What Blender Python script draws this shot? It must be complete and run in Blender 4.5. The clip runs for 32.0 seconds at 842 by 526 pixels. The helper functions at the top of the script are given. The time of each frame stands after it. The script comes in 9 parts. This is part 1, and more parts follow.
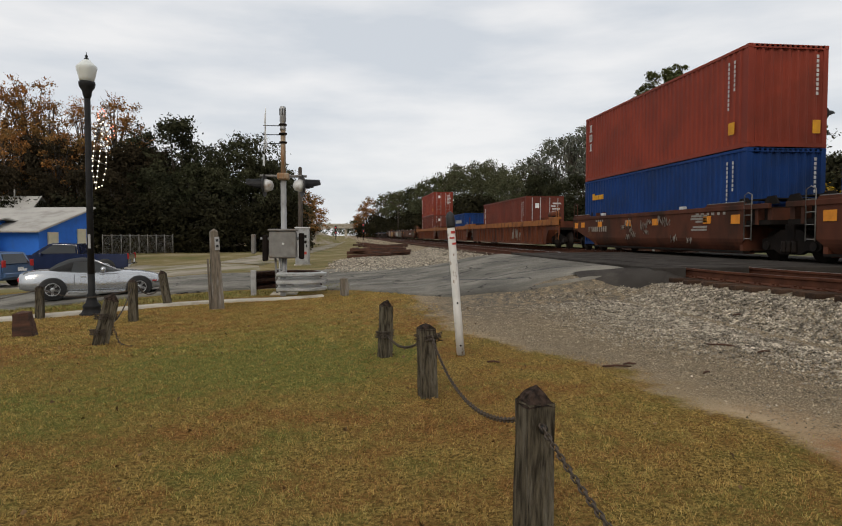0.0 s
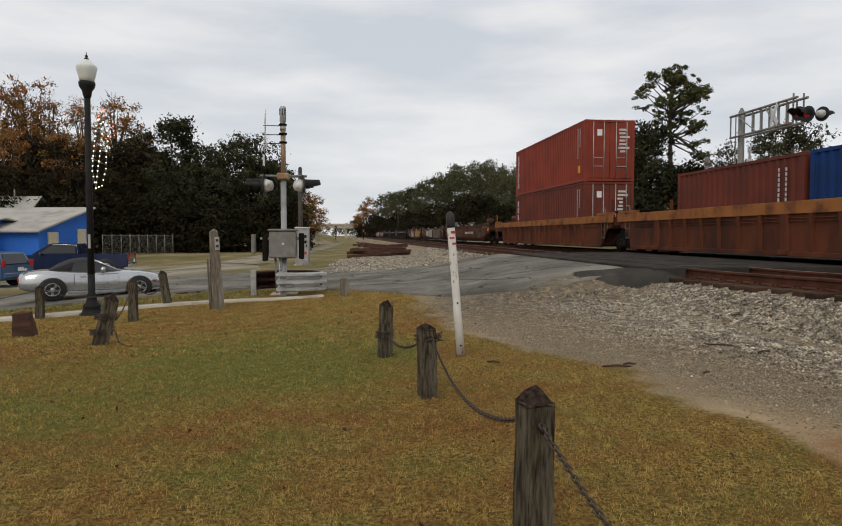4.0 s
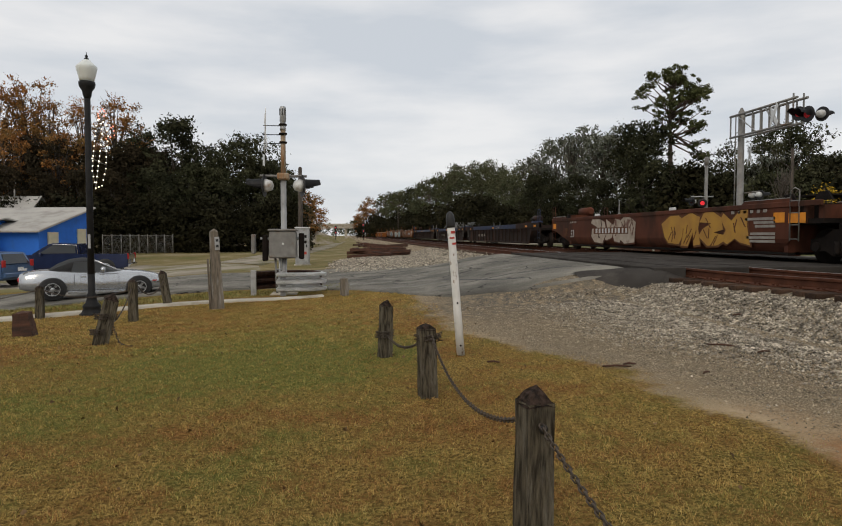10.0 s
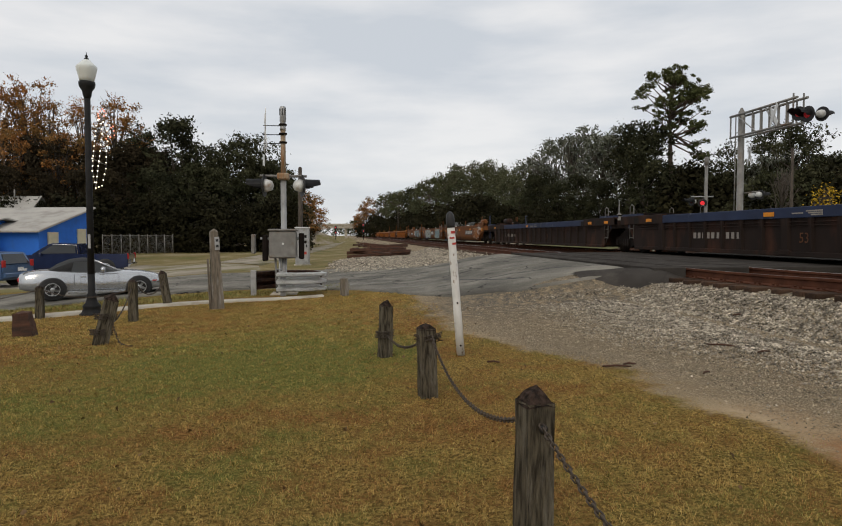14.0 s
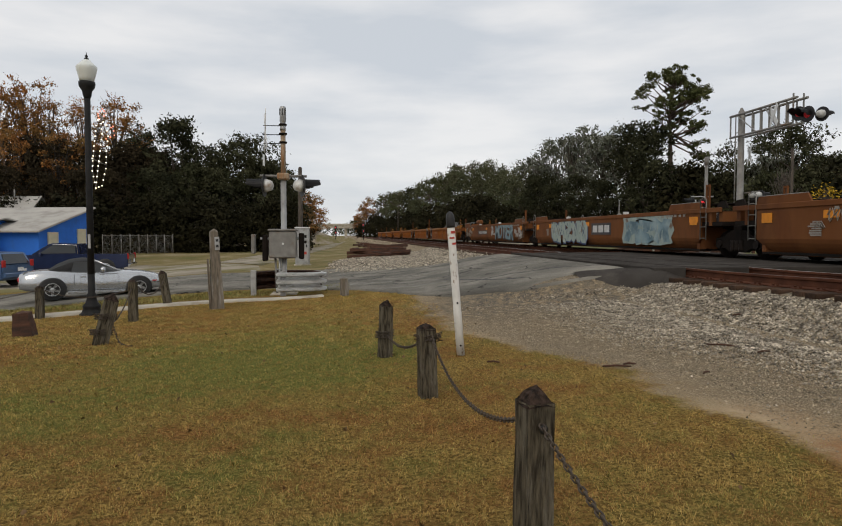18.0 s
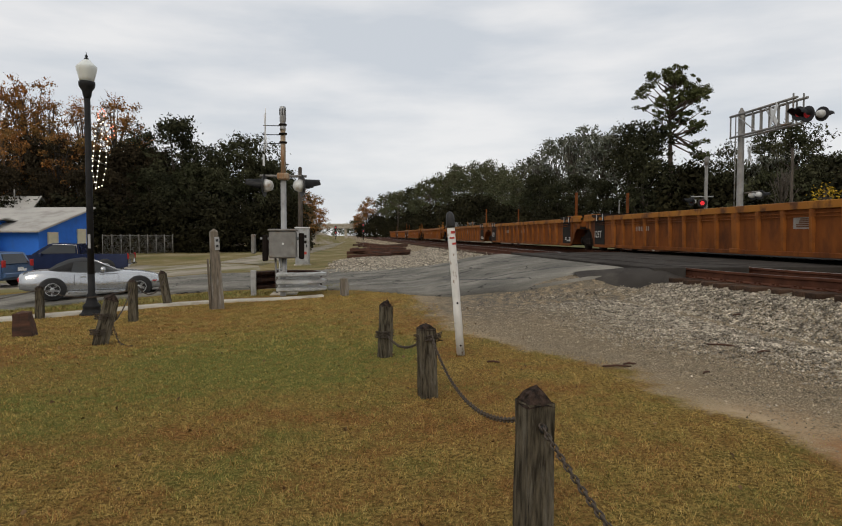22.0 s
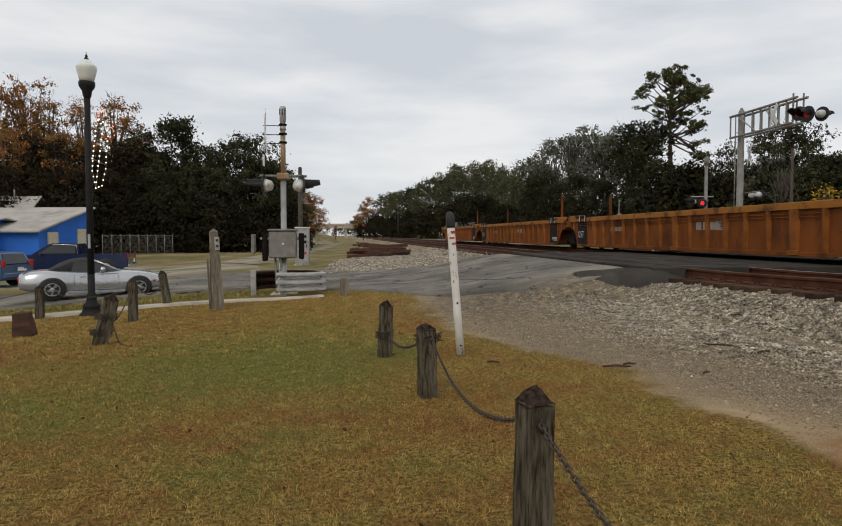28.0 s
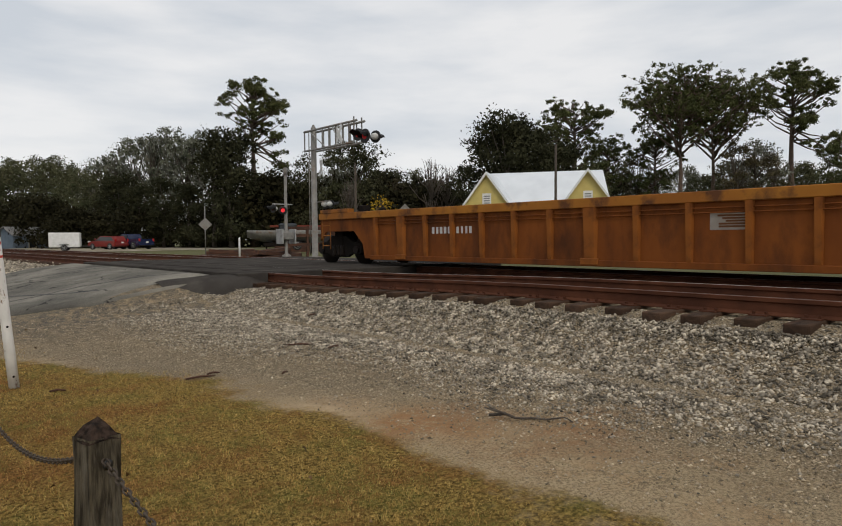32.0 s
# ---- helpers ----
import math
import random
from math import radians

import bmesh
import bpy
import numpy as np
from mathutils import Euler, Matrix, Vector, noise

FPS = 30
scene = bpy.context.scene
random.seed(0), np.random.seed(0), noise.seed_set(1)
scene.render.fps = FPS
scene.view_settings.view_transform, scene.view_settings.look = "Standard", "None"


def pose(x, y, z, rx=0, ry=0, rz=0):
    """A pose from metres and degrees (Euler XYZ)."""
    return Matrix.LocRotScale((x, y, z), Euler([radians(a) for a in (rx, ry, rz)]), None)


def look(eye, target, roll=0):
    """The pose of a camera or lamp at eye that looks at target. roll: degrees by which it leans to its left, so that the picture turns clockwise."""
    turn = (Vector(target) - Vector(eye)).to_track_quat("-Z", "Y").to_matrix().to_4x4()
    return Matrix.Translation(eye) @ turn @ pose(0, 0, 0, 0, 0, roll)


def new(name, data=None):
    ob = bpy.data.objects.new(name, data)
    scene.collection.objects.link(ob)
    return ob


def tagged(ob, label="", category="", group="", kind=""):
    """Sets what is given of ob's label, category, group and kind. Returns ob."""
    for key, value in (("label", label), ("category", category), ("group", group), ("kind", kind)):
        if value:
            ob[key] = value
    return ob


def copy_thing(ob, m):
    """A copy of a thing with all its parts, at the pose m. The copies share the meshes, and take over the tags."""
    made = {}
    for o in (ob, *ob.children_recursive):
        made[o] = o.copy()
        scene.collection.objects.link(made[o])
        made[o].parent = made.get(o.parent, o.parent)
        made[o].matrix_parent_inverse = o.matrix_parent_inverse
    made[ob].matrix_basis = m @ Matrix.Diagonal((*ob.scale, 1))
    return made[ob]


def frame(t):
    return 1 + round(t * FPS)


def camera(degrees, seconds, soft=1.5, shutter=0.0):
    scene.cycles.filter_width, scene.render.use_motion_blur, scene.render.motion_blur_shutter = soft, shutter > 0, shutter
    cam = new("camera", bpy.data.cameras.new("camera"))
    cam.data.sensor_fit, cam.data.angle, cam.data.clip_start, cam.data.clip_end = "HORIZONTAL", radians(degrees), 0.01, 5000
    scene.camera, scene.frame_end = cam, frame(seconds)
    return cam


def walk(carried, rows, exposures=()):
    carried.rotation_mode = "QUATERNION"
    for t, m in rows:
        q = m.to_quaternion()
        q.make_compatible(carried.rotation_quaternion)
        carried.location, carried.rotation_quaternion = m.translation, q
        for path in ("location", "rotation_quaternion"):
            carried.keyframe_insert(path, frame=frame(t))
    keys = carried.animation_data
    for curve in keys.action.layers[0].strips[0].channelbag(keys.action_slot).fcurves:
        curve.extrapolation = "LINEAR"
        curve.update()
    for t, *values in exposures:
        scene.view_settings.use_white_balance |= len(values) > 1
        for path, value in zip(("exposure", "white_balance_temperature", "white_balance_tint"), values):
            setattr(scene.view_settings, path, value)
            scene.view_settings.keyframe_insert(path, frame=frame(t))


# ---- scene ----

# ---------- camera: a tripod that stands still, then pans to the right ----------
EYE = 1.4


def aim(yaw, pitch, roll=0.0, dx=0.0, dy=0.0, dz=0.0):
    """Camera pose: yaw to the right of the tracks' direction, pitch downwards, in degrees."""
    y, p = radians(yaw), radians(pitch)
    eye = Vector((dx, dy, EYE + dz))
    way = Vector((math.sin(y) * math.cos(p), math.cos(y) * math.cos(p), -math.sin(p)))
    return look(eye, eye + way * 10, -roll)


cam = camera(66.4, 32.0, 1.1)
walk(cam, [
    (0.0, aim(6.85, 2.485)), (29.1, aim(6.86, 2.485)),
    (29.3, aim(7.0, 2.46)), (29.4, aim(7.25, 2.40, -0.05, 0.005)), (29.5, aim(9.58, 2.26, -0.13, 0.02, 0.0, 0.005)),
    (29.6, aim(11.84, 2.27, -0.05, 0.022, 0.01)), (29.8, aim(15.8, 2.34, 0.1, 0.025, 0.03)),
    (30.0, aim(18.18, 2.32, 0.18, 0.027, 0.05, -0.006)), (30.2, aim(18.46, 2.26, 0.2, 0.027, 0.053, -0.008)),
    (30.5, aim(18.51, 2.19, 0.22, 0.028, 0.057, -0.01)), (30.7, aim(19.9, 2.14, 0.2, 0.035, 0.07, -0.008)),
    (30.8, aim(22.2, 2.1, 0.16, 0.045, 0.085, -0.006)), (31.0, aim(27.55, 2.05, 0.08, 0.075, 0.12, -0.004)),
    (31.2, aim(31.75, 2.03, 0.12, 0.09, 0.14, -0.01)), (31.3, aim(33.25, 2.03, 0.16, 0.095, 0.15, -0.014)),
    (31.5, aim(33.78, 2.04, 0.18, 0.098, 0.15, -0.016)), (31.6, aim(35.25, 2.05, 0.16, 0.094, 0.12, 0.0)),
    (31.8, aim(38.72, 2.13, 0.32, 0.088, 0.03, 0.028)), (32.0, aim(42.3, 2.2, 0.45, 0.085, -0.035, 0.047)),
], [(0.0, 0.07), (1.1, 0.12), (1.8, 0.0), (5.5, 0.04), (6.0, 0.1), (6.7, 0.0), (29.2, 0.0), (30.0, -0.05), (31.0, -0.07), (32.0, 0.0)])

# ---------- light: an overcast afternoon ----------
world = bpy.data.worlds.new("overcast_sky")
scene.world = world
world.use_nodes = True
wn, wl = world.node_tree.nodes, world.node_tree.links
wn.clear()
w_out = wn.new("ShaderNodeOutputWorld")
w_bg = wn.new("ShaderNodeBackground")
w_sky = wn.new("ShaderNodeTexSky")
w_sky.sky_type, w_sky.sun_disc = "NISHITA", False
w_sky.sun_elevation, w_sky.sun_rotation = radians(32), radians(200)
w_gain = wn.new("ShaderNodeMix")
w_gain.data_type, w_gain.blend_type = "RGBA", "MULTIPLY"
w_gain.inputs[0].default_value = 1.0
w_gain.inputs[7].default_value = (0.1, 0.1, 0.1, 1)
wl.new(w_sky.outputs[0], w_gain.inputs[6])
w_tc = wn.new("ShaderNodeTexCoord")
w_map = wn.new("ShaderNodeMapping")
w_map.inputs["Scale"].default_value = (1.6, 1.6, 7.0)
w_map.inputs["Rotation"].default_value = (0.12, 0.05, 0.4)
w_noise = wn.new("ShaderNodeTexNoise")
w_noise.inputs["Scale"].default_value, w_noise.inputs["Detail"].default_value = 2.2, 5.0
w_noise.inputs["Roughness"].default_value = 0.5
w_ramp = wn.new("ShaderNodeValToRGB")
w_ramp.color_ramp.elements[0].position, w_ramp.color_ramp.elements[0].color = 0.34, (0.62, 0.655, 0.7, 1)
w_ramp.color_ramp.elements[1].position, w_ramp.color_ramp.elements[1].color = 0.66, (0.855, 0.85, 0.85, 1)
w_mix = wn.new("ShaderNodeMix")
w_mix.data_type = "RGBA"
w_mix.inputs[0].default_value = 0.93
wl.new(w_tc.outputs["Generated"], w_map.inputs[0])
wl.new(w_map.outputs[0], w_noise.inputs["Vector"])
wl.new(w_noise.outputs[0], w_ramp.inputs[0])
wl.new(w_gain.outputs[2], w_mix.inputs[6])
wl.new(w_ramp.outputs[0], w_mix.inputs[7])
wl.new(w_mix.outputs[2], w_bg.inputs[0])
w_bg.inputs[1].default_value = 1.0
wl.new(w_bg.outputs[0], w_out.inputs[0])
sun_data = bpy.data.lights.new("sun", "SUN")
sun_data.energy, sun_data.angle, sun_data.color = 0.95, radians(25), (1.0, 0.89, 0.74)
sun = new("sun", sun_data)
sun.matrix_world = look((0, 0, 50), (18, 42, 10))


# ---------- materials ----------
def surf(name, c1, c2=None, scale=3.0, rough=0.8, metal=0.0, bump=0.0, bump_scale=40.0, stain=None, stain_scale=0.8, stain_at=0.55,
         spread=0.08, stretch=None, emit=None, island=0.0, coat=0.0, ior=1.45):
    """A painted, weathered or natural surface: two tones in noise, a stain at a larger scale, fine relief."""
    m = bpy.data.materials.new(name)
    m.use_nodes = True
    n, l = m.node_tree.nodes, m.node_tree.links
    b = n["Principled BSDF"]
    b.inputs["Roughness"].default_value, b.inputs["Metallic"].default_value = rough, metal
    b.inputs["Coat Weight"].default_value, b.inputs["IOR"].default_value = coat, ior
    tc = n.new("ShaderNodeTexCoord")
    vec = tc.outputs["Object"]
    if stretch:
        mp = n.new("ShaderNodeMapping")
        mp.inputs["Scale"].default_value = stretch
        l.new(vec, mp.inputs[0])
        vec = mp.outputs[0]
    c2 = c2 or tuple(v * 0.75 for v in c1)
    nz = n.new("ShaderNodeTexNoise")
    nz.inputs["Scale"].default_value, nz.inputs["Detail"].default_value = scale, 6
    l.new(vec, nz.inputs["Vector"])
    rp = n.new("ShaderNodeValToRGB")
    rp.color_ramp.elements[0].position, rp.color_ramp.elements[0].color = 0.36, (*c1, 1)
    rp.color_ramp.elements[1].position, rp.color_ramp.elements[1].color = 0.64, (*c2, 1)
    l.new(nz.outputs[0], rp.inputs[0])
    col = rp.outputs[0]
    if stain:
        ns = n.new("ShaderNodeTexNoise")
        ns.inputs["Scale"].default_value, ns.inputs["Detail"].default_value = stain_scale, 7
        ns.inputs["Roughness"].default_value = 0.62
        l.new(vec, ns.inputs["Vector"])
        mr = n.new("ShaderNodeMapRange")
        mr.inputs[1].default_value, mr.inputs[2].default_value = stain_at - spread, stain_at + spread
        l.new(ns.outputs[0], mr.inputs[0])
        mx = n.new("ShaderNodeMix")
        mx.data_type = "RGBA"
        mx.inputs[7].default_value = (*stain, 1)
        l.new(mr.outputs[0], mx.inputs[0])
        l.new(col, mx.inputs[6])
        col = mx.outputs[2]
    if island:
        ge = n.new("ShaderNodeNewGeometry")
        oi = n.new("ShaderNodeObjectInfo")
        ad = n.new("ShaderNodeMath")
        ad.operation = "ADD"
        l.new(ge.outputs["Random Per Island"], ad.inputs[0])
        l.new(oi.outputs["Random"], ad.inputs[1])
        fr = n.new("ShaderNodeMath")
        fr.operation = "FRACT"
        l.new(ad.outputs[0], fr.inputs[0])
        mr2 = n.new("ShaderNodeMapRange")
        mr2.inputs[3].default_value, mr2.inputs[4].default_value = 1 - island, 1 + island
        l.new(fr.outputs[0], mr2.inputs[0])
        hs = n.new("ShaderNodeHueSaturation")
        l.new(mr2.outputs[0], hs.inputs["Value"])
        l.new(col, hs.inputs["Color"])
        col = hs.outputs[0]
    l.new(col, b.inputs["Base Color"])
    if bump:
        nb = n.new("ShaderNodeTexNoise")
        nb.inputs["Scale"].default_value, nb.inputs["Detail"].default_value = bump_scale, 5
        l.new(vec, nb.inputs["Vector"])
        bp = n.new("ShaderNodeBump")
        bp.inputs["Strength"].default_value, bp.inputs["Distance"].default_value = bump, 0.02
        l.new(nb.outputs[0], bp.inputs["Height"])
        l.new(bp.outputs[0], b.inputs["Normal"])
    if emit:
        b.inputs["Emission Color"].default_value = (*emit[:3], 1)
        b.inputs["Emission Strength"].default_value = emit[3]
    return m


def glass_mat(name, tint, rough=0.05):
    m = bpy.data.materials.new(name)
    m.use_nodes = True
    b = m.node_tree.nodes["Principled BSDF"]
    b.inputs["Base Color"].default_value = (*tint, 1)
    b.inputs["Roughness"].default_value, b.inputs["IOR"].default_value = rough, 1.5
    return m


M_PATCH = surf("asphalt_patch", (0.045, 0.045, 0.047), (0.075, 0.073, 0.07), 2.5, 0.9, bump=0.6, bump_scale=50)
M_APRON = surf("patching_asphalt", (0.04, 0.0354, 0.0315), (0.0624, 0.0562, 0.0503), 1.3, 0.95, bump=0.7, bump_scale=70, stain=(0.092, 0.0824, 0.072), stain_scale=1.2, stain_at=0.62, spread=0.1, ior=1.1)
M_CONCRETE = surf("concrete", (0.5, 0.455, 0.375), (0.39, 0.35, 0.285), 2.0, 0.92, bump=0.3, bump_scale=30, stain=(0.24, 0.2, 0.14), stain_scale=1.0, stain_at=0.62, ior=1.25)
M_LOT = surf("worn_lot", (0.34, 0.3, 0.245), (0.25, 0.215, 0.165), 0.9, 0.95, bump=0.5, bump_scale=12, stain=(0.17, 0.15, 0.07), stain_scale=0.32, stain_at=0.54, spread=0.06, ior=1.2)
M_STONE = surf("ballast_stone", (0.48, 0.42, 0.33), (0.155, 0.134, 0.106), 7.0, 0.9, bump=0.3, bump_scale=60, island=0.75, ior=1.15)
M_RUST = surf("rusty_rail", (0.11, 0.0413, 0.0214), (0.0654, 0.0248, 0.0138), 3.0, 0.8, 0.1, bump=0.25, bump_scale=70, ior=1.25)
M_RAILTOP = surf("polished_rail", (0.6, 0.57, 0.55), (0.48, 0.45, 0.43), 3.0, 0.42, 0.85)
M_DULLTOP = surf("dull_rail_head", (0.1, 0.0578, 0.0403), (0.065, 0.0363, 0.026), 3.0, 0.5, 0.3)
M_TIE = surf("creosoted_tie", (0.085, 0.05, 0.032), (0.045, 0.03, 0.022), 2.0, 0.92, bump=0.6, bump_scale=25, stretch=(1, 6, 6), island=0.3, ior=1.2)
M_OLDTIE = surf("old_tie", (0.105, 0.046, 0.026), (0.042, 0.023, 0.016), 2.0, 0.92, bump=0.7, bump_scale=22, stretch=(1, 5, 5))
M_WOOD = surf("grey_post_wood", (0.128, 0.108, 0.074), (0.032, 0.026, 0.018), 11.0, 0.92, bump=1.0, bump_scale=26, stretch=(5, 5, 0.7), stain=(0.19, 0.168, 0.128), stain_scale=3.0, stain_at=0.6, ior=1.2)
M_WOOD_TOP = surf("rotted_post_top", (0.014, 0.011, 0.009), (0.055, 0.036, 0.027), 34.0, 0.95, bump=1.0, bump_scale=45, ior=1.2)
M_CHAIN = surf("rusty_chain", (0.06, 0.048, 0.038), (0.1, 0.075, 0.055), 60.0, 0.7, 0.4)
M_WHITEPOST = surf("white_post_paint", (0.74, 0.72, 0.68), (0.6, 0.58, 0.54), 8.0, 0.6, bump=0.3, bump_scale=40, stain=(0.22, 0.15, 0.1), stain_scale=9.0, stain_at=0.63, spread=0.025, stretch=(1.6, 1.6, 0.6))
M_BLACK = surf("black_paint", (0.014, 0.014, 0.015), (0.022, 0.021, 0.02), 6.0, 0.5)
M_BLACKM = surf("black_metal", (0.012, 0.012, 0.0125), (0.02, 0.0195, 0.019), 5.0, 0.6, 0.0, bump=0.2, ior=1.25)
M_ALU = surf("galvanised_steel", (0.42, 0.42, 0.41), (0.33, 0.33, 0.325), 5.0, 0.5, 0.55, bump=0.12, bump_scale=30, stain=(0.26, 0.24, 0.21), stain_scale=2.5, stain_at=0.63)
M_ALU_D = surf("dull_steel", (0.252, 0.244, 0.224), (0.185, 0.176, 0.162), 5.0, 0.6, 0.4, bump=0.15, bump_scale=30, stain=(0.168, 0.109, 0.0664), stain_scale=2.0, stain_at=0.62)
M_MASTRUST = surf("rust_streaked_mast", (0.36, 0.3, 0.22), (0.25, 0.17, 0.1), 5.0, 0.7, 0.2, stretch=(4, 4, 0.6), stain=(0.3, 0.14, 0.05), stain_scale=3.0, stain_at=0.55)
M_WHITE = surf("white_paint", (0.75, 0.75, 0.74), (0.66, 0.66, 0.64), 4.0, 0.55)
M_HOUSING = surf("pale_lamp_housing", (0.62, 0.62, 0.6), (0.5, 0.5, 0.48), 6.0, 0.5, 0.1, stain=(0.3, 0.24, 0.18), stain_scale=4.0, stain_at=0.64)
M_RED = surf("red_paint", (0.5, 0.05, 0.03), (0.38, 0.04, 0.03), 6.0, 0.5)
M_REDLENS = surf("lit_red_lens", (0.6, 0.02, 0.03), (0.5, 0.02, 0.03), 5.0, 0.3, emit=(1.0, 0.05, 0.06, 0.8))
M_DIMLENS = surf("fading_red_lens", (0.4, 0.02, 0.025), (0.3, 0.016, 0.02), 5.0, 0.3, emit=(1.0, 0.05, 0.06, 0.08))
M_DARKLENS = surf("dark_red_lens", (0.09, 0.012, 0.014), (0.06, 0.01, 0.012), 5.0, 0.25)
M_GLOBE = surf("frosted_globe", (0.72, 0.74, 0.7), (0.66, 0.68, 0.64), 3.0, 0.25)
M_BARK = surf("bark", (0.1, 0.08, 0.062), (0.055, 0.045, 0.037), 5.0, 0.95, bump=0.8, bump_scale=12, stretch=(3, 3, 0.7))
M_PINEBARK = surf("pine_bark", (0.13, 0.09, 0.065), (0.07, 0.05, 0.04), 4.0, 0.95, bump=0.8, bump_scale=9, stretch=(3, 3, 0.8))


def leaf_mat(name, c1, c2, scale=0.35, val=0.45):
    return surf(name, c1, c2, scale, 0.8, island=val, ior=1.12)


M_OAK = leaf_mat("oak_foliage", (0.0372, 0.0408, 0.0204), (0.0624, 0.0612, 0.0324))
# far copy of the oak leaves, distance haze mixed into the colour
M_OAKFAR = leaf_mat("hazy_oak_foliage", (0.0648, 0.072, 0.0372), (0.0984, 0.096, 0.0516), 0.3)
# brown leaves, darkened in colour for the shaded lower wood
M_DKBROWN = leaf_mat("shade_brown_foliage", (0.0255, 0.0203, 0.012), (0.0413, 0.0315, 0.0173), 0.3)
M_DARKLEAF = leaf_mat("dark_foliage", (0.0264, 0.0285, 0.0158), (0.0454, 0.0454, 0.023))
M_PINE = leaf_mat("pine_needles", (0.058, 0.066, 0.026), (0.1, 0.104, 0.043))
M_AUTUMN = leaf_mat("autumn_foliage", (0.306, 0.119, 0.0324), (0.17, 0.11, 0.0405), 0.25)
M_MOSSGREY = leaf_mat("hanging_moss_grey", (0.17, 0.168, 0.135), (0.11, 0.11, 0.085), 0.6)
M_MOSS = leaf_mat("moss_hung_foliage", (0.195, 0.198, 0.163), (0.078, 0.0884, 0.052), 0.6)
M_BROWNLEAF = leaf_mat("thin_brown_foliage", (0.1, 0.08, 0.045), (0.06, 0.055, 0.03))
# near-black leaves: the shade at the wood's foot is in the colour
M_SHADEBUSH = leaf_mat("undergrowth", (0.018, 0.0173, 0.009), (0.0285, 0.0255, 0.012))


# ---------- mesh helpers ----------
def part(name, bm, material, parent=None, label=""):
    """Links a bmesh as one mesh object, under a thing or a part."""
    me = bpy.data.meshes.new(name)
    bm.to_mesh(me)
    bm.free()
    mats = material if isinstance(material, (list, tuple)) else [material]
    for mt in mats:
        me.materials.append(mt)
    ob = new(name, me)
    if parent:
        ob.parent = parent
    if label:
        tagged(ob, label)
    return ob


def raw(name, verts, faces, material, parent=None, smooth=False):
    """An object from arrays of corners and faces of one size."""
    me = bpy.data.meshes.new(name)
    verts, faces = np.asarray(verts, np.float32), np.asarray(faces, np.int32)
    k = faces.shape[1]
    me.vertices.add(len(verts))
    me.vertices.foreach_set("co", verts.ravel())
    me.loops.add(faces.size)
    me.loops.foreach_set("vertex_index", faces.ravel())
    me.polygons.add(len(faces))
    me.polygons.foreach_set("loop_start", np.arange(len(faces), dtype=np.int32) * k)
    if smooth:
        me.polygons.foreach_set("use_smooth", np.ones(len(faces), bool))
    for mt in (material if isinstance(material, (list, tuple)) else [material]):
        me.materials.append(mt)
    me.update(calc_edges=True)
    me.validate()
    ob = new(name, me)
    if parent:
        ob.parent = parent
    return ob


def thing(name, m, label, category, group="", kind=""):
    ob = new(name)
    ob.matrix_basis = m
    ob.empty_display_size = 0.2
    return tagged(ob, label, category, group, kind)


def box(bm, x0, x1, y0, y1, z0, z1, bevel=0.0, mi=0, m=None):
    g = bmesh.ops.create_cube(bm, size=1.0)
    for v in g["verts"]:
        v.co = Vector((x0 + (v.co.x + 0.5) * (x1 - x0), y0 + (v.co.y + 0.5) * (y1 - y0), z0 + (v.co.z + 0.5) * (z1 - z0)))
        if m:
            v.co = m @ v.co
    fs = list({f for v in g["verts"] for f in v.link_faces})
    if bevel:
        es = list({e for v in g["verts"] for e in v.link_edges})
        r = bmesh.ops.bevel(bm, geom=es, offset=bevel, segments=1, affect="EDGES")
        fs = list({f for f in fs if f.is_valid} | set(r["faces"]))
    for f in fs:
        f.material_index = mi
    return bm


def B(*boxes, bevel=0.0):
    bm = bmesh.new()
    for b in boxes:
        box(bm, *b, bevel=bevel)
    return bm


def tube(bm, pts, radii, seg=8, cap=True, mi=0):
    """A tapered round tube along points."""
    pts = [Vector(p) for p in pts]
    if not isinstance(radii, (list, tuple)):
        radii = [radii] * len(pts)
    rings = []
    for i, p in enumerate(pts):
        d = (pts[min(i + 1, len(pts) - 1)] - pts[max(i - 1, 0)]).normalized()
        a = Vector((0, 0, 1)) if abs(d.z) < 0.9 else Vector((1, 0, 0))
        u = d.cross(a).normalized()
        v = d.cross(u)
        rings.append([bm.verts.new(p + (u * math.cos(2 * math.pi * k / seg) + v * math.sin(2 * math.pi * k / seg)) * radii[i]) for k in range(seg)])
    for a, b in zip(rings, rings[1:]):
        for k in range(seg):
            f = bm.faces.new((a[k], a[(k + 1) % seg], b[(k + 1) % seg], b[k]))
            f.smooth, f.material_index = True, mi
    if cap:
        for r, flip in ((rings[0], True), (rings[-1], False)):
            f = bm.faces.new(r if not flip else r[::-1])
            f.material_index = mi
    bmesh.ops.recalc_face_normals(bm, faces=bm.faces[:])
    return bm


def T(*args, **kw):
    return tube(bmesh.new(), *args, **kw)


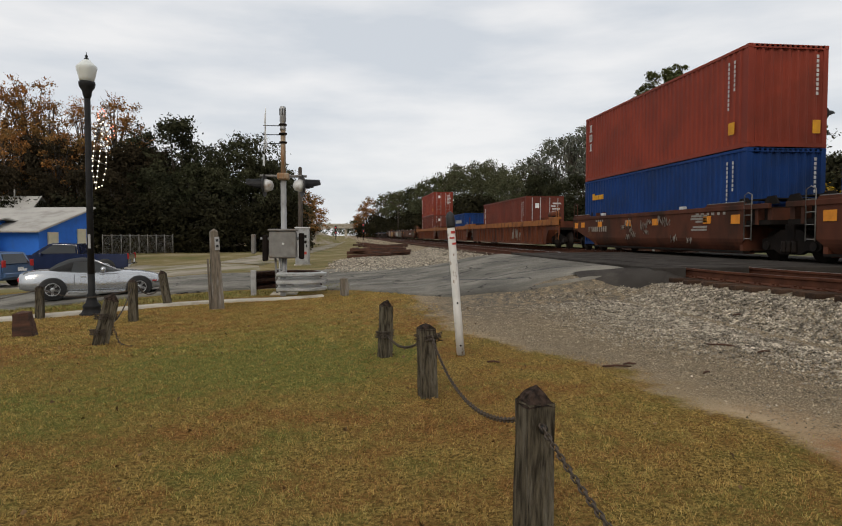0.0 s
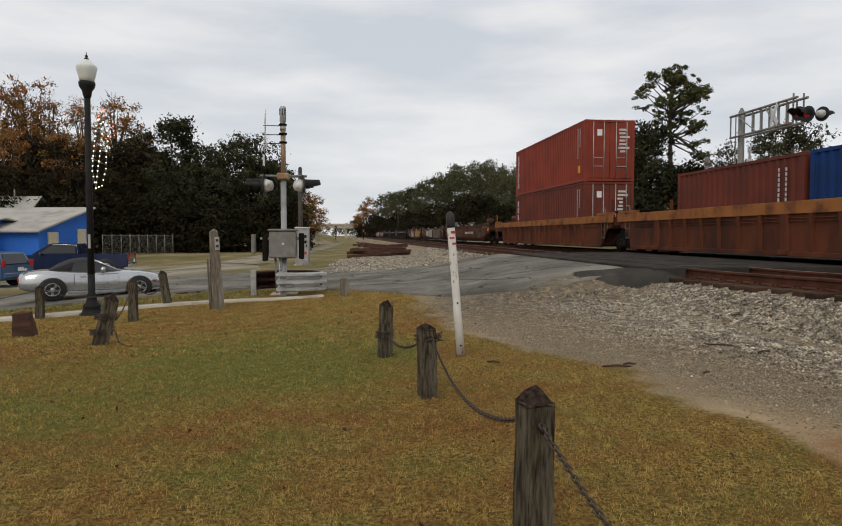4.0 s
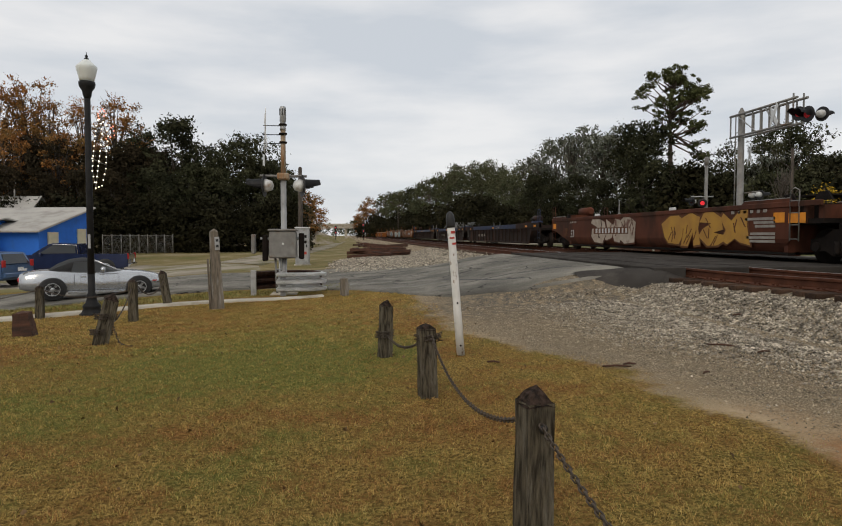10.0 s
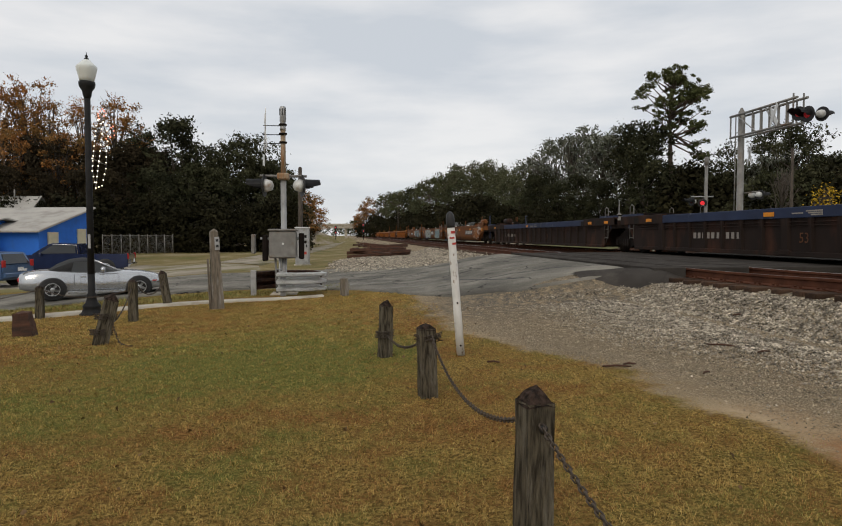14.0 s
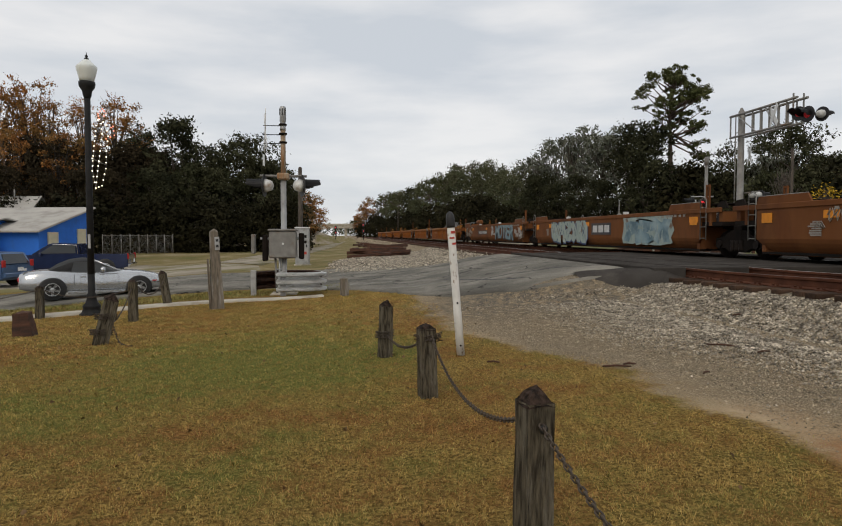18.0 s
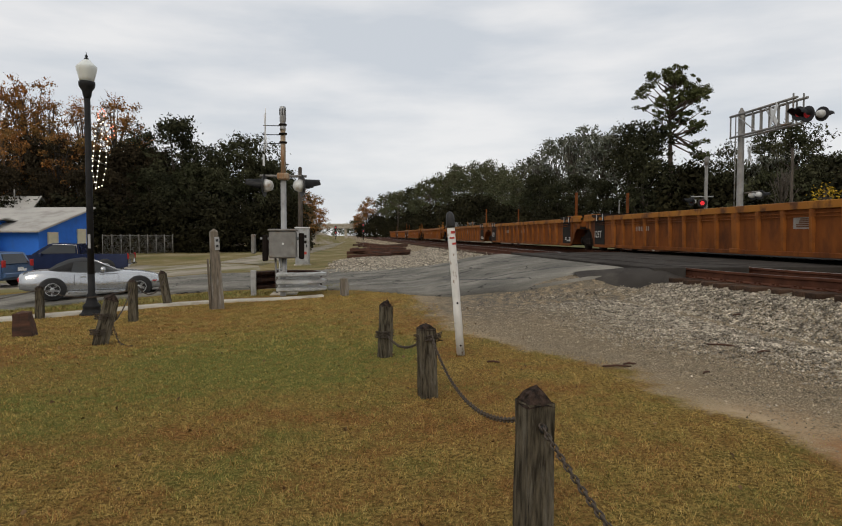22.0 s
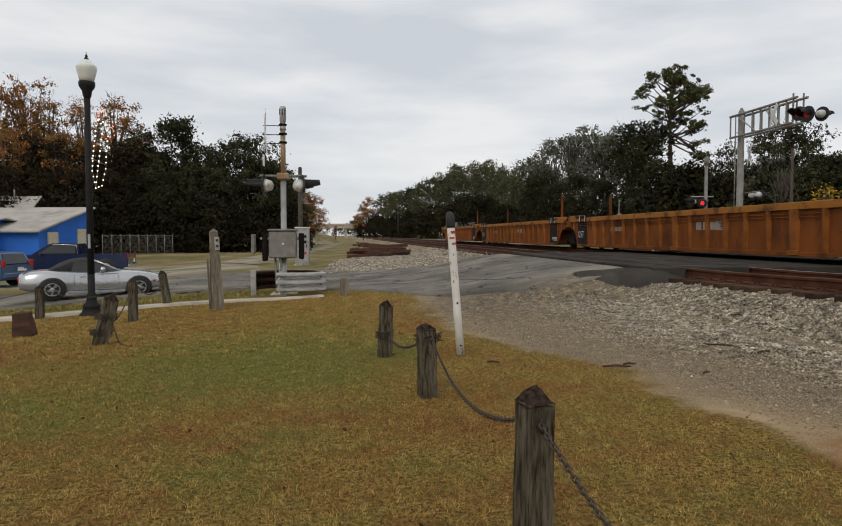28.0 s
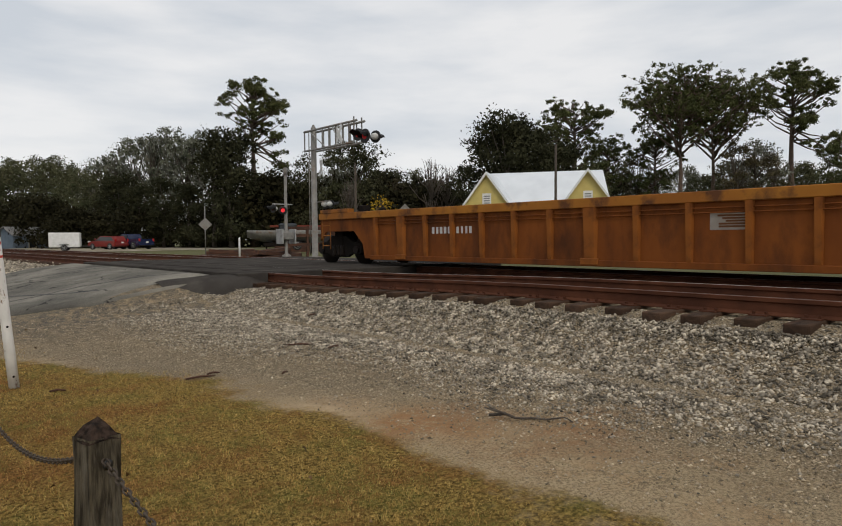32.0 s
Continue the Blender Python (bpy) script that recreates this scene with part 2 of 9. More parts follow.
def lathe(bm, profile, seg=20, m=None, mi=0):
    """A turned form from (radius, height) pairs."""
    rings = []
    for r, z in profile:
        ring = []
        for k in range(seg):
            c = Vector((r * math.cos(2 * math.pi * k / seg), r * math.sin(2 * math.pi * k / seg), z))
            ring.append(bm.verts.new(m @ c if m else c))
        rings.append(ring)
    for a, b in zip(rings, rings[1:]):
        for k in range(seg):
            f = bm.faces.new((a[k], a[(k + 1) % seg], b[(k + 1) % seg], b[k]))
            f.smooth, f.material_index = True, mi
    bm.faces.new(rings[0][::-1]).material_index = mi
    bm.faces.new(rings[-1]).material_index = mi
    return bm


def L(profile, seg=20, m=None):
    return lathe(bmesh.new(), profile, seg, m)


def prism(bm, outline, depth, m=None, mi=0):
    """A flat outline in x, z pushed along y from 0 to depth."""
    a = [bm.verts.new(Vector((x, 0, z))) for x, z in outline]
    b = [bm.verts.new(Vector((x, depth, z))) for x, z in outline]
    n = len(outline)
    fs = [bm.faces.new(a), bm.faces.new(b[::-1])]
    for i in range(n):
        fs.append(bm.faces.new((a[i], b[i], b[(i + 1) % n], a[(i + 1) % n])))
    for f in fs:
        f.material_index = mi
    if m:
        for v in a + b:
            v.co = m @ v.co
    bmesh.ops.recalc_face_normals(bm, faces=fs)
    return bm


# ---------- the ground ----------
def step(a, b, v):
    t = np.clip((v - a) / (b - a), 0, 1)
    return t * t * (3 - 2 * t)


TRACK_1, TRACK_2, RAIL_Z, TIE_Z = 8.05, 12.5, 0.70, 0.515
ROAD_Y0, ROAD_Y1 = 12.9, 24.6
TRACK_RISE = 0.1  # the near track climbs a little on this side of the crossing


def ground_z(x, y):
    x, y = np.asarray(x, float), np.asarray(y, float)
    z = -0.27 * step(5, 14, y) * step(3, -3, x) + 0.08 * step(3.0, 5.6, x)
    bed = 0.08 + 0.335 * np.clip((x - 5.55) / 1.1, 0, 1) + 0.06 * step(6.7, 7.1, x)
    z = np.where(x > 5.55, np.maximum(z, bed), z)
    z = z + TRACK_RISE * step(12, 5, y) * step(5.9, 6.6, x) * step(10.6, 9.8, x)
    z = np.where(x > 14.2, 0.48 + 0.0 * x, z)
    z = z - 0.55 * step(-5, -14, x) * step(0.3, 3, y - 14.6 - 0.62 * (x + 6.6)) * step(62, 46, y)
    ramp = step(12.2, 13.4, y) * step(27, 24.8, y) * step(-7, -3.2, x)
    rz = -0.2 * step(3, -2, x) + 0.64 * step(1.5, 6.4, x) - 0.12 * step(14.5, 19, x)
    z = z * (1 - ramp) + np.maximum(z, rz) * ramp
    under = ramp * step(6.3, 6.7, x) * step(14.6, 14.2, x) * 0.3
    return z - under


def lines(spans):
    out = []
    for a, b, n in spans:
        out += list(np.linspace(a, b, n, endpoint=False))
    return np.array(out + [spans[-1][1]])


class Nodes:
    """Short hand for wiring a node material."""

    def __init__(self, name, rough=0.95, ior=1.12):
        self.m = bpy.data.materials.new(name)
        self.m.use_nodes = True
        self.n, self.l = self.m.node_tree.nodes, self.m.node_tree.links
        self.b = self.n["Principled BSDF"]
        self.b.inputs["Roughness"].default_value, self.b.inputs["IOR"].default_value = rough, ior
        self.vec = self.n.new("ShaderNodeTexCoord").outputs["Object"]

    def put(self, socket, v):
        if isinstance(v, tuple):
            socket.default_value = (*v, 1) if len(v) == 3 and socket.type == "RGBA" else v
        elif isinstance(v, (int, float)):
            socket.default_value = v
        else:
            self.l.new(v, socket)

    def noise(self, scale, detail=6, rough=0.55, vec=None):
        k = self.n.new("ShaderNodeTexNoise")
        k.inputs["Scale"].default_value, k.inputs["Detail"].default_value, k.inputs["Roughness"].default_value = scale, detail, rough
        self.l.new(vec or self.vec, k.inputs["Vector"])
        return k.outputs[0]

    def ramp(self, src, stops):
        r = self.n.new("ShaderNodeValToRGB")
        e = r.color_ramp.elements
        e[0].position, e[0].color = stops[0][0], (*stops[0][1], 1)
        e[1].position, e[1].color = stops[-1][0], (*stops[-1][1], 1)
        for p, c in stops[1:-1]:
            e.new(p).color = (*c, 1)
        self.l.new(src, r.inputs[0])
        return r.outputs[0]

    def math(self, op, a, c=0.0):
        k = self.n.new("ShaderNodeMath")
        k.operation = op
        self.put(k.inputs[0], a)
        self.put(k.inputs[1], c)
        return k.outputs[0]

    def rise(self, src, a, c, lo=0.0, hi=1.0):
        k = self.n.new("ShaderNodeMapRange")
        k.interpolation_type = "SMOOTHSTEP"
        k.inputs[1].default_value, k.inputs[2].default_value, k.inputs[3].default_value, k.inputs[4].default_value = a, c, lo, hi
        self.l.new(src, k.inputs[0])
        return k.outputs[0]

    def mix(self, f, a, c):
        k = self.n.new("ShaderNodeMix")
        k.data_type = "RGBA"
        for i, v in ((0, f), (6, a), (7, c)):
            self.put(k.inputs[i], v)
        return k.outputs[2]

    def warped(self, scale, amount):
        """Object coordinates shaken by noise, for ragged patches."""
        k = self.n.new("ShaderNodeTexNoise")
        k.inputs["Scale"].default_value, k.inputs["Detail"].default_value, k.inputs["Roughness"].default_value = scale, 5, 0.62
        self.l.new(self.vec, k.inputs["Vector"])
        a = self.n.new("ShaderNodeVectorMath")
        a.operation = "SUBTRACT"
        self.l.new(k.outputs["Color"], a.inputs[0])
        a.inputs[1].default_value = (0.5, 0.5, 0.5)
        b = self.n.new("ShaderNodeVectorMath")
        b.operation = "MULTIPLY_ADD"
        self.l.new(a.outputs[0], b.inputs[0])
        b.inputs[1].default_value = (amount, amount, 0)
        self.l.new(self.vec, b.inputs[2])
        return b.outputs[0]

    def patch(self, vec, cx, cy, rx, ry):
        """1 in the middle of an oval patch, 0 outside it."""
        a = self.n.new("ShaderNodeVectorMath")
        a.operation = "SUBTRACT"
        self.l.new(vec, a.inputs[0])
        a.inputs[1].default_value = (cx, cy, 0)
        b = self.n.new("ShaderNodeVectorMath")
        b.operation = "MULTIPLY"
        self.l.new(a.outputs[0], b.inputs[0])
        b.inputs[1].default_value = (1 / rx, 1 / ry, 0)
        d = self.n.new("ShaderNodeVectorMath")
        d.operation = "LENGTH"
        self.l.new(b.outputs[0], d.inputs[0])
        return self.rise(d.outputs["Value"], 1.6, 0.15)

    def relief(self, height, strength, distance):
        bp = self.n.new("ShaderNodeBump")
        bp.inputs["Strength"].default_value, bp.inputs["Distance"].default_value = strength, distance
        self.l.new(height, bp.inputs["Height"])
        self.l.new(bp.outputs[0], self.b.inputs["Normal"])


# where the lawn is greener, and where it is worn red-brown: middle and half-axes of each patch
GREEN_SPOTS = ((-1.6, 7.4, 2.0, 1.7), (-0.9, 9.6, 1.5, 2.4), (-2.5, 5.3, 1.1, 0.9), (-0.6, 6.6, 1.3, 1.1), (-0.65, 4.0, 0.4, 0.6), (0.6, 8.0, 0.5, 0.9))
RUST_SPOTS = ((-0.15, 5.0, 0.5, 0.28), (0.9, 4.6, 0.7, 0.5), (-4.2, 8.2, 1.9, 1.3), (-2.6, 11.4, 1.6, 0.7), (1.35, 7.6, 0.6, 0.4), (1.1, 10.2, 0.7, 1.2), (-1.3, 4.5, 0.9, 0.35), (-2.0, 5.75, 0.5, 0.25), (1.3, 5.6, 0.7, 0.4), (0.9, 3.3, 0.4, 0.3))


def lawn_field(k):
    """Greenness and rustiness over the lawn, 0 to 1."""
    vec = k.warped(1.7, 1.3)
    green = k.rise(k.noise(1.5, 6, 0.65), 0.46, 0.64, 0.0, 0.45)
    for sp in GREEN_SPOTS:
        green = k.math("ADD", green, k.math("MULTIPLY", k.patch(vec, *sp), 0.68))
    rust = k.rise(k.noise(1.9, 6, 0.68), 0.46, 0.62, 0.0, 0.75)
    for sp in RUST_SPOTS:
        rust = k.math("ADD", rust, k.math("MULTIPLY", k.patch(vec, *sp), 0.65))
    clamp = lambda v: k.math("MINIMUM", v, 1.0)
    return clamp(k.math("MULTIPLY", green, k.rise(k.noise(5.0, 6, 0.75), 0.3, 0.62, 0.35, 1.15))), clamp(rust)


def ground_material():
    k = Nodes("ground_cover")
    sep = k.n.new("ShaderNodeSeparateXYZ")
    k.l.new(k.vec, sep.inputs[0])
    x, y = sep.outputs[0], sep.outputs[1]
    wob = k.math("MULTIPLY", k.math("SUBTRACT", k.noise(0.9, 5), 0.5), 1.7)
    xw = k.math("ADD", k.math("ADD", x, wob), k.math("MULTIPLY", k.math("SUBTRACT", k.noise(9.0, 4, 0.7), 0.5), 0.5))
    green, rust = lawn_field(k)
    thatch = k.mix(rust, k.ramp(k.noise(30, 5, 0.8), [(0.4, (0.056, 0.0367, 0.0114)), (0.52, (0.229, 0.152, 0.0437)), (0.62, (0.447, 0.311, 0.0983))]),
                   k.ramp(k.noise(34, 5, 0.8), [(0.4, (0.0661, 0.0345, 0.0114)), (0.6, (0.335, 0.177, 0.0546))]))
    grass = k.mix(green, thatch, k.ramp(k.noise(42, 5, 0.8), [(0.36, (0.061, 0.0656, 0.0152)), (0.64, (0.203, 0.198, 0.0491))]))
    speck = k.rise(k.noise(48, 6, 0.85), 0.44, 0.58)
    dirt = k.mix(speck, k.ramp(k.noise(1.0, 7, 0.6), [(0.33, (0.374, 0.262, 0.145)), (0.5, (0.503, 0.39, 0.24)), (0.66, (0.421, 0.262, 0.134))]),
                 k.ramp(k.noise(2.5, 4), [(0.35, (0.175, 0.135, 0.0855)), (0.65, (0.315, 0.233, 0.138))]))
    vec = k.warped(1.1, 1.6)
    for sp, c in (((4.55, 5.9, 0.75, 0.6), (0.264, 0.159, 0.0784)), ((3.6, 3.6, 0.7, 0.5), (0.345, 0.181, 0.0833)), ((4.3, 2.6, 0.9, 0.4), (0.345, 0.185, 0.0883)), ((2.75, 5.9, 0.5, 0.25), (0.539, 0.415, 0.274)), ((3.0, 4.5, 0.5, 0.5), (0.539, 0.405, 0.255)), ((1.75, 8.4, 0.7, 0.6), (0.574, 0.427, 0.265))):
        dirt = k.mix(k.math("MULTIPLY", k.patch(vec, *sp), k.rise(k.noise(7, 6, 0.7), 0.32, 0.6, 0.2, 0.95)), dirt, c)
    gravel = k.ramp(k.noise(60, 4, 0.75), [(0.4, (0.069, 0.0552, 0.0374)), (0.52, (0.262, 0.208, 0.139)), (0.64, (0.552, 0.444, 0.302))])
    edge = k.math("ADD", 1.5, k.math("MULTIPLY", 1.35, k.rise(y, 9.2, 6.0)))
    off_lawn = k.rise(k.math("SUBTRACT", xw, edge), -0.12, 0.22)
    is_gravel = k.math("MULTIPLY", k.rise(k.math("ADD", xw, k.math("MULTIPLY", 2.5, k.rise(y, 3.0, 8.5))), 3.3, 5.0), k.rise(k.noise(6.0, 6, 0.72), 0.26, 0.5, 0.35, 1.0))
    side = k.mix(is_gravel, dirt, gravel)
    # the far side of the street: grass, with ballast along the line only
    beyond = k.rise(y, 25.0, 27.0)
    far_mask = k.rise(k.math("ADD", xw, k.math("MULTIPLY", 3.4, k.rise(y, 52.0, 36.0))), 2.6, 3.6)
    gfar = k.mix(k.noise(14, 5, 0.7), k.ramp(k.noise(0.3, 7, 0.62), [(0.36, (0.15, 0.15, 0.055)), (0.5, (0.28, 0.215, 0.095)), (0.62, (0.42, 0.34, 0.22))]), (0.12, 0.105, 0.05))
    col = k.mix(beyond, k.mix(off_lawn, grass, side), k.mix(far_mask, gfar, gravel))
    # crumbled asphalt washed over the gravel beside the crossing
    crumbs = k.math("MAXIMUM", k.patch(k.warped(1.6, 1.8), 3.5, 12.3, 2.6, 1.9), k.math("MULTIPLY", k.patch(k.warped(2.2, 1.2), 4.9, 11.2, 1.5, 0.8), 0.7))
    col = k.mix(k.math("MULTIPLY", crumbs, k.rise(k.noise(6, 6, 0.75), 0.38, 0.6, 0.0, 0.8)), col, k.ramp(k.noise(40, 4, 0.7), [(0.4, (0.035, 0.034, 0.033)), (0.62, (0.13, 0.125, 0.117))]))
    col = k.mix(k.rise(x, 14.4, 15.2), col, k.mix(k.noise(0.15, 5), (0.15, 0.135, 0.075), (0.1, 0.11, 0.045)))
    k.l.new(col, k.b.inputs["Base Color"])
    k.relief(k.noise(42, 5, 0.7), 1.0, 0.03)
    return k.m


gx = lines([(-900, -60, 10), (-60, -12, 24), (-12, 16.4, 82), (16.4, 60, 22), (60, 900, 10)])
gy = lines([(-200, -4, 8), (-4, 32, 104), (32, 90, 40), (90, 300, 22), (300, 1600, 10)])
GX, GY = np.meshgrid(gx, gy)
GZ = ground_z(GX, GY)
idx = np.arange(GX.size).reshape(GX.shape)
ground = raw("ground", np.stack([GX.ravel(), GY.ravel(), GZ.ravel()], 1),
             np.stack([idx[:-1, :-1].ravel(), idx[:-1, 1:].ravel(), idx[1:, 1:].ravel(), idx[1:, :-1].ravel()], 1), ground_material(), smooth=True)
tagged(ground, "patchy brown and green lawn, dirt and gravel beside the tracks", "ground", kind="structure")


def asphalt_material():
    k = Nodes("asphalt", 0.9, 1.15)
    base = k.ramp(k.noise(0.55, 7, 0.62), [(0.34, (0.135, 0.127, 0.11)), (0.5, (0.223, 0.208, 0.177)), (0.66, (0.344, 0.319, 0.268))])
    grit = k.ramp(k.noise(70, 4, 0.8), [(0.38, (0.55, 0.55, 0.55)), (0.62, (1.0, 1.0, 1.0))])
    m = k.n.new("ShaderNodeMix")
    m.data_type, m.blend_type = "RGBA", "MULTIPLY"
    m.inputs[0].default_value = 0.9
    k.l.new(base, m.inputs[6])
    k.l.new(grit, m.inputs[7])
    vo = k.n.new("ShaderNodeTexVoronoi")
    vo.feature = "DISTANCE_TO_EDGE"
    vo.inputs["Scale"].default_value = 0.55
    k.l.new(k.warped(1.2, 1.1), vo.inputs["Vector"])
    crack = k.math("MULTIPLY", k.rise(vo.outputs["Distance"], 0.018, 0.004), k.rise(k.noise(0.6, 3), 0.44, 0.56))
    oil = k.math("MULTIPLY", k.rise(k.noise(1.7, 6, 0.7), 0.56, 0.7), 0.6)
    col = k.mix(crack, k.mix(oil, m.outputs[2], (0.075, 0.073, 0.068)), (0.03, 0.029, 0.027))
    k.l.new(col, k.b.inputs["Base Color"])
    k.relief(k.noise(60, 5, 0.7), 1.0, 0.02)
    return k.m


M_ASPHALT = asphalt_material()


def loft(name, near, far, material, lift, label, category, across=10, skirt=0.12):
    """A paved sheet between two edges, laid on the ground, with a skirt."""
    near, far = np.array(near, float), np.array(far, float)
    u = np.linspace(0, len(near) - 1, (len(near) - 1) * 6 + 1)
    k = np.arange(len(near))
    rows = []
    for e in np.linspace(0, 1, across + 1):
        p = near * (1 - e) + far * e
        rows.append(np.stack([np.interp(u, k, p[:, 0]), np.interp(u, k, p[:, 1])], 1))
    P = np.array(rows)
    Z = ground_z(P[..., 0], P[..., 1]) + lift
    V = np.concatenate([P, Z[..., None]], 2)
    V = np.concatenate([V[:1] - [0, 0, skirt], V, V[-1:] - [0, 0, skirt]], 0)
    i = np.arange(V.shape[0] * V.shape[1]).reshape(V.shape[:2])
    ob = raw(name, V.reshape(-1, 3), np.stack([i[:-1, :-1].ravel(), i[:-1, 1:].ravel(), i[1:, 1:].ravel(), i[1:, :-1].ravel()], 1), material)
    return tagged(ob, label, category, kind="structure")


loft("road", [(-24, 3), (-9, 14.6), (-5, 18.0), (-2.2, 19.6), (0.4, 17.6), (2.3, 14.0), (3.6, 13.1), (5.2, 13.1), (6.56, 13.1)],
     [(-30, 12), (-14, 23), (-9, 26), (-5, 28.6), (-2, 29.5), (0.5, 29.2), (2.5, 28), (4.6, 26.5), (6.56, 24.6)], M_ASPHALT, 0.035,
     "cracked grey asphalt road rising to the crossing", "road")

# ---------- the two tracks and the crossing ----------
def rail_profile():
    return [(-0.075, 0), (0.075, 0), (0.075, 0.012), (0.014, 0.034), (0.010, 0.125), (0.036, 0.142), (0.037, 0.178), (0.03, 0.185),
            (-0.03, 0.185), (-0.037, 0.178), (-0.036, 0.142), (-0.010, 0.125), (-0.014, 0.034), (-0.075, 0.012)]


def rise_at(x, y):
    return TRACK_RISE * float(step(12, 5, y)) if x == TRACK_1 else 0.0


def rail_bm(x, y0, y1):
    bm = bmesh.new()
    ring = rail_profile()
    ys = [y0, 0, 4, 5.5, 7, 8.5, 10, 11.5, 13, y1]
    rows = [[bm.verts.new((u, y, z + rise_at(x, y))) for u, z in ring] for y in ys]
    for a, b in zip(rows, rows[1:]):
        for k in range(len(ring)):
            bm.faces.new((a[k], b[k], b[(k + 1) % len(ring)], a[(k + 1) % len(ring)]))
    bm.faces.new(rows[0])
    bm.faces.new(rows[-1][::-1])
    bmesh.ops.recalc_face_normals(bm, faces=bm.faces[:])
    for f in bm.faces:
        f.material_index = 1 if f.normal.z > 0.9 and f.calc_center_median().z > 0.17 else 0
    return bm


tie_bm = bmesh.new()
box(tie_bm, -1.3, 1.3, -0.115, 0.115, -0.18, 0.0, bevel=0.012)
tie_mesh = bpy.data.meshes.new("tie")
tie_bm.to_mesh(tie_mesh)
tie_bm.free()
tie_mesh.materials.append(M_TIE)
plate_bm = bmesh.new()
for sx in (-0.7525, 0.7525):
    box(plate_bm, sx - 0.18, sx + 0.18, -0.09, 0.09, 0.001, 0.014)
    for ox, oy in ((-0.1, 0.06), (-0.1, -0.06), (0.1, 0.06), (0.1, -0.06)):
        box(plate_bm, sx + ox - 0.016, sx + ox + 0.016, oy - 0.012, oy + 0.012, 0.014, 0.042)
plate_mesh = bpy.data.meshes.new("tie_plate")
plate_bm.to_mesh(plate_mesh)
plate_bm.free()
plate_mesh.materials.append(M_RUST)


def build_track(x, label):
    tr = thing("railway_track", Matrix.Translation((x, 0, TIE_Z)), label, "railway track", "parallel tracks", "structure")
    for sx in (-0.7525, 0.7525):
        part("rail", rail_bm(x, -60, 900), [M_RUST, M_DULLTOP if x == TRACK_1 and sx < 0 else M_RAILTOP], tr).location = (sx, 0, 0)
    rest = []
    rng = random.Random(int(x * 10))
    for i in range(-60, 560):
        y = i * 0.5 + rng.uniform(-0.05, 0.05)
        if ROAD_Y0 - 0.1 < y < ROAD_Y1 + 0.1:
            continue
        off, turn = rng.uniform(-0.07, 0.07), rng.uniform(-0.02, 0.02)
        if -6 < y < 45:
            t = new("tie", tie_mesh)
            t.parent, t.location, t.rotation_euler.z = tr, (off, y, rise_at(x, y) - 0.001), turn
            if y < 13:
                p = new("tie_plate", plate_mesh)
                p.parent, p.location, p.rotation_euler.z = tr, (0, y, rise_at(x, y)), turn
        else:
            rest.append((off, y, rise_at(x, y)))
    o = np.array(rest)
    cube = np.array([(sx, sy, sz) for sz in (-0.18, 0.0) for sx, sy in ((-1.3, -0.115), (1.3, -0.115), (1.3, 0.115), (-1.3, 0.115))])
    V = (cube[None] + o[:, None]).reshape(-1, 3)
    fc = np.array([(0, 3, 2, 1), (4, 5, 6, 7), (0, 1, 5, 4), (1, 2, 6, 5), (2, 3, 7, 6), (3, 0, 4, 7)])
    F = (fc[None] + 8 * np.arange(len(o))[:, None, None]).reshape(-1, 4)
    tagged(raw("distant_ties", V, F, M_TIE, tr), kind="stuff")
    return tr


build_track(TRACK_1, "empty rusty railway track on wooden ties and grey ballast")
build_track(TRACK_2, "busy railway track carrying the container train")

crossing = thing("crossing_surface", Matrix.Translation((0, 0, 0)), "worn dark asphalt level crossing between the rails", "crossing", kind="structure")
for x0, x1 in ((6.5, 7.235), (7.42, 8.68), (8.875, 11.685), (11.87, 13.13), (13.325, 15.2)):
    bm = bmesh.new()
    box(bm, x0, x1, ROAD_Y0, ROAD_Y1, 0.42, RAIL_Z + (0.014 if x1 < 11.7 else -0.006), bevel=0.015)
    part("crossing_panel", bm, M_APRON, crossing)
bm = bmesh.new()
rows_m = []
for v in np.linspace(0, 1, 10):
    row = []
    for u in np.linspace(0, 1, 24):
        x = 5.0 + 2.15 * u
        yn = 12.5 + 0.6 * abs((u - 0.6) / 0.6) ** 2.0 + 0.05 * math.sin(9 * u) + 0.025 * math.sin(23 * u)
        yf = 13.55 + 0.2 * math.sin(5 * u + 1) + 0.1 * math.sin(14 * u)
        y = yf + (yn - yf) * v
        top = min(0.69, float(ground_z(min(x, 6.25), 13.6)) + 0.042 + max(0, x - 6.25) * 0.02)
        low = float(ground_z(min(x, 6.5), yn)) - 0.06
        row.append(bm.verts.new((x, y, top + (low - top) * v ** 3.5)))
    rows_m.append(row)
for ra, rb in zip(rows_m, rows_m[1:]):
    for k in range(23):
        bm.faces.new((ra[k], rb[k], rb[k + 1], ra[k + 1])).smooth = True
part("asphalt_apron", bm, M_APRON, crossing, "dark lobe of patching asphalt spilling onto the gravel")
loft("road_beyond", [(14.9, 14.2), (22, 13.5), (60, 12)], [(14.9, 23.8), (22, 23.2), (60, 22)], M_ASPHALT, 0.035, "grey asphalt road beyond the tracks", "road")
loft("pavement", [(-12, 9.9), (-6.6, 13.05), (-4.1, 14.9), (-2.4, 15.75), (-0.5, 16.3)], [(-12.4, 10.55), (-6.9, 13.52), (-4.3, 15.28), (-2.55, 16.1), (-0.55, 16.6)],
     M_CONCRETE, 0.05, "narrow pale concrete pavement along the lawn", "pavement", 3)
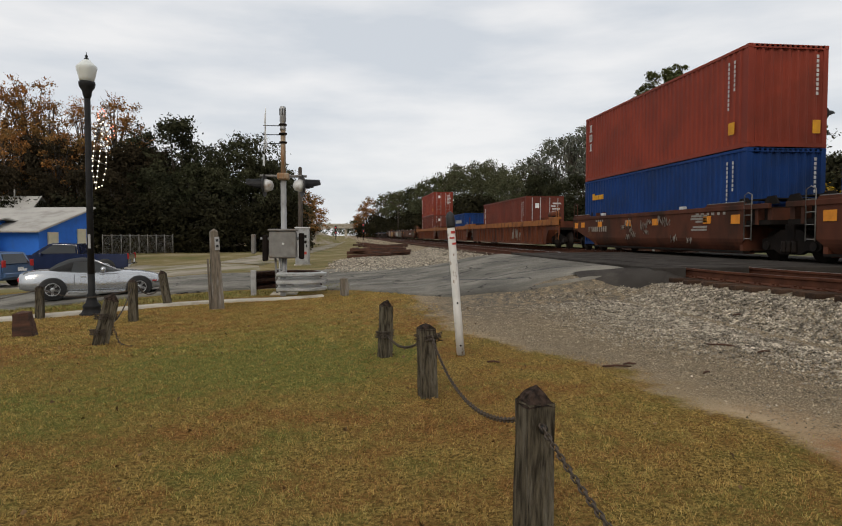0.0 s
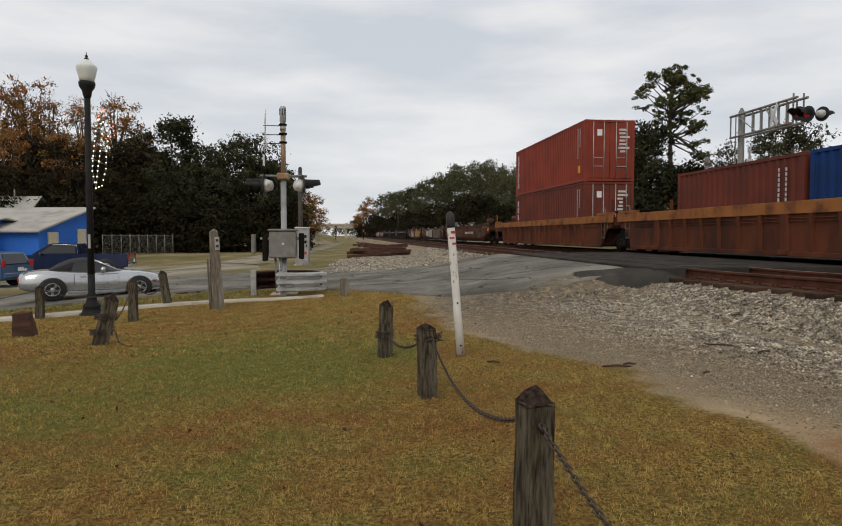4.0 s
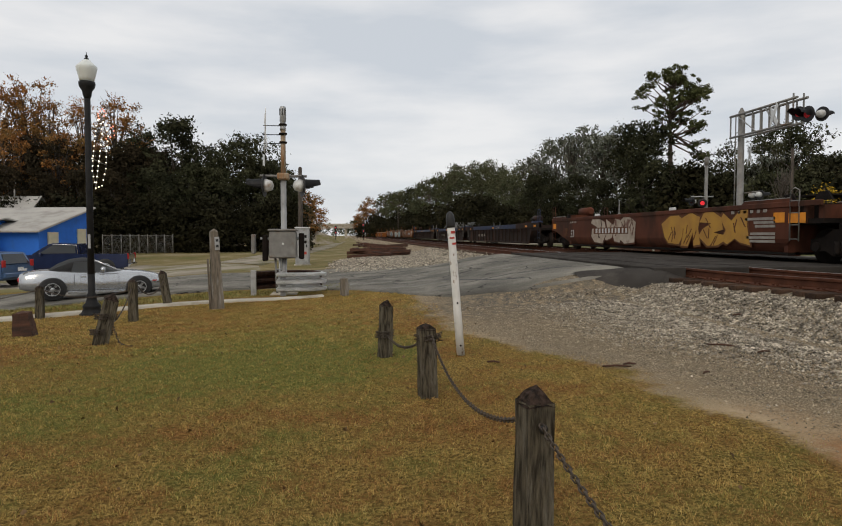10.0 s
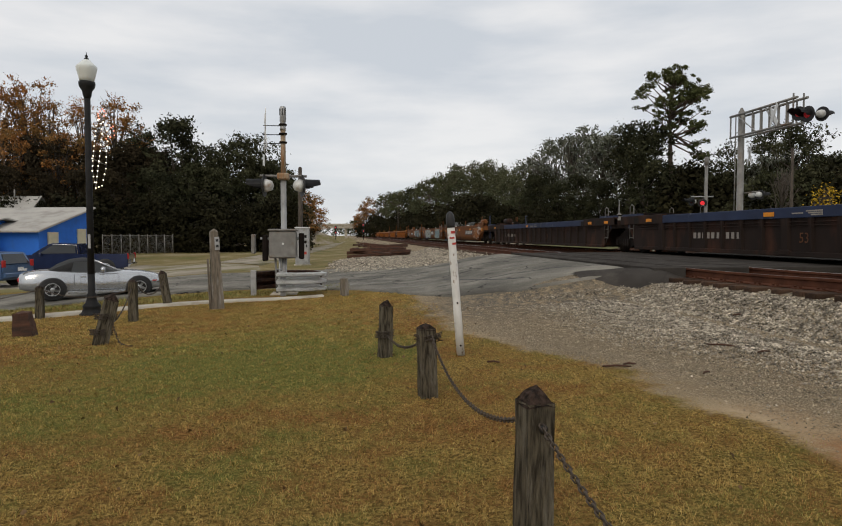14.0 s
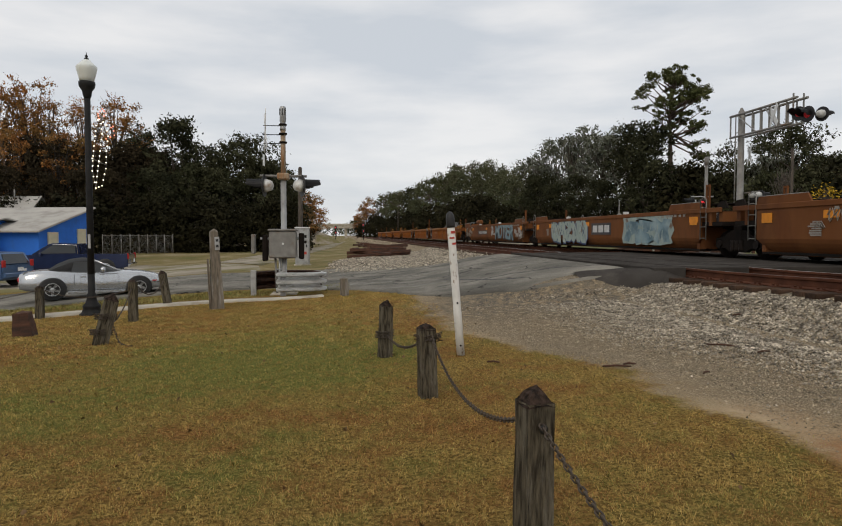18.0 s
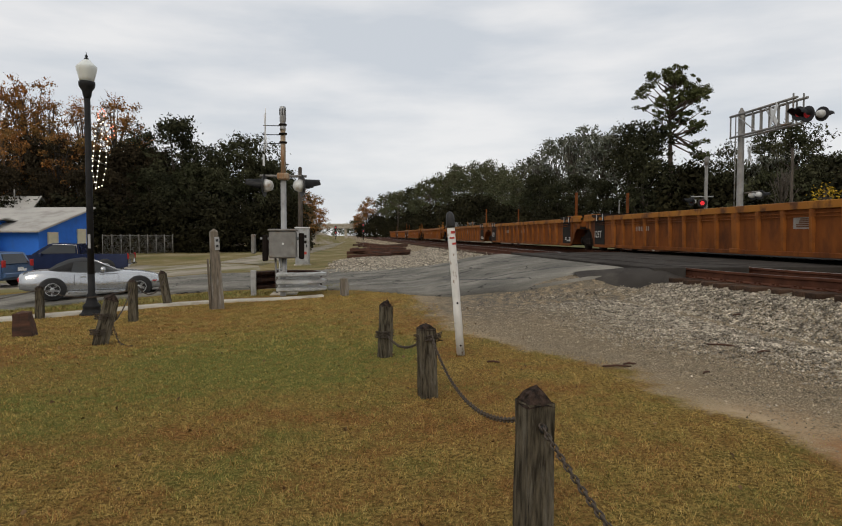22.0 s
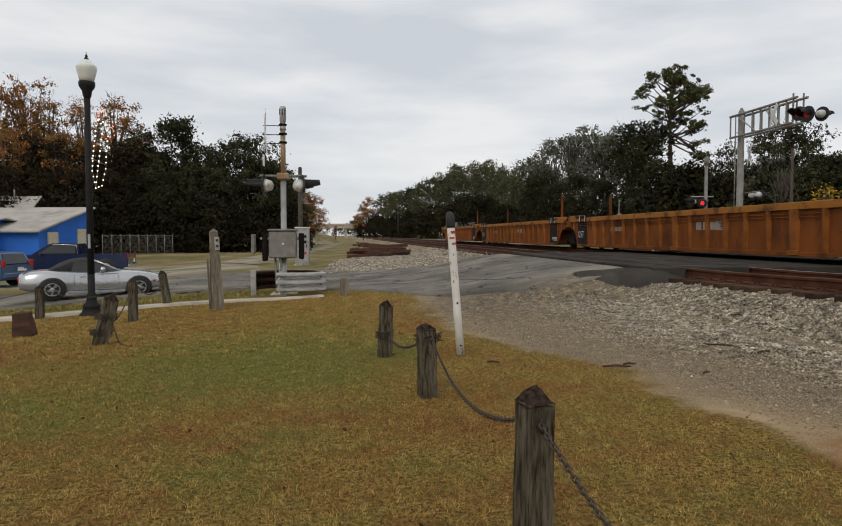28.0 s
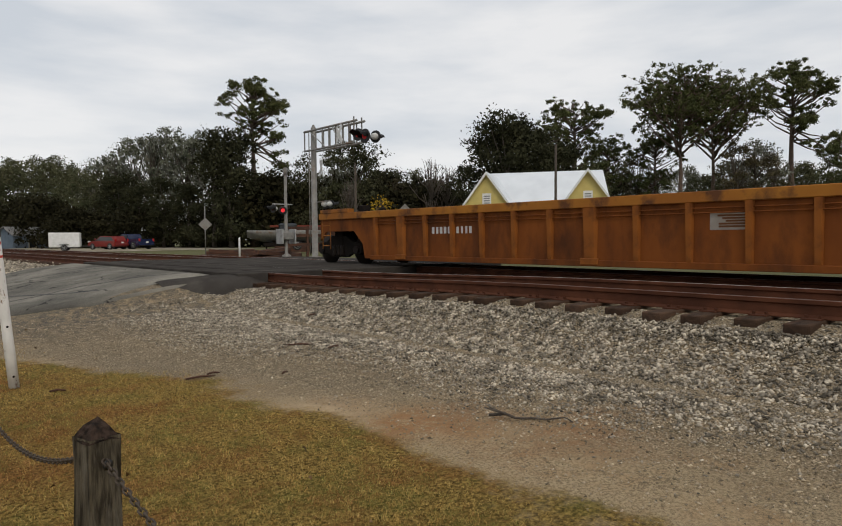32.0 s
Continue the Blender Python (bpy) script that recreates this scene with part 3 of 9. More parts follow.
loft("gravel_lot", [(-14, 25), (-9, 27.5), (-5.5, 30), (-3.9, 31)], [(-22, 46), (-14, 48), (-9.5, 44), (-4.5, 35)], M_LOT, 0.03, "pale worn gravel parking lot", "parking lot")
loft("dirt_lane", [(-8.5, 44), (-6, 62), (-3.5, 90), (-1, 150)], [(-4.5, 36), (-3, 60), (-1.2, 90), (0.5, 150)], M_LOT, 0.03, "pale dirt lane running beside the line", "lane", 3)
loft("far_street", [(15.8, 60), (17, 90), (20, 160)], [(34, 60), (33, 90), (32, 160)], M_LOT, 0.03, "pale worn lot beyond the tracks", "lot", 4)

def wavy(pts):
    out = []
    for (x0, y0), (x1, y1) in zip(pts, pts[1:]):
        out += [(x0 + (x1 - x0) * k / 5, y0 + (y1 - y0) * k / 5 + 0.06 * math.sin(2.3 * k + 5 * x0)) for k in range(5)]
    return out + [pts[-1]]


M_OLDPAINT = surf("worn_road_paint", (0.27, 0.257, 0.228), (0.19, 0.18, 0.155), 9.0, 0.9, stain=(0.17, 0.16, 0.137), stain_scale=3.0, stain_at=0.48, spread=0.1, ior=1.15)
for pts, w_ in ((((2.9, 17.8), (3.4, 16.6), (3.7, 15.6), (4.3, 14.6)), 0.05), (((-0.2, 19.5), (0.5, 18.9), (1.6, 18.4)), 0.025), (((1.0, 22.0), (2.5, 20.2), (3.0, 18.2)), 0.02), (((2.2, 16.2), (4.2, 16.0), (6.2, 15.0)), 0.02), (((-4.4, 22), (-2.5, 23.5), (0.5, 24.2), (4, 23.2)), 0.025), (((-1.5, 21), (1.5, 21.5), (6.0, 20.2)), 0.02)):
    loft("road_crack", [(x + 0.12 * math.sin(7 * x + 3 * y), y - w_) for x, y in wavy(pts)], [(x + 0.12 * math.sin(7 * x + 3 * y) + 0.4 * w_, y + w_) for x, y in wavy(pts)], M_PATCH, 0.041, "dark crack sealed in the asphalt", "road crack", 1, 0.02)
for x, y, l_, w_, a in ((2.0, 17.2, 1.5, 0.22, -4), (0.8, 19.3, 1.3, 0.25, 10), (3.3, 21.0, 1.6, 0.25, -8), (4.9, 17.5, 1.0, 0.2, 0)):
    c_, s_ = math.cos(radians(a)), math.sin(radians(a))
    loft("road_marking", [(x - l_ / 2 * c_, y - l_ / 2 * s_ - w_), (x + l_ / 2 * c_, y + l_ / 2 * s_ - w_)], [(x - l_ / 2 * c_, y - l_ / 2 * s_ + w_), (x + l_ / 2 * c_, y + l_ / 2 * s_ + w_)], M_OLDPAINT, 0.043, "worn white paint on the road", "road marking", 2, 0.02)

# ---------- train materials ----------
M_ORANGE = surf("orange_car_paint", (0.215, 0.066, 0.0135), (0.15, 0.046, 0.0115), 1.4, 0.7, bump=0.15, bump_scale=20, stain=(0.07, 0.026, 0.011), stain_scale=1.2, stain_at=0.56, spread=0.1, stretch=(1, 1, 0.45), ior=1.2)
M_CHORD = surf("yellow_chord_paint", (0.36, 0.149, 0.0216), (0.27, 0.099, 0.018), 1.0, 0.6, stain=(0.108, 0.0432, 0.018), stain_scale=1.4, stain_at=0.57, spread=0.06, ior=1.25)
M_RIB = surf("rib_paint", (0.26, 0.088, 0.017), (0.19, 0.062, 0.014), 1.5, 0.65, stain=(0.1, 0.036, 0.015), stain_scale=1.6, stain_at=0.56, ior=1.22)
M_OCHRE = surf("brown_orange_paint", (0.15, 0.046, 0.02), (0.095, 0.03, 0.016), 1.2, 0.75, stain=(0.05, 0.022, 0.016), stain_scale=0.9, stain_at=0.54, spread=0.12, stretch=(1, 1, 0.5), ior=1.22)
M_OCHRE_CH = surf("worn_ochre_chord", (0.34, 0.135, 0.04), (0.25, 0.09, 0.03), 1.5, 0.7, stain=(0.12, 0.05, 0.025), stain_scale=1.4, stain_at=0.58, ior=1.22)
M_BROWN = surf("brown_car_paint", (0.115, 0.04, 0.022), (0.075, 0.028, 0.017), 1.2, 0.72, stain=(0.042, 0.022, 0.015), stain_scale=0.9, stain_at=0.55, spread=0.1, stretch=(1, 1, 0.5), ior=1.2)
M_TTXO = surf("orange_brown_paint", (0.172, 0.067, 0.0215), (0.139, 0.0502, 0.0167), 1.2, 0.68, stain=(0.0717, 0.0287, 0.0143), stain_scale=0.7, stain_at=0.62, spread=0.14, stretch=(1, 1, 0.5), ior=1.22)
M_DARKCAR = surf("dark_weathered_paint", (0.0263, 0.017, 0.0136), (0.0182, 0.0131, 0.0107), 1.3, 0.78, stain=(0.0607, 0.027, 0.0165), stain_scale=1.1, stain_at=0.58, stretch=(1, 1, 0.5), ior=1.22)
M_BLUECH = surf("navy_chord_paint", (0.0294, 0.042, 0.0858), (0.0238, 0.0322, 0.0627), 1.0, 0.6, stain=(0.105, 0.115, 0.132), stain_scale=1.6, stain_at=0.63, spread=0.04, ior=1.25)
M_BLACKPL = surf("sooty_black_panel", (0.0126, 0.0113, 0.0103), (0.0203, 0.0171, 0.0144), 2.0, 0.75, ior=1.22)
M_GRIME = surf("grimy_underframe", (0.009, 0.0072, 0.006), (0.015, 0.0108, 0.0084), 4.0, 0.85, bump=0.3, bump_scale=25, ior=1.22)
M_WHEEL = surf("wheel_steel", (0.0252, 0.0189, 0.0151), (0.0168, 0.0134, 0.0118), 4.0, 0.6, 0.4, ior=1.22)
M_CREDC = surf("red_container_paint", (0.26, 0.047, 0.026), (0.205, 0.037, 0.022), 0.7, 0.6, stain=(0.15, 0.036, 0.022), stain_scale=0.6, stain_at=0.62, spread=0.15, ior=1.25)
M_CBROWN = surf("brown_container_paint", (0.162, 0.0418, 0.027), (0.129, 0.0338, 0.0229), 0.7, 0.62, stain=(0.0878, 0.0338, 0.0237), stain_scale=0.6, stain_at=0.6, spread=0.15, ior=1.22)
M_CBLUE = surf("blue_container_paint", (0.0112, 0.0433, 0.168), (0.00867, 0.0331, 0.128), 0.7, 0.6, stain=(0.0153, 0.0306, 0.0765), stain_scale=0.6, stain_at=0.62, spread=0.15, ior=1.22)
M_DECAL = surf("white_lettering", (0.576, 0.576, 0.56), (0.464, 0.456, 0.44), 5.0, 0.6, ior=1.22)
M_FADED = surf("faded_lettering", (0.315, 0.285, 0.247), (0.255, 0.225, 0.195), 5.0, 0.7, ior=1.22)
M_YELLOW = surf("yellow_label", (0.72, 0.36, 0.03), (0.6, 0.28, 0.03), 5.0, 0.55, ior=1.22)
M_ORLABEL = surf("orange_reflector", (0.75, 0.28, 0.03), (0.6, 0.22, 0.03), 5.0, 0.5, ior=1.22)
M_STRIPE = surf("dark_number", (0.1, 0.045, 0.022), (0.13, 0.055, 0.025), 5.0, 0.7, ior=1.22)

LETTERS = {}


def letter_mesh(text, size, material):
    key = (text, size, material.name)
    if key not in LETTERS:
        cu = bpy.data.curves.new("lettering", "FONT")
        cu.body, cu.size, cu.align_x, cu.align_y, cu.extrude = text, size, "CENTER", "CENTER", 0.002
        cu.resolution_u = 2
        ob = new("lettering", cu)
        bpy.context.view_layer.update()
        me = bpy.data.meshes.new_from_object(ob.evaluated_get(bpy.context.evaluated_depsgraph_get()))
        bpy.data.objects.remove(ob)
        me.materials.clear()
        me.materials.append(material)
        LETTERS[key] = me
    return LETTERS[key]


NEAR = Matrix(((0, 0, -1), (-1, 0, 0), (0, 1, 0))).to_4x4()


def letters(text, parent, x, y, z, size=0.3, material=None, wide=1.0, label=""):
    """Lettering on the side that faces the lawn; it reads from left to right there."""
    ob = new("lettering", letter_mesh(text, size, material or M_DECAL))
    ob.parent = parent
    ob.matrix_basis = Matrix.Translation((x - 0.004, y, z)) @ NEAR @ Matrix.Diagonal((wide, 1, 1, 1))
    if label:
        tagged(ob, label)
    return ob


def marks(parent, x, y0, y1, z0, z1, rows, cols, material, seed=0, fill=0.75, name="stencil_writing", label=""):
    """Unreadable or withheld writing as plain bars, on the side that faces the lawn."""
    rng = random.Random(seed)
    bm = bmesh.new()
    dy, dz = (y1 - y0) / cols, (z1 - z0) / rows
    for r in range(rows):
        for c in range(cols):
            w = dy * (rng.uniform(0.55, 0.9) if rows > 1 else rng.uniform(0.38, 0.62))
            h = dz * (0.7 if rows > 1 else 1.0)
            if rows > 1 and rng.random() > fill:
                continue
            ya, za = y0 + c * dy, z0 + r * dz
            box(bm, x - 0.006, x + 0.002, ya, ya + w, za, za + h)
    return tagged(part(name, bm, material, parent, label), kind="stuff")


def graffiti(parent, x, y0, y1, z0, z1, n, fill, edge, seed, label):
    """A row of fat sprayed shapes with outlines."""
    rng = random.Random(seed)
    w = (y1 - y0) / n
    for i in range(n):
        bm = bmesh.new()
        cy, cz = y0 + (i + 0.5) * w, (z0 + z1) / 2 + rng.uniform(-0.04, 0.04)
        hw, hh = w * 0.56, (z1 - z0) / 2 * rng.uniform(0.88, 1.04)
        forms = ([(-1, -0.95), (-0.35, -1), (-0.2, -0.3), (0.15, -0.3), (0.3, -1), (0.98, -0.92), (0.85, 0.1), (0.95, 0.8), (0.2, 1), (-0.5, 0.9), (-0.95, 0.75), (-0.8, 0)],
                 [(-0.9, -0.7), (-0.3, -1), (0.5, -0.95), (1, -0.4), (0.9, 0.15), (0.2, 0.35), (0.95, 0.55), (0.8, 0.95), (-0.1, 1), (-0.9, 0.7), (-0.85, 0.1), (-0.1, -0.15), (-0.95, -0.3)],
                 [(-0.95, -1), (-0.2, -0.9), (-0.1, -0.5), (0.5, -0.95), (1, -0.8), (0.5, -0.1), (0.95, 0.5), (0.7, 1), (0.1, 0.5), (-0.2, 1), (-1, 0.95), (-0.8, 0)],
                 [(-0.9, -0.5), (-0.5, -1), (0.45, -1), (0.95, -0.55), (1, 0.5), (0.5, 1), (-0.4, 0.95), (-0.95, 0.5)])
        base = [(a + rng.uniform(-0.2, 0.2), b + rng.uniform(-0.12, 0.12)) for a, b in forms[(i * 3 + seed) % 4]]
        for k, (grow, mi, off) in enumerate(((1.12, 1, 0.003), (1.0, 0, 0.006))):
            vs = [bm.verts.new((x - off - 0.001 * (i % 2), cy + a * hw * grow, cz + b * hh * grow)) for a, b in base]
            bm.faces.new(vs).material_index = mi
        for k in range(rng.randint(3, 5)):
            ay, az = cy + rng.uniform(-0.6, 0.6) * hw, cz + rng.uniform(-0.7, 0.7) * hh
            sl = rng.uniform(-0.25, 0.25)
            vs = [bm.verts.new((x - 0.009 - 0.0005 * k, ay + (a * 0.045 + b * sl) * hw, az + b * hh * 0.3)) for a, b in ((-1, -1), (1.1, -0.9), (0.9, 1), (-0.8, 0.9))]
            bm.faces.new(vs).material_index = 1
        part("graffiti_letter", bm, [fill, edge], parent, label)


def sprayed_word(parent, x, y0, y1, z0, z1, text, fill, edge, seed, label):
    """Fat sprayed letters, a dark halo behind each, reading from left to right on the lawn's side."""
    rng = random.Random(seed)
    w = (y1 - y0) / len(text)
    for i, ch in enumerate(text):
        cy = y1 - (i + 0.5) * w
        for mat, fat, off, dy in ((edge, 0.075, 0.004, -0.05), (fill, 0.03, 0.01, 0.0)):
            cu = bpy.data.curves.new("graffiti_letter", "FONT")
            cu.body, cu.size, cu.align_x, cu.align_y, cu.extrude, cu.offset = ch, 1.0, "CENTER", "CENTER", 0.002, fat
            cu.resolution_u = 3
            ob = new("graffiti_letter", cu)
            bpy.context.view_layer.update()
            me = bpy.data.meshes.new_from_object(ob.evaluated_get(bpy.context.evaluated_depsgraph_get()))
            bpy.data.objects.remove(ob)
            me.materials.clear()
            me.materials.append(mat)
            xs = [v.co.x for v in me.vertices]
            ys = [v.co.y for v in me.vertices]
            kx, ky = w * 1.06 / (max(xs) - min(xs)), (z1 - z0) * rng.uniform(0.94, 1.04) / (max(ys) - min(ys))
            mx, my = (max(xs) + min(xs)) / 2, (max(ys) + min(ys)) / 2
            grow = 1.08 if mat == edge else 1.0
            for v in me.vertices:
                u, t = (v.co.x - mx) * kx * grow, (v.co.y - my) * ky * grow
                v.co.x, v.co.y = u + 0.1 * t, t + 0.05 * math.sin(3 * u + i)
            ob = new("graffiti_letter", me)
            ob.parent = parent
            ob.matrix_basis = Matrix.Translation((x - off - 0.002 * (i % 2), cy + dy, (z0 + z1) / 2)) @ NEAR
            if mat == fill:
                tagged(ob, label)


def scrawl(parent, x, y0, y1, z0, z1, n, material, seed, label="thin sprayed scribbles", r=0.012):
    """Thin sprayed tags as looping lines."""
    rng = random.Random(seed)
    bm = bmesh.new()
    for i in range(n):
        cy, cz = rng.uniform(y0, y1), rng.uniform(z0, z1)
        pts, s = [], rng.uniform(0.12, 0.34)
        for k in range(9):
            pts.append((x - 0.008, cy + s * (0.22 * k - 0.9) + rng.uniform(-0.08, 0.08), cz + s * (0.7 if k % 2 else -0.7) * rng.uniform(0.4, 1.0)))
        tube(bm, pts, r, 4, cap=False)
    return tagged(part("spray_tag", bm, material, parent, label), kind="stuff")


# ---------- wagons ----------
SIDE = 1.43
TRAIN = []  # (object, place along the line at the start)
MESHES = {}


def shared(key, make, material):
    if key not in MESHES:
        bm = make()
        me = bpy.data.meshes.new(key[0] if isinstance(key, tuple) else key)
        bm.to_mesh(me)
        bm.free()
        for mt in (material if isinstance(material, list) else [material]):
            me.materials.append(mt)
        MESHES[key] = me
    return MESHES[key]


def piece(name, key, make, material, parent, loc=(0, 0, 0), label=""):
    ob = new(name, shared(key, make, material))
    ob.parent, ob.location = parent, loc
    if label:
        tagged(ob, label)
    return ob


def panel_bm(a, b, smooth_side, h, cut_a, cut_b):
    """One side of the well, cut away over the truck at a coupler end."""
    bm = bmesh.new()
    low_end = [(0, 0.95), (0.5, 0.9), (2.1, 0.5), (2.5, 0.2)] if smooth_side else [(0, 0.7), (0.3, 0.97), (1.7, 0.97), (2.1, 0.6), (2.2, 0.2)]
    lo = [(a + u, z) for u, z in low_end] if cut_a else [(a, 0.6 if smooth_side else 0.34), (a + (0.5 if smooth_side else 0.14), 0.2)]
    hi = [(b - u, z) for u, z in low_end[::-1]] if cut_b else [(b - (0.5 if smooth_side else 0.14), 0.2), (b, 0.6 if smooth_side else 0.34)]
    ring = lo + hi + [(b, h), (a, h)]
    prism(bm, ring, 0.05)
    for v in bm.verts:
        x, y = v.co.y, v.co.x
        v.co.x, v.co.y = x, y
    bmesh.ops.recalc_face_normals(bm, faces=bm.faces[:])
    return bm


STYLES = {
    "orange": dict(h=1.49, side=M_ORANGE, chord=M_CHORD, ribs=True, chord_h=0.17, end=M_BLACKPL, word="orange-brown ribbed"),
    "ochre": dict(h=1.52, side=M_OCHRE, chord=M_OCHRE_CH, ribs=True, chord_h=0.3, end=M_OCHRE, word="rust-brown ribbed"),
    "dark": dict(h=1.37, side=M_DARKCAR, chord=M_BLUECH, ribs=True, chord_h=0.25, end=M_BROWN, word="dark weathered ribbed"),
    "brown": dict(h=1.52, side=M_BROWN, chord=M_BROWN, ribs=False, chord_h=0.12, end=M_BROWN, word="dark brown smooth-sided"),
    "smooth": dict(h=1.5, side=M_TTXO, chord=M_TTXO, ribs=False, chord_h=0.12, end=M_TTXO, word="orange-brown smooth-sided"),
}


def rib_bm(sgn, w, top, big):
    """A pressed side rib: wider at the side sheet than at its face, thinning towards the foot."""
    bm = bmesh.new()
    rows = []
    for z, d, k in ((0.22, 0.035, 0.8), (0.34, 0.062, 0.9), (top, 0.1, 1.0)):
        rows.append([bm.verts.new((sgn * x, y, z)) for x, y in ((0, -w * 1.35 * k), (d, -w * k), (d, w * k), (0, w * 1.35 * k))])
    for a, b in zip(rows, rows[1:]):
        for i in range(4):
            bm.faces.new((a[i], a[(i + 1) % 4], b[(i + 1) % 4], b[i]))
    bm.faces.new(rows[0])
    bm.faces.new(rows[-1])
    if big:
        box(bm, *sorted((0, sgn * 0.085)), -0.2, 0.2, 0.2, 0.33, bevel=0.012)
    bmesh.ops.recalc_face_normals(bm, faces=bm.faces[:])
    return bm


def well_car(style, y0, y1, front_coupler=False, rear_coupler=False, posts=(), load="empty", seed=0):
    """One unit of a well-car set, between y0 and y1 along the line at the start."""
    S = STYLES[style]
    yc, ln = (y0 + y1) / 2, y1 - y0
    car = thing("well_car", Matrix.Translation((TRACK_2, yc, RAIL_Z)), S["word"] + " well car, " + load, "railcar", "train cars")
    a = -ln / 2 + (1.05 if front_coupler else 0.32)
    b = ln / 2 - (1.05 if rear_coupler else 0.32)
    h = S["h"]
    pa, pb_ = (a if front_coupler else a + 1.05), (b if rear_coupler else b - 1.05)
    ia, ib = pa + (2.5 if front_coupler else 0.15), pb_ - (2.5 if rear_coupler else 0.15)
    for sgn in (-1, 1):
        pb = panel_bm(pa, pb_, not S["ribs"], h, front_coupler, rear_coupler)
        if not S["ribs"]:
            for zz in (0.3, 0.4, 0.5, 0.6):
                bmesh.ops.bisect_plane(pb, geom=pb.verts[:] + pb.edges[:] + pb.faces[:], plane_co=(0, 0, zz), plane_no=(0, 0, 1))
            for v in pb.verts:
                v.co.x += 0.26 * (max(0.0, 0.66 - v.co.z) / 0.46) ** 2
        for v in pb.verts:
            v.co.x = sgn * (SIDE - v.co.x)
        bmesh.ops.recalc_face_normals(pb, faces=pb.faces[:])
        part("side_panel", pb, S["side"], car)
        ch = S["chord_h"]
        x0, x1 = sorted((sgn * (SIDE - 0.06), sgn * (SIDE + 0.07 if S["ribs"] else SIDE + 0.03)))
        part("top_chord", B((x0, x1, a, b, h - ch, h + 0.02), bevel=0.012), S["chord"], car)
        x0, x1 = sorted((sgn * (SIDE - (0.1 if S["ribs"] else 0.42)), sgn * (SIDE + (0.06 if S["ribs"] else -0.27))))
        part("bottom_sill", B((x0, x1, ia, ib, 0.17, 0.29), bevel=0.01), S["side"], car)
        if S["ribs"]:
            lo, hi = (a + 3.8 if front_coupler else -ln / 2 + 3.6), (b - 3.8 if rear_coupler else ln / 2 - 3.6)
            posts_at = [(lo, True), (0.0, True), (hi, True)]
            for p, q in ((lo, 0.0), (0.0, hi)):
                n = round((q - p) / 0.97)
                posts_at += [(p + (q - p) * k / n, False) for k in range(1, n)]
            posts_at += [(lo - 1.05, False)] if front_coupler else []
            posts_at += [(hi + 1.05, False)] if rear_coupler else []
            for yy, big in posts_at:
                piece("rib", ("rib", style, sgn, big), lambda: rib_bm(sgn, 0.12 if big else 0.05, h - ch, big), M_RIB if style == "orange" else S["side"], car, (sgn * SIDE, yy, 0))
            for zz in (0.1, 0.18):
                part("guard_rod", T([(sgn * (SIDE + 0.035), ia + 0.3, h - ch - zz), (sgn * (SIDE + 0.035), ib - 0.3, h - ch - zz)], 0.012, 5), S["side"], car)
            if style == "dark":
                for ya, yb in ((a, lo + (1.2 if front_coupler else 0.1)), (hi - (1.2 if rear_coupler else 0.1), b)):
                    part("chord_end", B((*sorted((sgn * (SIDE - 0.08), sgn * (SIDE + 0.085))), ya, yb, h - ch - 0.02, h + 0.06), bevel=0.012), S["side"], car, "dark weathered end of the chord")
            if style == "orange":
                x0, x1 = sorted((sgn * (SIDE - 0.02), sgn * (SIDE + 0.02)))
                for cp, ya, yb, en in ((front_coupler, pa + 0.2, pa + 1.25, -1), (rear_coupler, pb_ - 1.25, pb_ - 0.2, 1)):
                    if cp:
                        continue
                    part("end_panel", B((x0, x1, ya, yb, 0.24, h - ch)), S["end"], car, "sooty black end panel")
                    xa, xb = sorted((sgn * (SIDE - 0.12), sgn * (SIDE + 0.09)))
                    part("walkway_plate", B((xa, xb, ya - 0.25, yb + 0.2, h + 0.021, h + 0.1), bevel=0.008), S["end"], car, "black walkway plate")
                    part("chord_cover", B((*sorted((sgn * (SIDE + 0.06), sgn * (SIDE + 0.078))), ya - 0.1, yb + 0.1, h - ch - 0.01, h + 0.01)), S["end"], car)
                    for f in (0.12, 0.75):
                        yy = ya + (yb - ya) * f
                        part("chord_block", B((*sorted((sgn * (SIDE + 0.07), sgn * (SIDE + 0.085))), yy, yy + 0.34, h - ch + 0.02, h - 0.03)), M_CHORD, car)
                        part("white_stripe", B((*sorted((sgn * (SIDE + 0.07), sgn * (SIDE + 0.095))), yy - 0.1, yy - 0.06, h - ch, h + 0.105)), M_DECAL, car)
            for cp, edge_y, en in ((front_coupler, pa, -1), (rear_coupler, pb_, 1)):
                if not cp:
                    ring = [(edge_y, 0.3), (edge_y + en * 0.16, 0.55), (edge_y + en * 0.36, 0.82), (edge_y + en * 0.62, 0.98), (edge_y + en * 0.95, 1.02), (edge_y + en * 0.95, h - ch), (edge_y, h - ch)]
                    bm = prism(bmesh.new(), ring, 0.04, m=Matrix(((0, 1, 0, sgn * (SIDE - 0.05) - 0.02), (1, 0, 0, 0), (0, 0, 1, 0), (0, 0, 0, 1))))
                    part("arch_plate", bm, S["side"], car)
    part("well_floor", B((-1.36, 1.36, ia, ib, 0.2, 0.26)), M_GRIME, car)
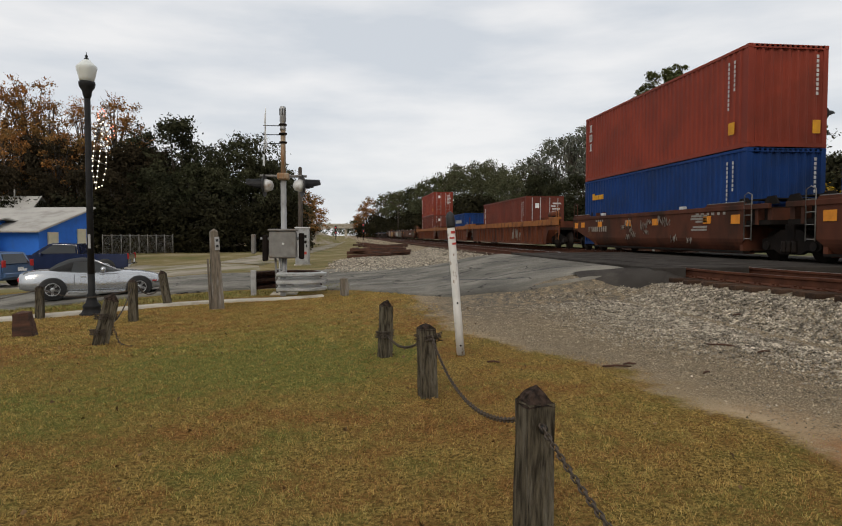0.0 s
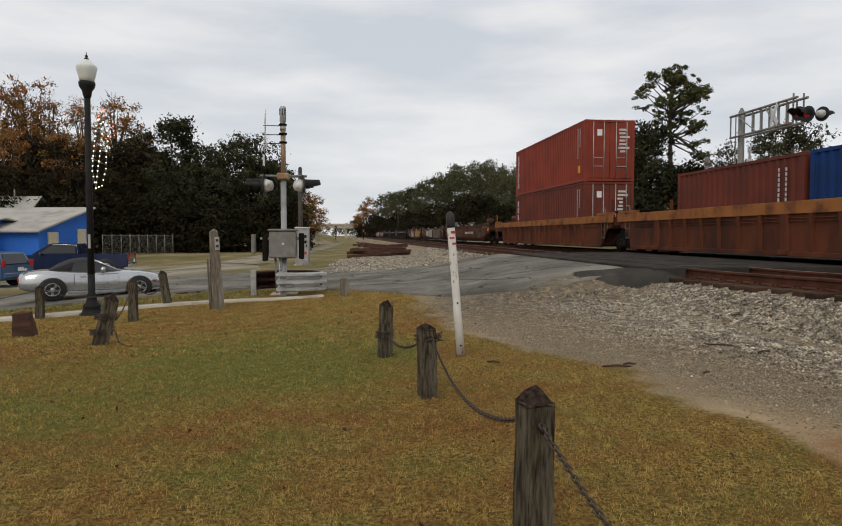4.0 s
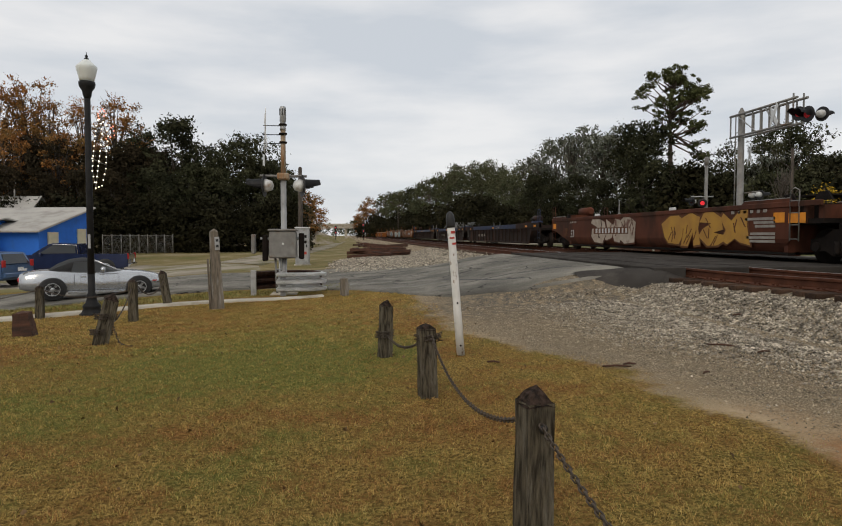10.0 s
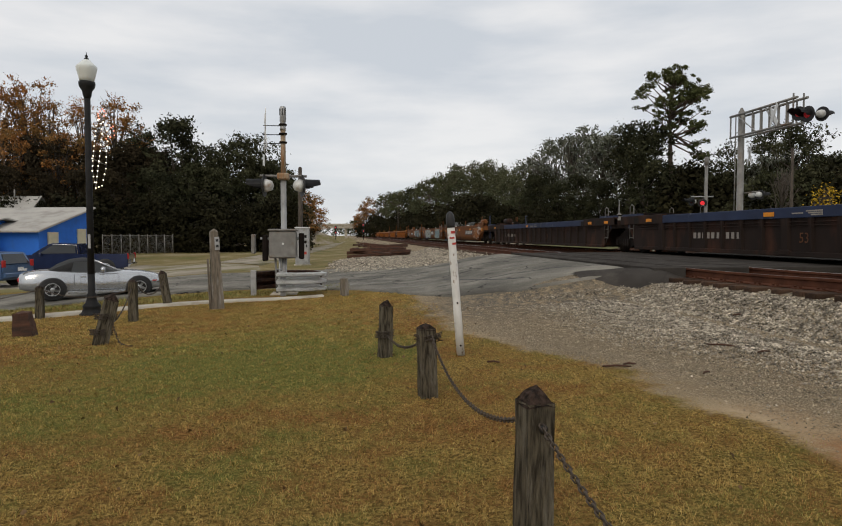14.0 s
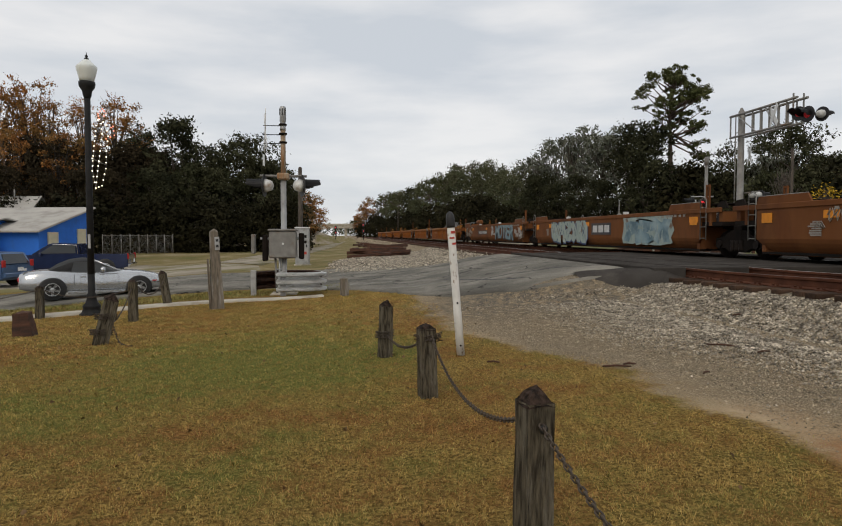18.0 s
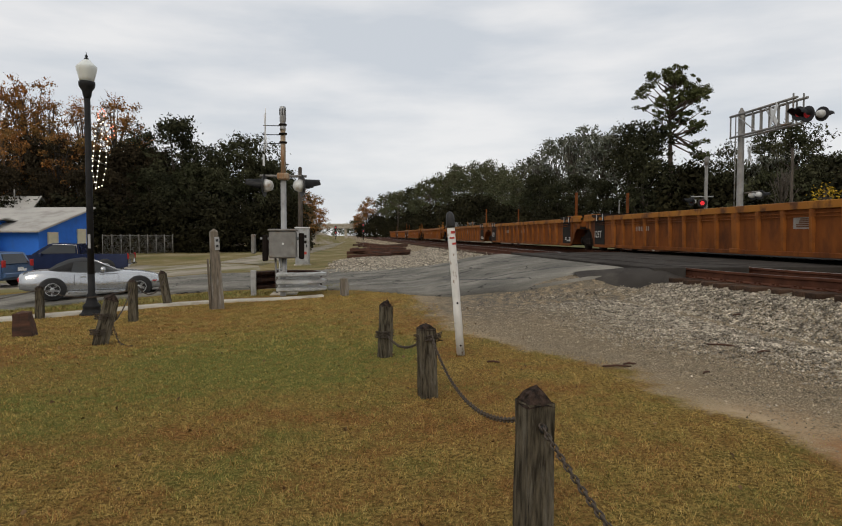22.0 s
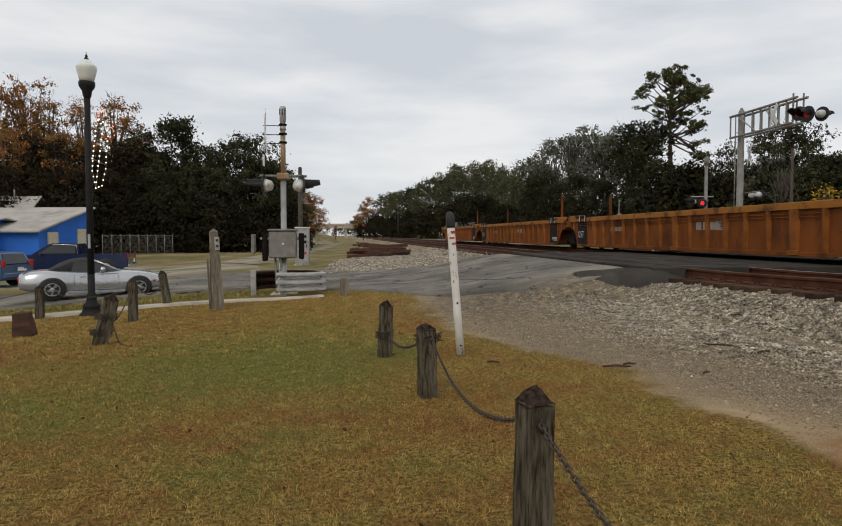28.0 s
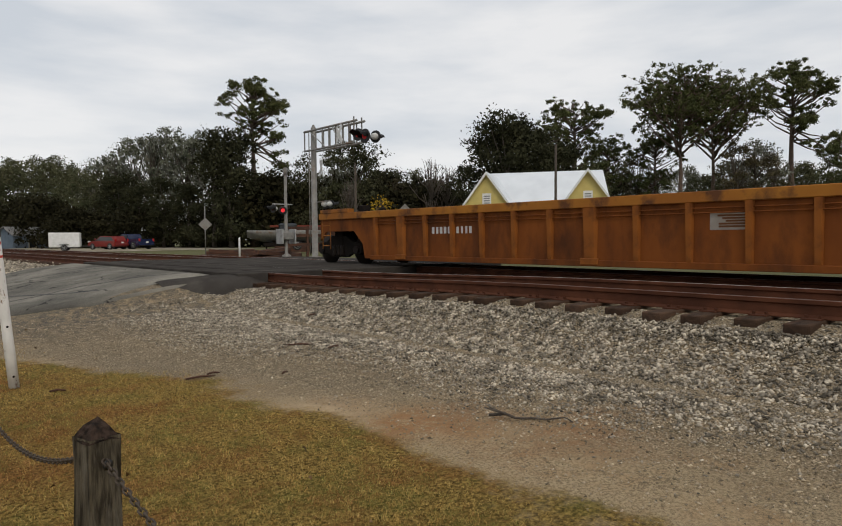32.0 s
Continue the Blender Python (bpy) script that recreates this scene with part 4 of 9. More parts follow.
    for end, cp in ((-1, front_coupler), (1, rear_coupler)):
        yo = a if end < 0 else b
        y_a, y_b = sorted((yo, yo - end * 1.7))
        part("end_platform", B((-1.38, 1.38, y_a, y_b, 0.98, 1.1)), M_GRIME, car)
        yi = ia if end < 0 else ib
        y_a, y_b = sorted((yi, yi - end * 0.15))
        part("bulkhead", B((-1.36, 1.36, y_a, y_b, 0.26, h - 0.05)), S["side"], car)
        y_a, y_b = sorted((yo - end * 0.02, yo - end * 0.2))
        part("end_beam", B((-1.34, 1.34, y_a, y_b, 1.02, h - 0.1)), S["side"], car)
        if not cp:
            part("articulation", B((-0.3, 0.3, *sorted((yo - end * 0.1, yo + end * 0.3)), 0.98, 1.2), bevel=0.02), M_GRIME, car)
            y_a, y_b = sorted((yo - end * 0.25, yo - end * 1.05))
            part("end_box", B((-1.22, 1.22, y_a, y_b, 0.96, h - 0.06), bevel=0.02), S["side"] if S["ribs"] else M_GRIME, car)
            for sgn in (-1, 1):
                x0, x1 = sorted((sgn * 1.2, sgn * (SIDE - 0.02)))
                part("end_bracket", B((x0, x1, *sorted((yo - end * 0.5, yo - end * 0.62)), 0.98, h - 0.1)), S["chord"], car)
        if not S["ribs"]:
            for sgn in (-1, 1):
                rise_ = 0.22 if style == "smooth" else 0.1
                bm = prism(bmesh.new(), [(0, h), (-end * 2.1, h), (-end * 1.95, h + rise_), (-end * 0.12, h + rise_)], 0.05,
                           m=Matrix.Translation((sgn * (SIDE - 0.03) - 0.025, yo - end * (0 if cp else 1.0), 0)) @ Matrix(((0, 1, 0, 0), (1, 0, 0, 0), (0, 0, 1, 0), (0, 0, 0, 1))))
                part("raised_end", bm, S["side"], car)
                part("worn_edge", T([(sgn * (SIDE - 0.03), yo - end * (0.12 if cp else 1.12), h + rise_ + 0.01), (sgn * (SIDE - 0.03), yo - end * (1.95 if cp else 2.95), h + rise_ + 0.01)], 0.014, 5), M_ALU_D, car, "bare worn steel edge")
        else:
            for sgn in (-1, 1):
                x0, x1 = sorted((sgn * (SIDE - 0.16), sgn * (SIDE + 0.08)))
                y_a, y_b = sorted((yo - end * 0.1, yo - end * 1.5))
                part("raised_end", B((x0, x1, y_a, y_b, h + 0.02, h + 0.13), bevel=0.01), S["chord"], car)
        if cp:
            y_a, y_b = sorted((yo, yo + end * 1.03))
            part("coupler", B((-0.11, 0.11, y_a, y_b, 0.72, 0.98), (-0.19, 0.19, yo + end * 0.8 - 0.12, yo + end * 0.8 + 0.12, 0.68, 1.02), bevel=0.02), M_GRIME, car)
            for sgn in (-1, 1):
                top = 1.55 if y1 > 440 else 2.15
                lad = bmesh.new()
                for zz in (0.55, 0.85, 1.15, 1.45):
                    tube(lad, [(sgn * 1.42, yo - end * 0.1, zz), (sgn * 1.42, yo - end * 0.5, zz)], 0.014, 5)
                for yy in (0.1, 0.5):
                    tube(lad, [(sgn * 1.42, yo - end * yy, 0.45), (sgn * 1.42, yo - end * yy, top)], 0.016, 5)
                tube(lad, [(sgn * 1.42, yo - end * 0.1, top), (sgn * 1.42, yo - end * 0.5, top)], 0.016, 5)
                part("end_ladder", lad, S["chord"], car)
            hw = bmesh.new()
            lathe(hw, [(0.26, -0.02), (0.29, 0.0), (0.26, 0.02), (0.23, 0.0)], 16, Matrix.Translation((0.6, yo - end * 0.5, 1.45)) @ Matrix.Rotation(radians(90), 4, "X"))
            tube(hw, [(0.6, yo - end * 0.5, 1.1), (0.6, yo - end * 0.5, 1.45)], 0.03, 6)
            part("hand_brake", hw, M_GRIME, car)
            if style != "orange":
                tank = T([(-0.7, yo - end * 2.3, h + 0.32), (-0.7, yo - end * 2.4, h + 0.32), (-0.7, yo - end * 3.5, h + 0.32), (-0.7, yo - end * 3.6, h + 0.32)], [0.12, 0.2, 0.2, 0.12], 14)
                for yy in (2.6, 3.3):
                    box(tank, -1.36, -0.5, *sorted((yo - end * yy, yo - end * (yy + 0.08))), h - 0.05, h + 0.16)
                part("brake_reservoir", tank, S["side"], car)
            part("valve_box", B((-1.2, -0.95, *sorted((yo - end * 1.6, yo - end * 1.85)), h - 0.2, h + 0.22), bevel=0.02), M_GRIME, car)
        else:
            if style != "orange":
                for sgn in (-1, 1):
                    lad = bmesh.new()
                    ya, yb = yo - end * 0.72, yo - end * 1.04
                    tube(lad, [(sgn * 1.45, ya, 0.55), (sgn * 1.45, ya, 1.8), (sgn * 1.45, (ya + yb) / 2, 1.87), (sgn * 1.45, yb, 1.8), (sgn * 1.45, yb, 0.55)], 0.016, 6)
                    for zz in (0.6, 0.95, 1.25, 1.55):
                        tube(lad, [(sgn * 1.45, ya, zz), (sgn * 1.45, yb, zz)], 0.013, 5)
                    part("end_ladder", lad, M_ALU_D, car, "thin steel ladder")
            if not S["ribs"]:
                for sgn in (-1, 1):
                    for dy in (1.3, 0.12):
                        bm = bmesh.new()
                        prism(bm, [(-0.3, h - 0.1), (0.3, h - 0.1), (0.16, h + 0.1), (-0.14, h + 0.12)], 0.05, m=Matrix.Translation((sgn * (SIDE - 0.12), yo - end * dy, 0.1)) @ Matrix(((0, 1, 0, 0), (1, 0, 0, 0), (0, 0, 1, 0), (0, 0, 0, 1))))
                        part("stacking_guide", bm, M_GRIME, car, "dark tapered stacking guide")
            for sgn in (-1, 1):
                part("brake_pipe", T([(sgn * 0.7, yo - end * 1.0, 0.92), (sgn * 0.75, yo - end * 0.2, 0.8), (sgn * 0.7, yo + end * 0.3, 0.9)], 0.025, 6), M_WHEEL, car)
            part("walkway_grating", B((-1.2, 1.2, *sorted((yo - end * 0.15, yo - end * 1.3)), h + 0.13, h + 0.17)), M_GRIME, car)
    if not S["ribs"]:
        xs = -SIDE - 0.01
        marks(car, xs, pb_ - 2.4, pb_ - 1.9, 0.68, 1.05, 7, 1, M_STRIPE if style == "brown" else M_FADED, seed + 90, 1.0)
        marks(car, xs, pa + 0.9, pa + 2.6, 1.3, 1.38, 1, 6, M_FADED, seed + 91)
        marks(car, xs, pb_ - 3.6, pb_ - 2.7, 1.28, 1.36, 1, 4, M_FADED, seed + 92)
        for yy in (pa + 0.2, pb_ - 0.65):
            part("reflector", B((xs - 0.006, xs, yy, yy + 0.42, 1.02, 1.28)), M_ORLABEL, car)
        for yy in (-3.2, 3.4):
            part("vent_cap", B((-1.4, -1.25, yy, yy + 0.25, h, h + 0.12), bevel=0.02), M_DECAL, car)
    for yy, zz in posts:
        for sgn in (-1, 1):
            part("guide_post", B((sgn * 1.3 - 0.03, sgn * 1.3 + 0.03, yy - 0.1, yy - 0.05, 1.0, zz), (sgn * 1.3 - 0.03, sgn * 1.3 + 0.03, yy + 0.05, yy + 0.1, 1.0, zz), (sgn * 1.3 - 0.03, sgn * 1.3 + 0.03, yy - 0.05, yy + 0.05, zz - 0.08, zz), bevel=0.008), S["side"], car)
    TRAIN.append((car, yc))
    return car, a, b


def truck_mesh():
    bm = bmesh.new()
    if True:
        prism(bm, [(-1.12, 0.36), (-0.98, 0.28), (-0.62, 0.32), (-0.35, 0.2), (0.35, 0.2), (0.62, 0.32), (0.98, 0.28), (1.12, 0.36), (1.1, 0.6), (0.7, 0.66), (0.35, 0.84), (-0.35, 0.84), (-0.7, 0.66), (-1.1, 0.6)], 0.14,
              m=Matrix(((0, 1, 0, -0.07), (1, 0, 0, 0), (0, 0, 1, 0), (0, 0, 0, 1))))
    return bm


def springs_bm():
    bm = bmesh.new()
    return lathe(bm, [(0.075, 0.24), (0.085, 0.3), (0.07, 0.36), (0.085, 0.42), (0.07, 0.48), (0.08, 0.55)], 8)


def rail_truck(y, label="grimy steel railcar truck with two axles"):
    tk = thing("rail_truck", Matrix.Translation((TRACK_2, y, RAIL_Z - 0.004)), label, "railcar truck", "train trucks")
    for sgn in (-1, 1):
        piece("side_frame", "side_frame", truck_mesh, M_GRIME, tk, (sgn * 1.0, 0, 0))
        for k in (-0.2, 0, 0.2):
            piece("spring", "spring", springs_bm, M_WHEEL, tk, (sgn * 1.08, k, 0))
    piece("bolster", "bolster", lambda: B((-1.1, 1.1, -0.2, 0.2, 0.5, 0.985), bevel=0.03), M_GRIME, tk)
    for yy in (-0.89, 0.89):
        wh = piece("wheelset", "wheelset", lambda: lathe(bmesh.new(), [(0.08, -1.05), (0.1, -0.84), (0.42, -0.84), (0.42, -0.74), (0.455, -0.735), (0.455, -0.705), (0.36, -0.7), (0.12, -0.72), (0.085, -0.6), (0.085, 0.6), (0.12, 0.72), (0.36, 0.7), (0.455, 0.705), (0.455, 0.735), (0.42, 0.74), (0.42, 0.84), (0.1, 0.84), (0.08, 1.05)], 24, Matrix.Rotation(radians(90), 4, "Y")), M_WHEEL, tk, (0, yy, 0.42))
        for sgn in (-1, 1):
            piece("axle_cap", "axle_cap", lambda: L([(0.12, -0.03), (0.12, 0.02), (0.08, 0.045)], 12, Matrix.Rotation(radians(90), 4, "Y")), M_WHEEL, tk, (sgn * 1.09, yy, 0.42))
    TRAIN.append((tk, y))
    return tk


# ---------- containers ----------
def corrugated(length, h0, h1, pitch, depth):
    """A corrugated wall along y, outwards at x = 0, inwards at x = depth."""
    n = int(length / pitch)
    ys, xs = [-length / 2], [0.0]
    p = length / n
    for i in range(n):
        s = -length / 2 + i * p
        for fy, fx in ((0.28, 0), (0.45, depth), (0.83, depth), (1.0, 0)):
            ys.append(s + fy * p)
            xs.append(fx)
    ys, xs = np.array(ys), np.array(xs)
    V = np.concatenate([np.stack([xs, ys, np.full_like(ys, h0)], 1), np.stack([xs, ys, np.full_like(ys, h1)], 1)])
    k = len(ys)
    F = [(i, i + 1, k + i + 1, k + i) for i in range(k - 1)]
    bm = bmesh.new()
    vs = [bm.verts.new(v) for v in V]
    for f in F:
        bm.faces.new([vs[i] for i in f])
    return bm


def container(yc, z0, length, height, paint, colour, doors=False, seed=0, word="stacked on the train"):
    """A shipping container; its front end looks down the line towards the lawn's side."""
    c = thing("shipping_container", Matrix.Translation((TRACK_2, yc, RAIL_Z + z0)), colour + " corrugated shipping container, " + word, "container", "train containers")
    w = 1.219
    for sgn in (-1, 1):
        bm = corrugated(length - 0.28, 0.14, height - 0.08, 0.278, 0.036)
        for v in bm.verts:
            v.co.x = sgn * (w - 0.012 - v.co.x)
        part("side_wall", bm, paint, c)
        part("top_rail", B((sgn * w - 0.03 - 0.03 * sgn, sgn * w + 0.03 - 0.03 * sgn, -length / 2 + 0.1, length / 2 - 0.1, height - 0.09, height - 0.01)), paint, c)
        part("bottom_rail", B((sgn * w - 0.03 - 0.03 * sgn, sgn * w + 0.03 - 0.03 * sgn, -length / 2 + 0.1, length / 2 - 0.1, 0.02, 0.15)), paint, c)
        for e in (-1, 1):
            part("corner_post", B((sgn * (w - 0.08) - 0.08, sgn * (w - 0.08) + 0.08, e * (length / 2 - 0.08) - 0.08, e * (length / 2 - 0.08) + 0.08, 0.115, height - 0.115), bevel=0.01), paint, c)
            for zz in (0, height - 0.118):
                part("corner_casting", B((sgn * (w - 0.085) - 0.09, sgn * (w - 0.085) + 0.09, e * (length / 2 - 0.085) - 0.09, e * (length / 2 - 0.085) + 0.09, zz, zz + 0.118), bevel=0.012), paint, c)
    part("roof", B((-w + 0.05, w - 0.05, -length / 2 + 0.05, length / 2 - 0.05, height - 0.06, height - 0.02)), paint, c)
    part("floor", B((-w + 0.05, w - 0.05, -length / 2 + 0.05, length / 2 - 0.05, 0.06, 0.13)), M_GRIME, c)
    for e in (-1, 1):
        y = e * (length / 2 - 0.02)
        if doors and e < 0:
            for sgn in (-1, 1):
                x0, x1 = sorted((sgn * 0.01, sgn * (w - 0.16)))
                d = part("door", B((x0, x1, y - 0.01, y + 0.05, 0.16, height - 0.13), bevel=0.01), paint, c)
                for xx in (0.3, 0.82):
                    part("locking_bar", T([(sgn * xx, y - 0.045, 0.1), (sgn * xx, y - 0.045, height - 0.1)], 0.022, 6), M_ALU, d)
                for zz in (0.7, 1.1):
                    part("door_handle", B((sgn * 0.3 - 0.02, sgn * 0.82 - 0.02, y - 0.05, y - 0.035, zz, zz + 0.03) if sgn > 0 else (-0.84, -0.28, y - 0.05, y - 0.035, zz, zz + 0.03)), M_ALU, d)
            rng = random.Random(seed)
            bm = bmesh.new()
            for r in range(7):
                xa = 0.4 + rng.uniform(0, 0.1)
                box(bm, xa, xa + rng.uniform(0.25, 0.55), y - 0.016, y - 0.011, height - 0.5 - r * 0.17, height - 0.41 - r * 0.17)
            part("door_marks", bm, M_DECAL, c)
            part("door_placard", B((-0.62, -0.38, y - 0.017, y - 0.011, height - 0.75, height - 0.45)), M_WHITE, c)
        else:
            bm = corrugated(2 * w - 0.3, 0.14, height - 0.1, 0.25, 0.045)
            for v in bm.verts:
                v.co.x, v.co.y = v.co.y, y - e * v.co.x
            part("end_wall", bm, paint, c)
            if e < 0:
                bm = bmesh.new()
                for k in range(9):
                    box(bm, 0.86, 0.93, y - 0.012, y - 0.004, height - 0.35 - k * 0.13, height - 0.26 - k * 0.13)
                part("end_marks", bm, M_DECAL, c)
                if height > 2.7:
                    part("height_label", B((0.78, 1.02, y - 0.012, y - 0.004, 0.42, 0.8)), M_YELLOW, c, "yellow height warning label")
                    bm = bmesh.new()
                    for k in range(14):
                        xx = -w + 0.2 + k * 0.155
                        box(bm, xx, xx + 0.08, y - 0.03, y - 0.02, height - 0.08, height - 0.03)
                    tagged(part("warning_stripe", bm, M_WHITE, c), kind="stuff")
        part("end_sill", B((-w + 0.1, w - 0.1, y - 0.03, y + 0.03, 0.02, 0.14)), paint, c)
        part("end_header", B((-w + 0.1, w - 0.1, y - 0.03, y + 0.03, height - 0.12, height - 0.01)), paint, c)
    TRAIN.append((c, yc))
    return c


def box_marks(c, length, height, big=None, seed=0, yellow=True):
    """Number columns and labels on the side towards the lawn."""
    rng = random.Random(seed)
    x = -1.219 - 0.002
    for col, n in ((0.62, 7), (0.9, 11)):
        bm = bmesh.new()
        for k in range(n):
            zz = height - 0.42 - k * 0.13
            box(bm, x - 0.005, x + 0.01, -length / 2 + col, -length / 2 + col + 0.055, zz, zz + 0.09)
        tagged(part("number_column", bm, M_DECAL, c), kind="stuff")
    if yellow:
        part("height_label", B((x - 0.005, x + 0.01, -length / 2 + 0.62, -length / 2 + 0.9, 0.45, 0.8)), M_YELLOW, c, "yellow height warning label")
    if big:
        n = big[1]
        pitch = (height - 0.75) / max(n, 5)
        for k in range(n):
            zt, hh, yy, w = height - 0.36 - k * pitch, pitch * 0.74, length / 2 - 0.62, 0.15
            bm = bmesh.new()
            bars = [(-w, -w + 0.08, 0, 1.0), (w - 0.08, w, 0.0, 1.0), (-w + 0.08, w - 0.08, 0.0, 0.2), (-w + 0.08, w - 0.08, 0.8, 1.0)] if k % 2 else [(-0.06, 0.06, 0.16, 0.84), (-0.13, 0.13, 0.0, 0.16), (-0.13, 0.13, 0.84, 1.0)]
            for y0, y1, f0, f1 in bars:
                box(bm, x - 0.006, x + 0.01, yy + y0, yy + y1, zt - hh * f1, zt - hh * f0)
            part("lettering_block", bm, M_DECAL, c, "white lettering block down the side")


# front units at the camera's edge, then the consist back to its tail
well_car("brown", 0.4, 15.35, False, False, load="carrying stacked containers")
rail_truck(15.35)
rail_truck(0.4)
container(7.4, 0.28, 12.19, 2.896, M_CBLUE, "Blue")
cA = container(7.4, 3.18, 12.19, 2.896, M_CREDC, "Red-brown", word="on top of another container")
box_marks(cA, 12.19, 2.896)
car, a, b = well_car("brown", 15.35, 31.2, False, True, load="carrying two stacked containers")
marks(car, -SIDE - 0.01, -4.7, -3.6, 0.75, 1.35, 7, 1, M_FADED, 1)
marks(car, -SIDE - 0.01, 2.9, 5.0, 0.85, 1.07, 1, 9, M_FADED, 2, label="white reporting marks as bars")
for k, yy in enumerate((-4.9, -1.6, 0.6, 3.4, 5.4)):
    part("reflector", B((-SIDE - 0.016, -SIDE, yy, yy + 0.42, 1.05, 1.28)), M_ORLABEL, car)
scrawl(car, -SIDE - 0.01, -4.0, 1.5, 0.5, 1.25, 12, M_FADED, 4)
rail_truck(29.0)
c1 = container(23.1, 0.28, 12.19, 2.896, M_CBLUE, "Blue", word="resting in the well of a brown car")
box_marks(c1, 12.19, 2.896, None, 3)
for k in range(5):
    part("lettering_block", B((-1.232, -1.21, 3.98 + k * 0.25, 4.18 + k * 0.25, 2.0, 2.2 + 0.08 * (k == 4))), M_YELLOW, c1, "yellow lettering block")
c2 = container(23.1, 3.18, 12.19, 2.896, M_CREDC, "Red-brown", word="stacked on a blue container")
box_marks(c2, 12.19, 2.896, ("v", 3), 5)

car, a, b = well_car("ochre", 31.2, 56.0, True, False, posts=(), load="carrying one container")
rail_truck(33.4)
rail_truck(56.0)
scrawl(car, -SIDE - 0.01, -4.0, -2.9, 0.55, 1.0, 12, M_FADED, 11, "thin faded white tag", 0.016)
scrawl(car, -SIDE - 0.01, -2.6, -2.1, 0.5, 1.0, 7, M_FADED, 12, "thin faded white tag", 0.016)
c3 = container(45.2, 0.24, 12.19, 2.896, M_CBROWN, "Brown", doors=True, seed=2, word="door end foremost in a well car")
box_marks(c3, 12.19, 2.896, ("v", 5), 6)
car, a, b = well_car("ochre", 56.0, 76.5, posts=((-9.6, 2.3), (9.7, 2.2)), load="carrying two short containers")
rail_truck(76.5)
c4 = container(62.7, 0.33, 6.06, 2.44, M_CBLUE, "Blue", seed=3, word="short, in a well car")
bm = bmesh.new()
for k in range(9):
    y = 1.6 - k * 0.36
    tube(bm, [(-1.228, y, 1.5), (-1.228, y - 0.12, 1.82), (-1.228, y - 0.22, 1.5), (-1.228, y - 0.3, 1.62)], 0.022, 5, cap=False)
part("script_blocks", bm, M_DECAL, c4, "white script lettering")
c5 = container(68.95, 0.33, 6.06, 2.44, M_CBROWN, "Brown", seed=4, word="short, in a well car")
box_marks(c5, 6.06, 2.44, None, 8, False)
car, a, b = well_car("ochre", 76.5, 98.5, False, True, posts=((-10.4, 2.2),), load="carrying two stacked containers")
rail_truck(96.3)
for zz, s in ((0.33, 9), (3.235, 10)):
    c6 = container(86.6, zz, 12.19, 2.896, M_CBROWN if s == 9 else M_CREDC, "Red-brown", doors=True, seed=s, word="door end foremost in a stack of two")
    box_marks(c6, 12.19, 2.896, ("v", 6 if s == 10 else 5), s)
M_PALE = surf("pale_mint_spray", (0.34, 0.39, 0.35), (0.25, 0.31, 0.28), 3.0, 0.6, stain=(0.16, 0.1, 0.07), stain_scale=2.5, stain_at=0.63, spread=0.04)
M_BEIGE = surf("beige_patch_paint", (0.42, 0.35, 0.28), (0.31, 0.25, 0.19), 3.0, 0.65, stain=(0.13, 0.06, 0.04), stain_scale=2.5, stain_at=0.6, spread=0.04)
M_GOLD = surf("gold_spray", (0.45, 0.24, 0.03), (0.36, 0.18, 0.03), 2.0, 0.6)
M_GREYGR = surf("grey_spray", (0.135, 0.109, 0.0725), (0.0979, 0.0787, 0.053), 2.0, 0.65)
M_LILAC = surf("pale_blue_spray", (0.3, 0.38, 0.39), (0.17, 0.27, 0.31), 2.0, 0.6, stain=(0.05, 0.1, 0.13), stain_scale=1.6, stain_at=0.56, spread=0.14)
M_INK = surf("black_spray", (0.03, 0.03, 0.035), (0.05, 0.045, 0.045), 3.0, 0.6)
M_NAVYSP = surf("navy_spray", (0.03, 0.05, 0.14), (0.04, 0.06, 0.12), 3.0, 0.6)
XS = -SIDE - 0.01


def blotch(parent, y0, y1, z0, z1, material, seed, label):
    """A painted-over patch with rolled, uneven edges."""
    rng = random.Random(seed)
    bm = bmesh.new()
    ring = [(y0 + (y1 - y0) * k / 9, z0 + rng.uniform(-0.02, 0.1)) for k in range(10)] + [(y1 + rng.uniform(-0.12, 0.1), z0 + (z1 - z0) * k / 4) for k in range(1, 4)]
    ring += [(y1 - (y1 - y0) * k / 9, z1 + rng.uniform(-0.09, 0.0)) for k in range(10)] + [(y0 + rng.uniform(-0.1, 0.12), z1 - (z1 - z0) * k / 4) for k in range(1, 4)]
    bm.faces.new([bm.verts.new((XS - 0.004, y, z)) for y, z in ring])
    return part("paint_patch", bm, material, parent, label)


# dark brown three-unit set
car, a, b = well_car("brown", 98.5, 121.5, True, False, load="empty, sprayed with faint tags", seed=1)
rail_truck(100.7)
rail_truck(121.5)
scrawl(car, XS, -8.5, -4.9, 0.5, 1.25, 26, M_GREYGR, 21)
marks(car, XS, -4.1, -0.5, 0.8, 1.0, 1, 11, M_DECAL, 22, label="white reporting marks as bars")
graffiti(car, XS, 0.6, 4.2, 0.5, 1.25, 4, M_STRIPE, M_BROWN, 23, "dull tag")
car, a, b = well_car("brown", 121.5, 143.0, load="empty, sprayed with large tags", seed=2)
rail_truck(143.0)
graffiti(car, XS, -7.3, -1.7, 0.32, 1.4, 5, M_GREYGR, M_INK, 24, "large grey sprayed letters with dark outlines")
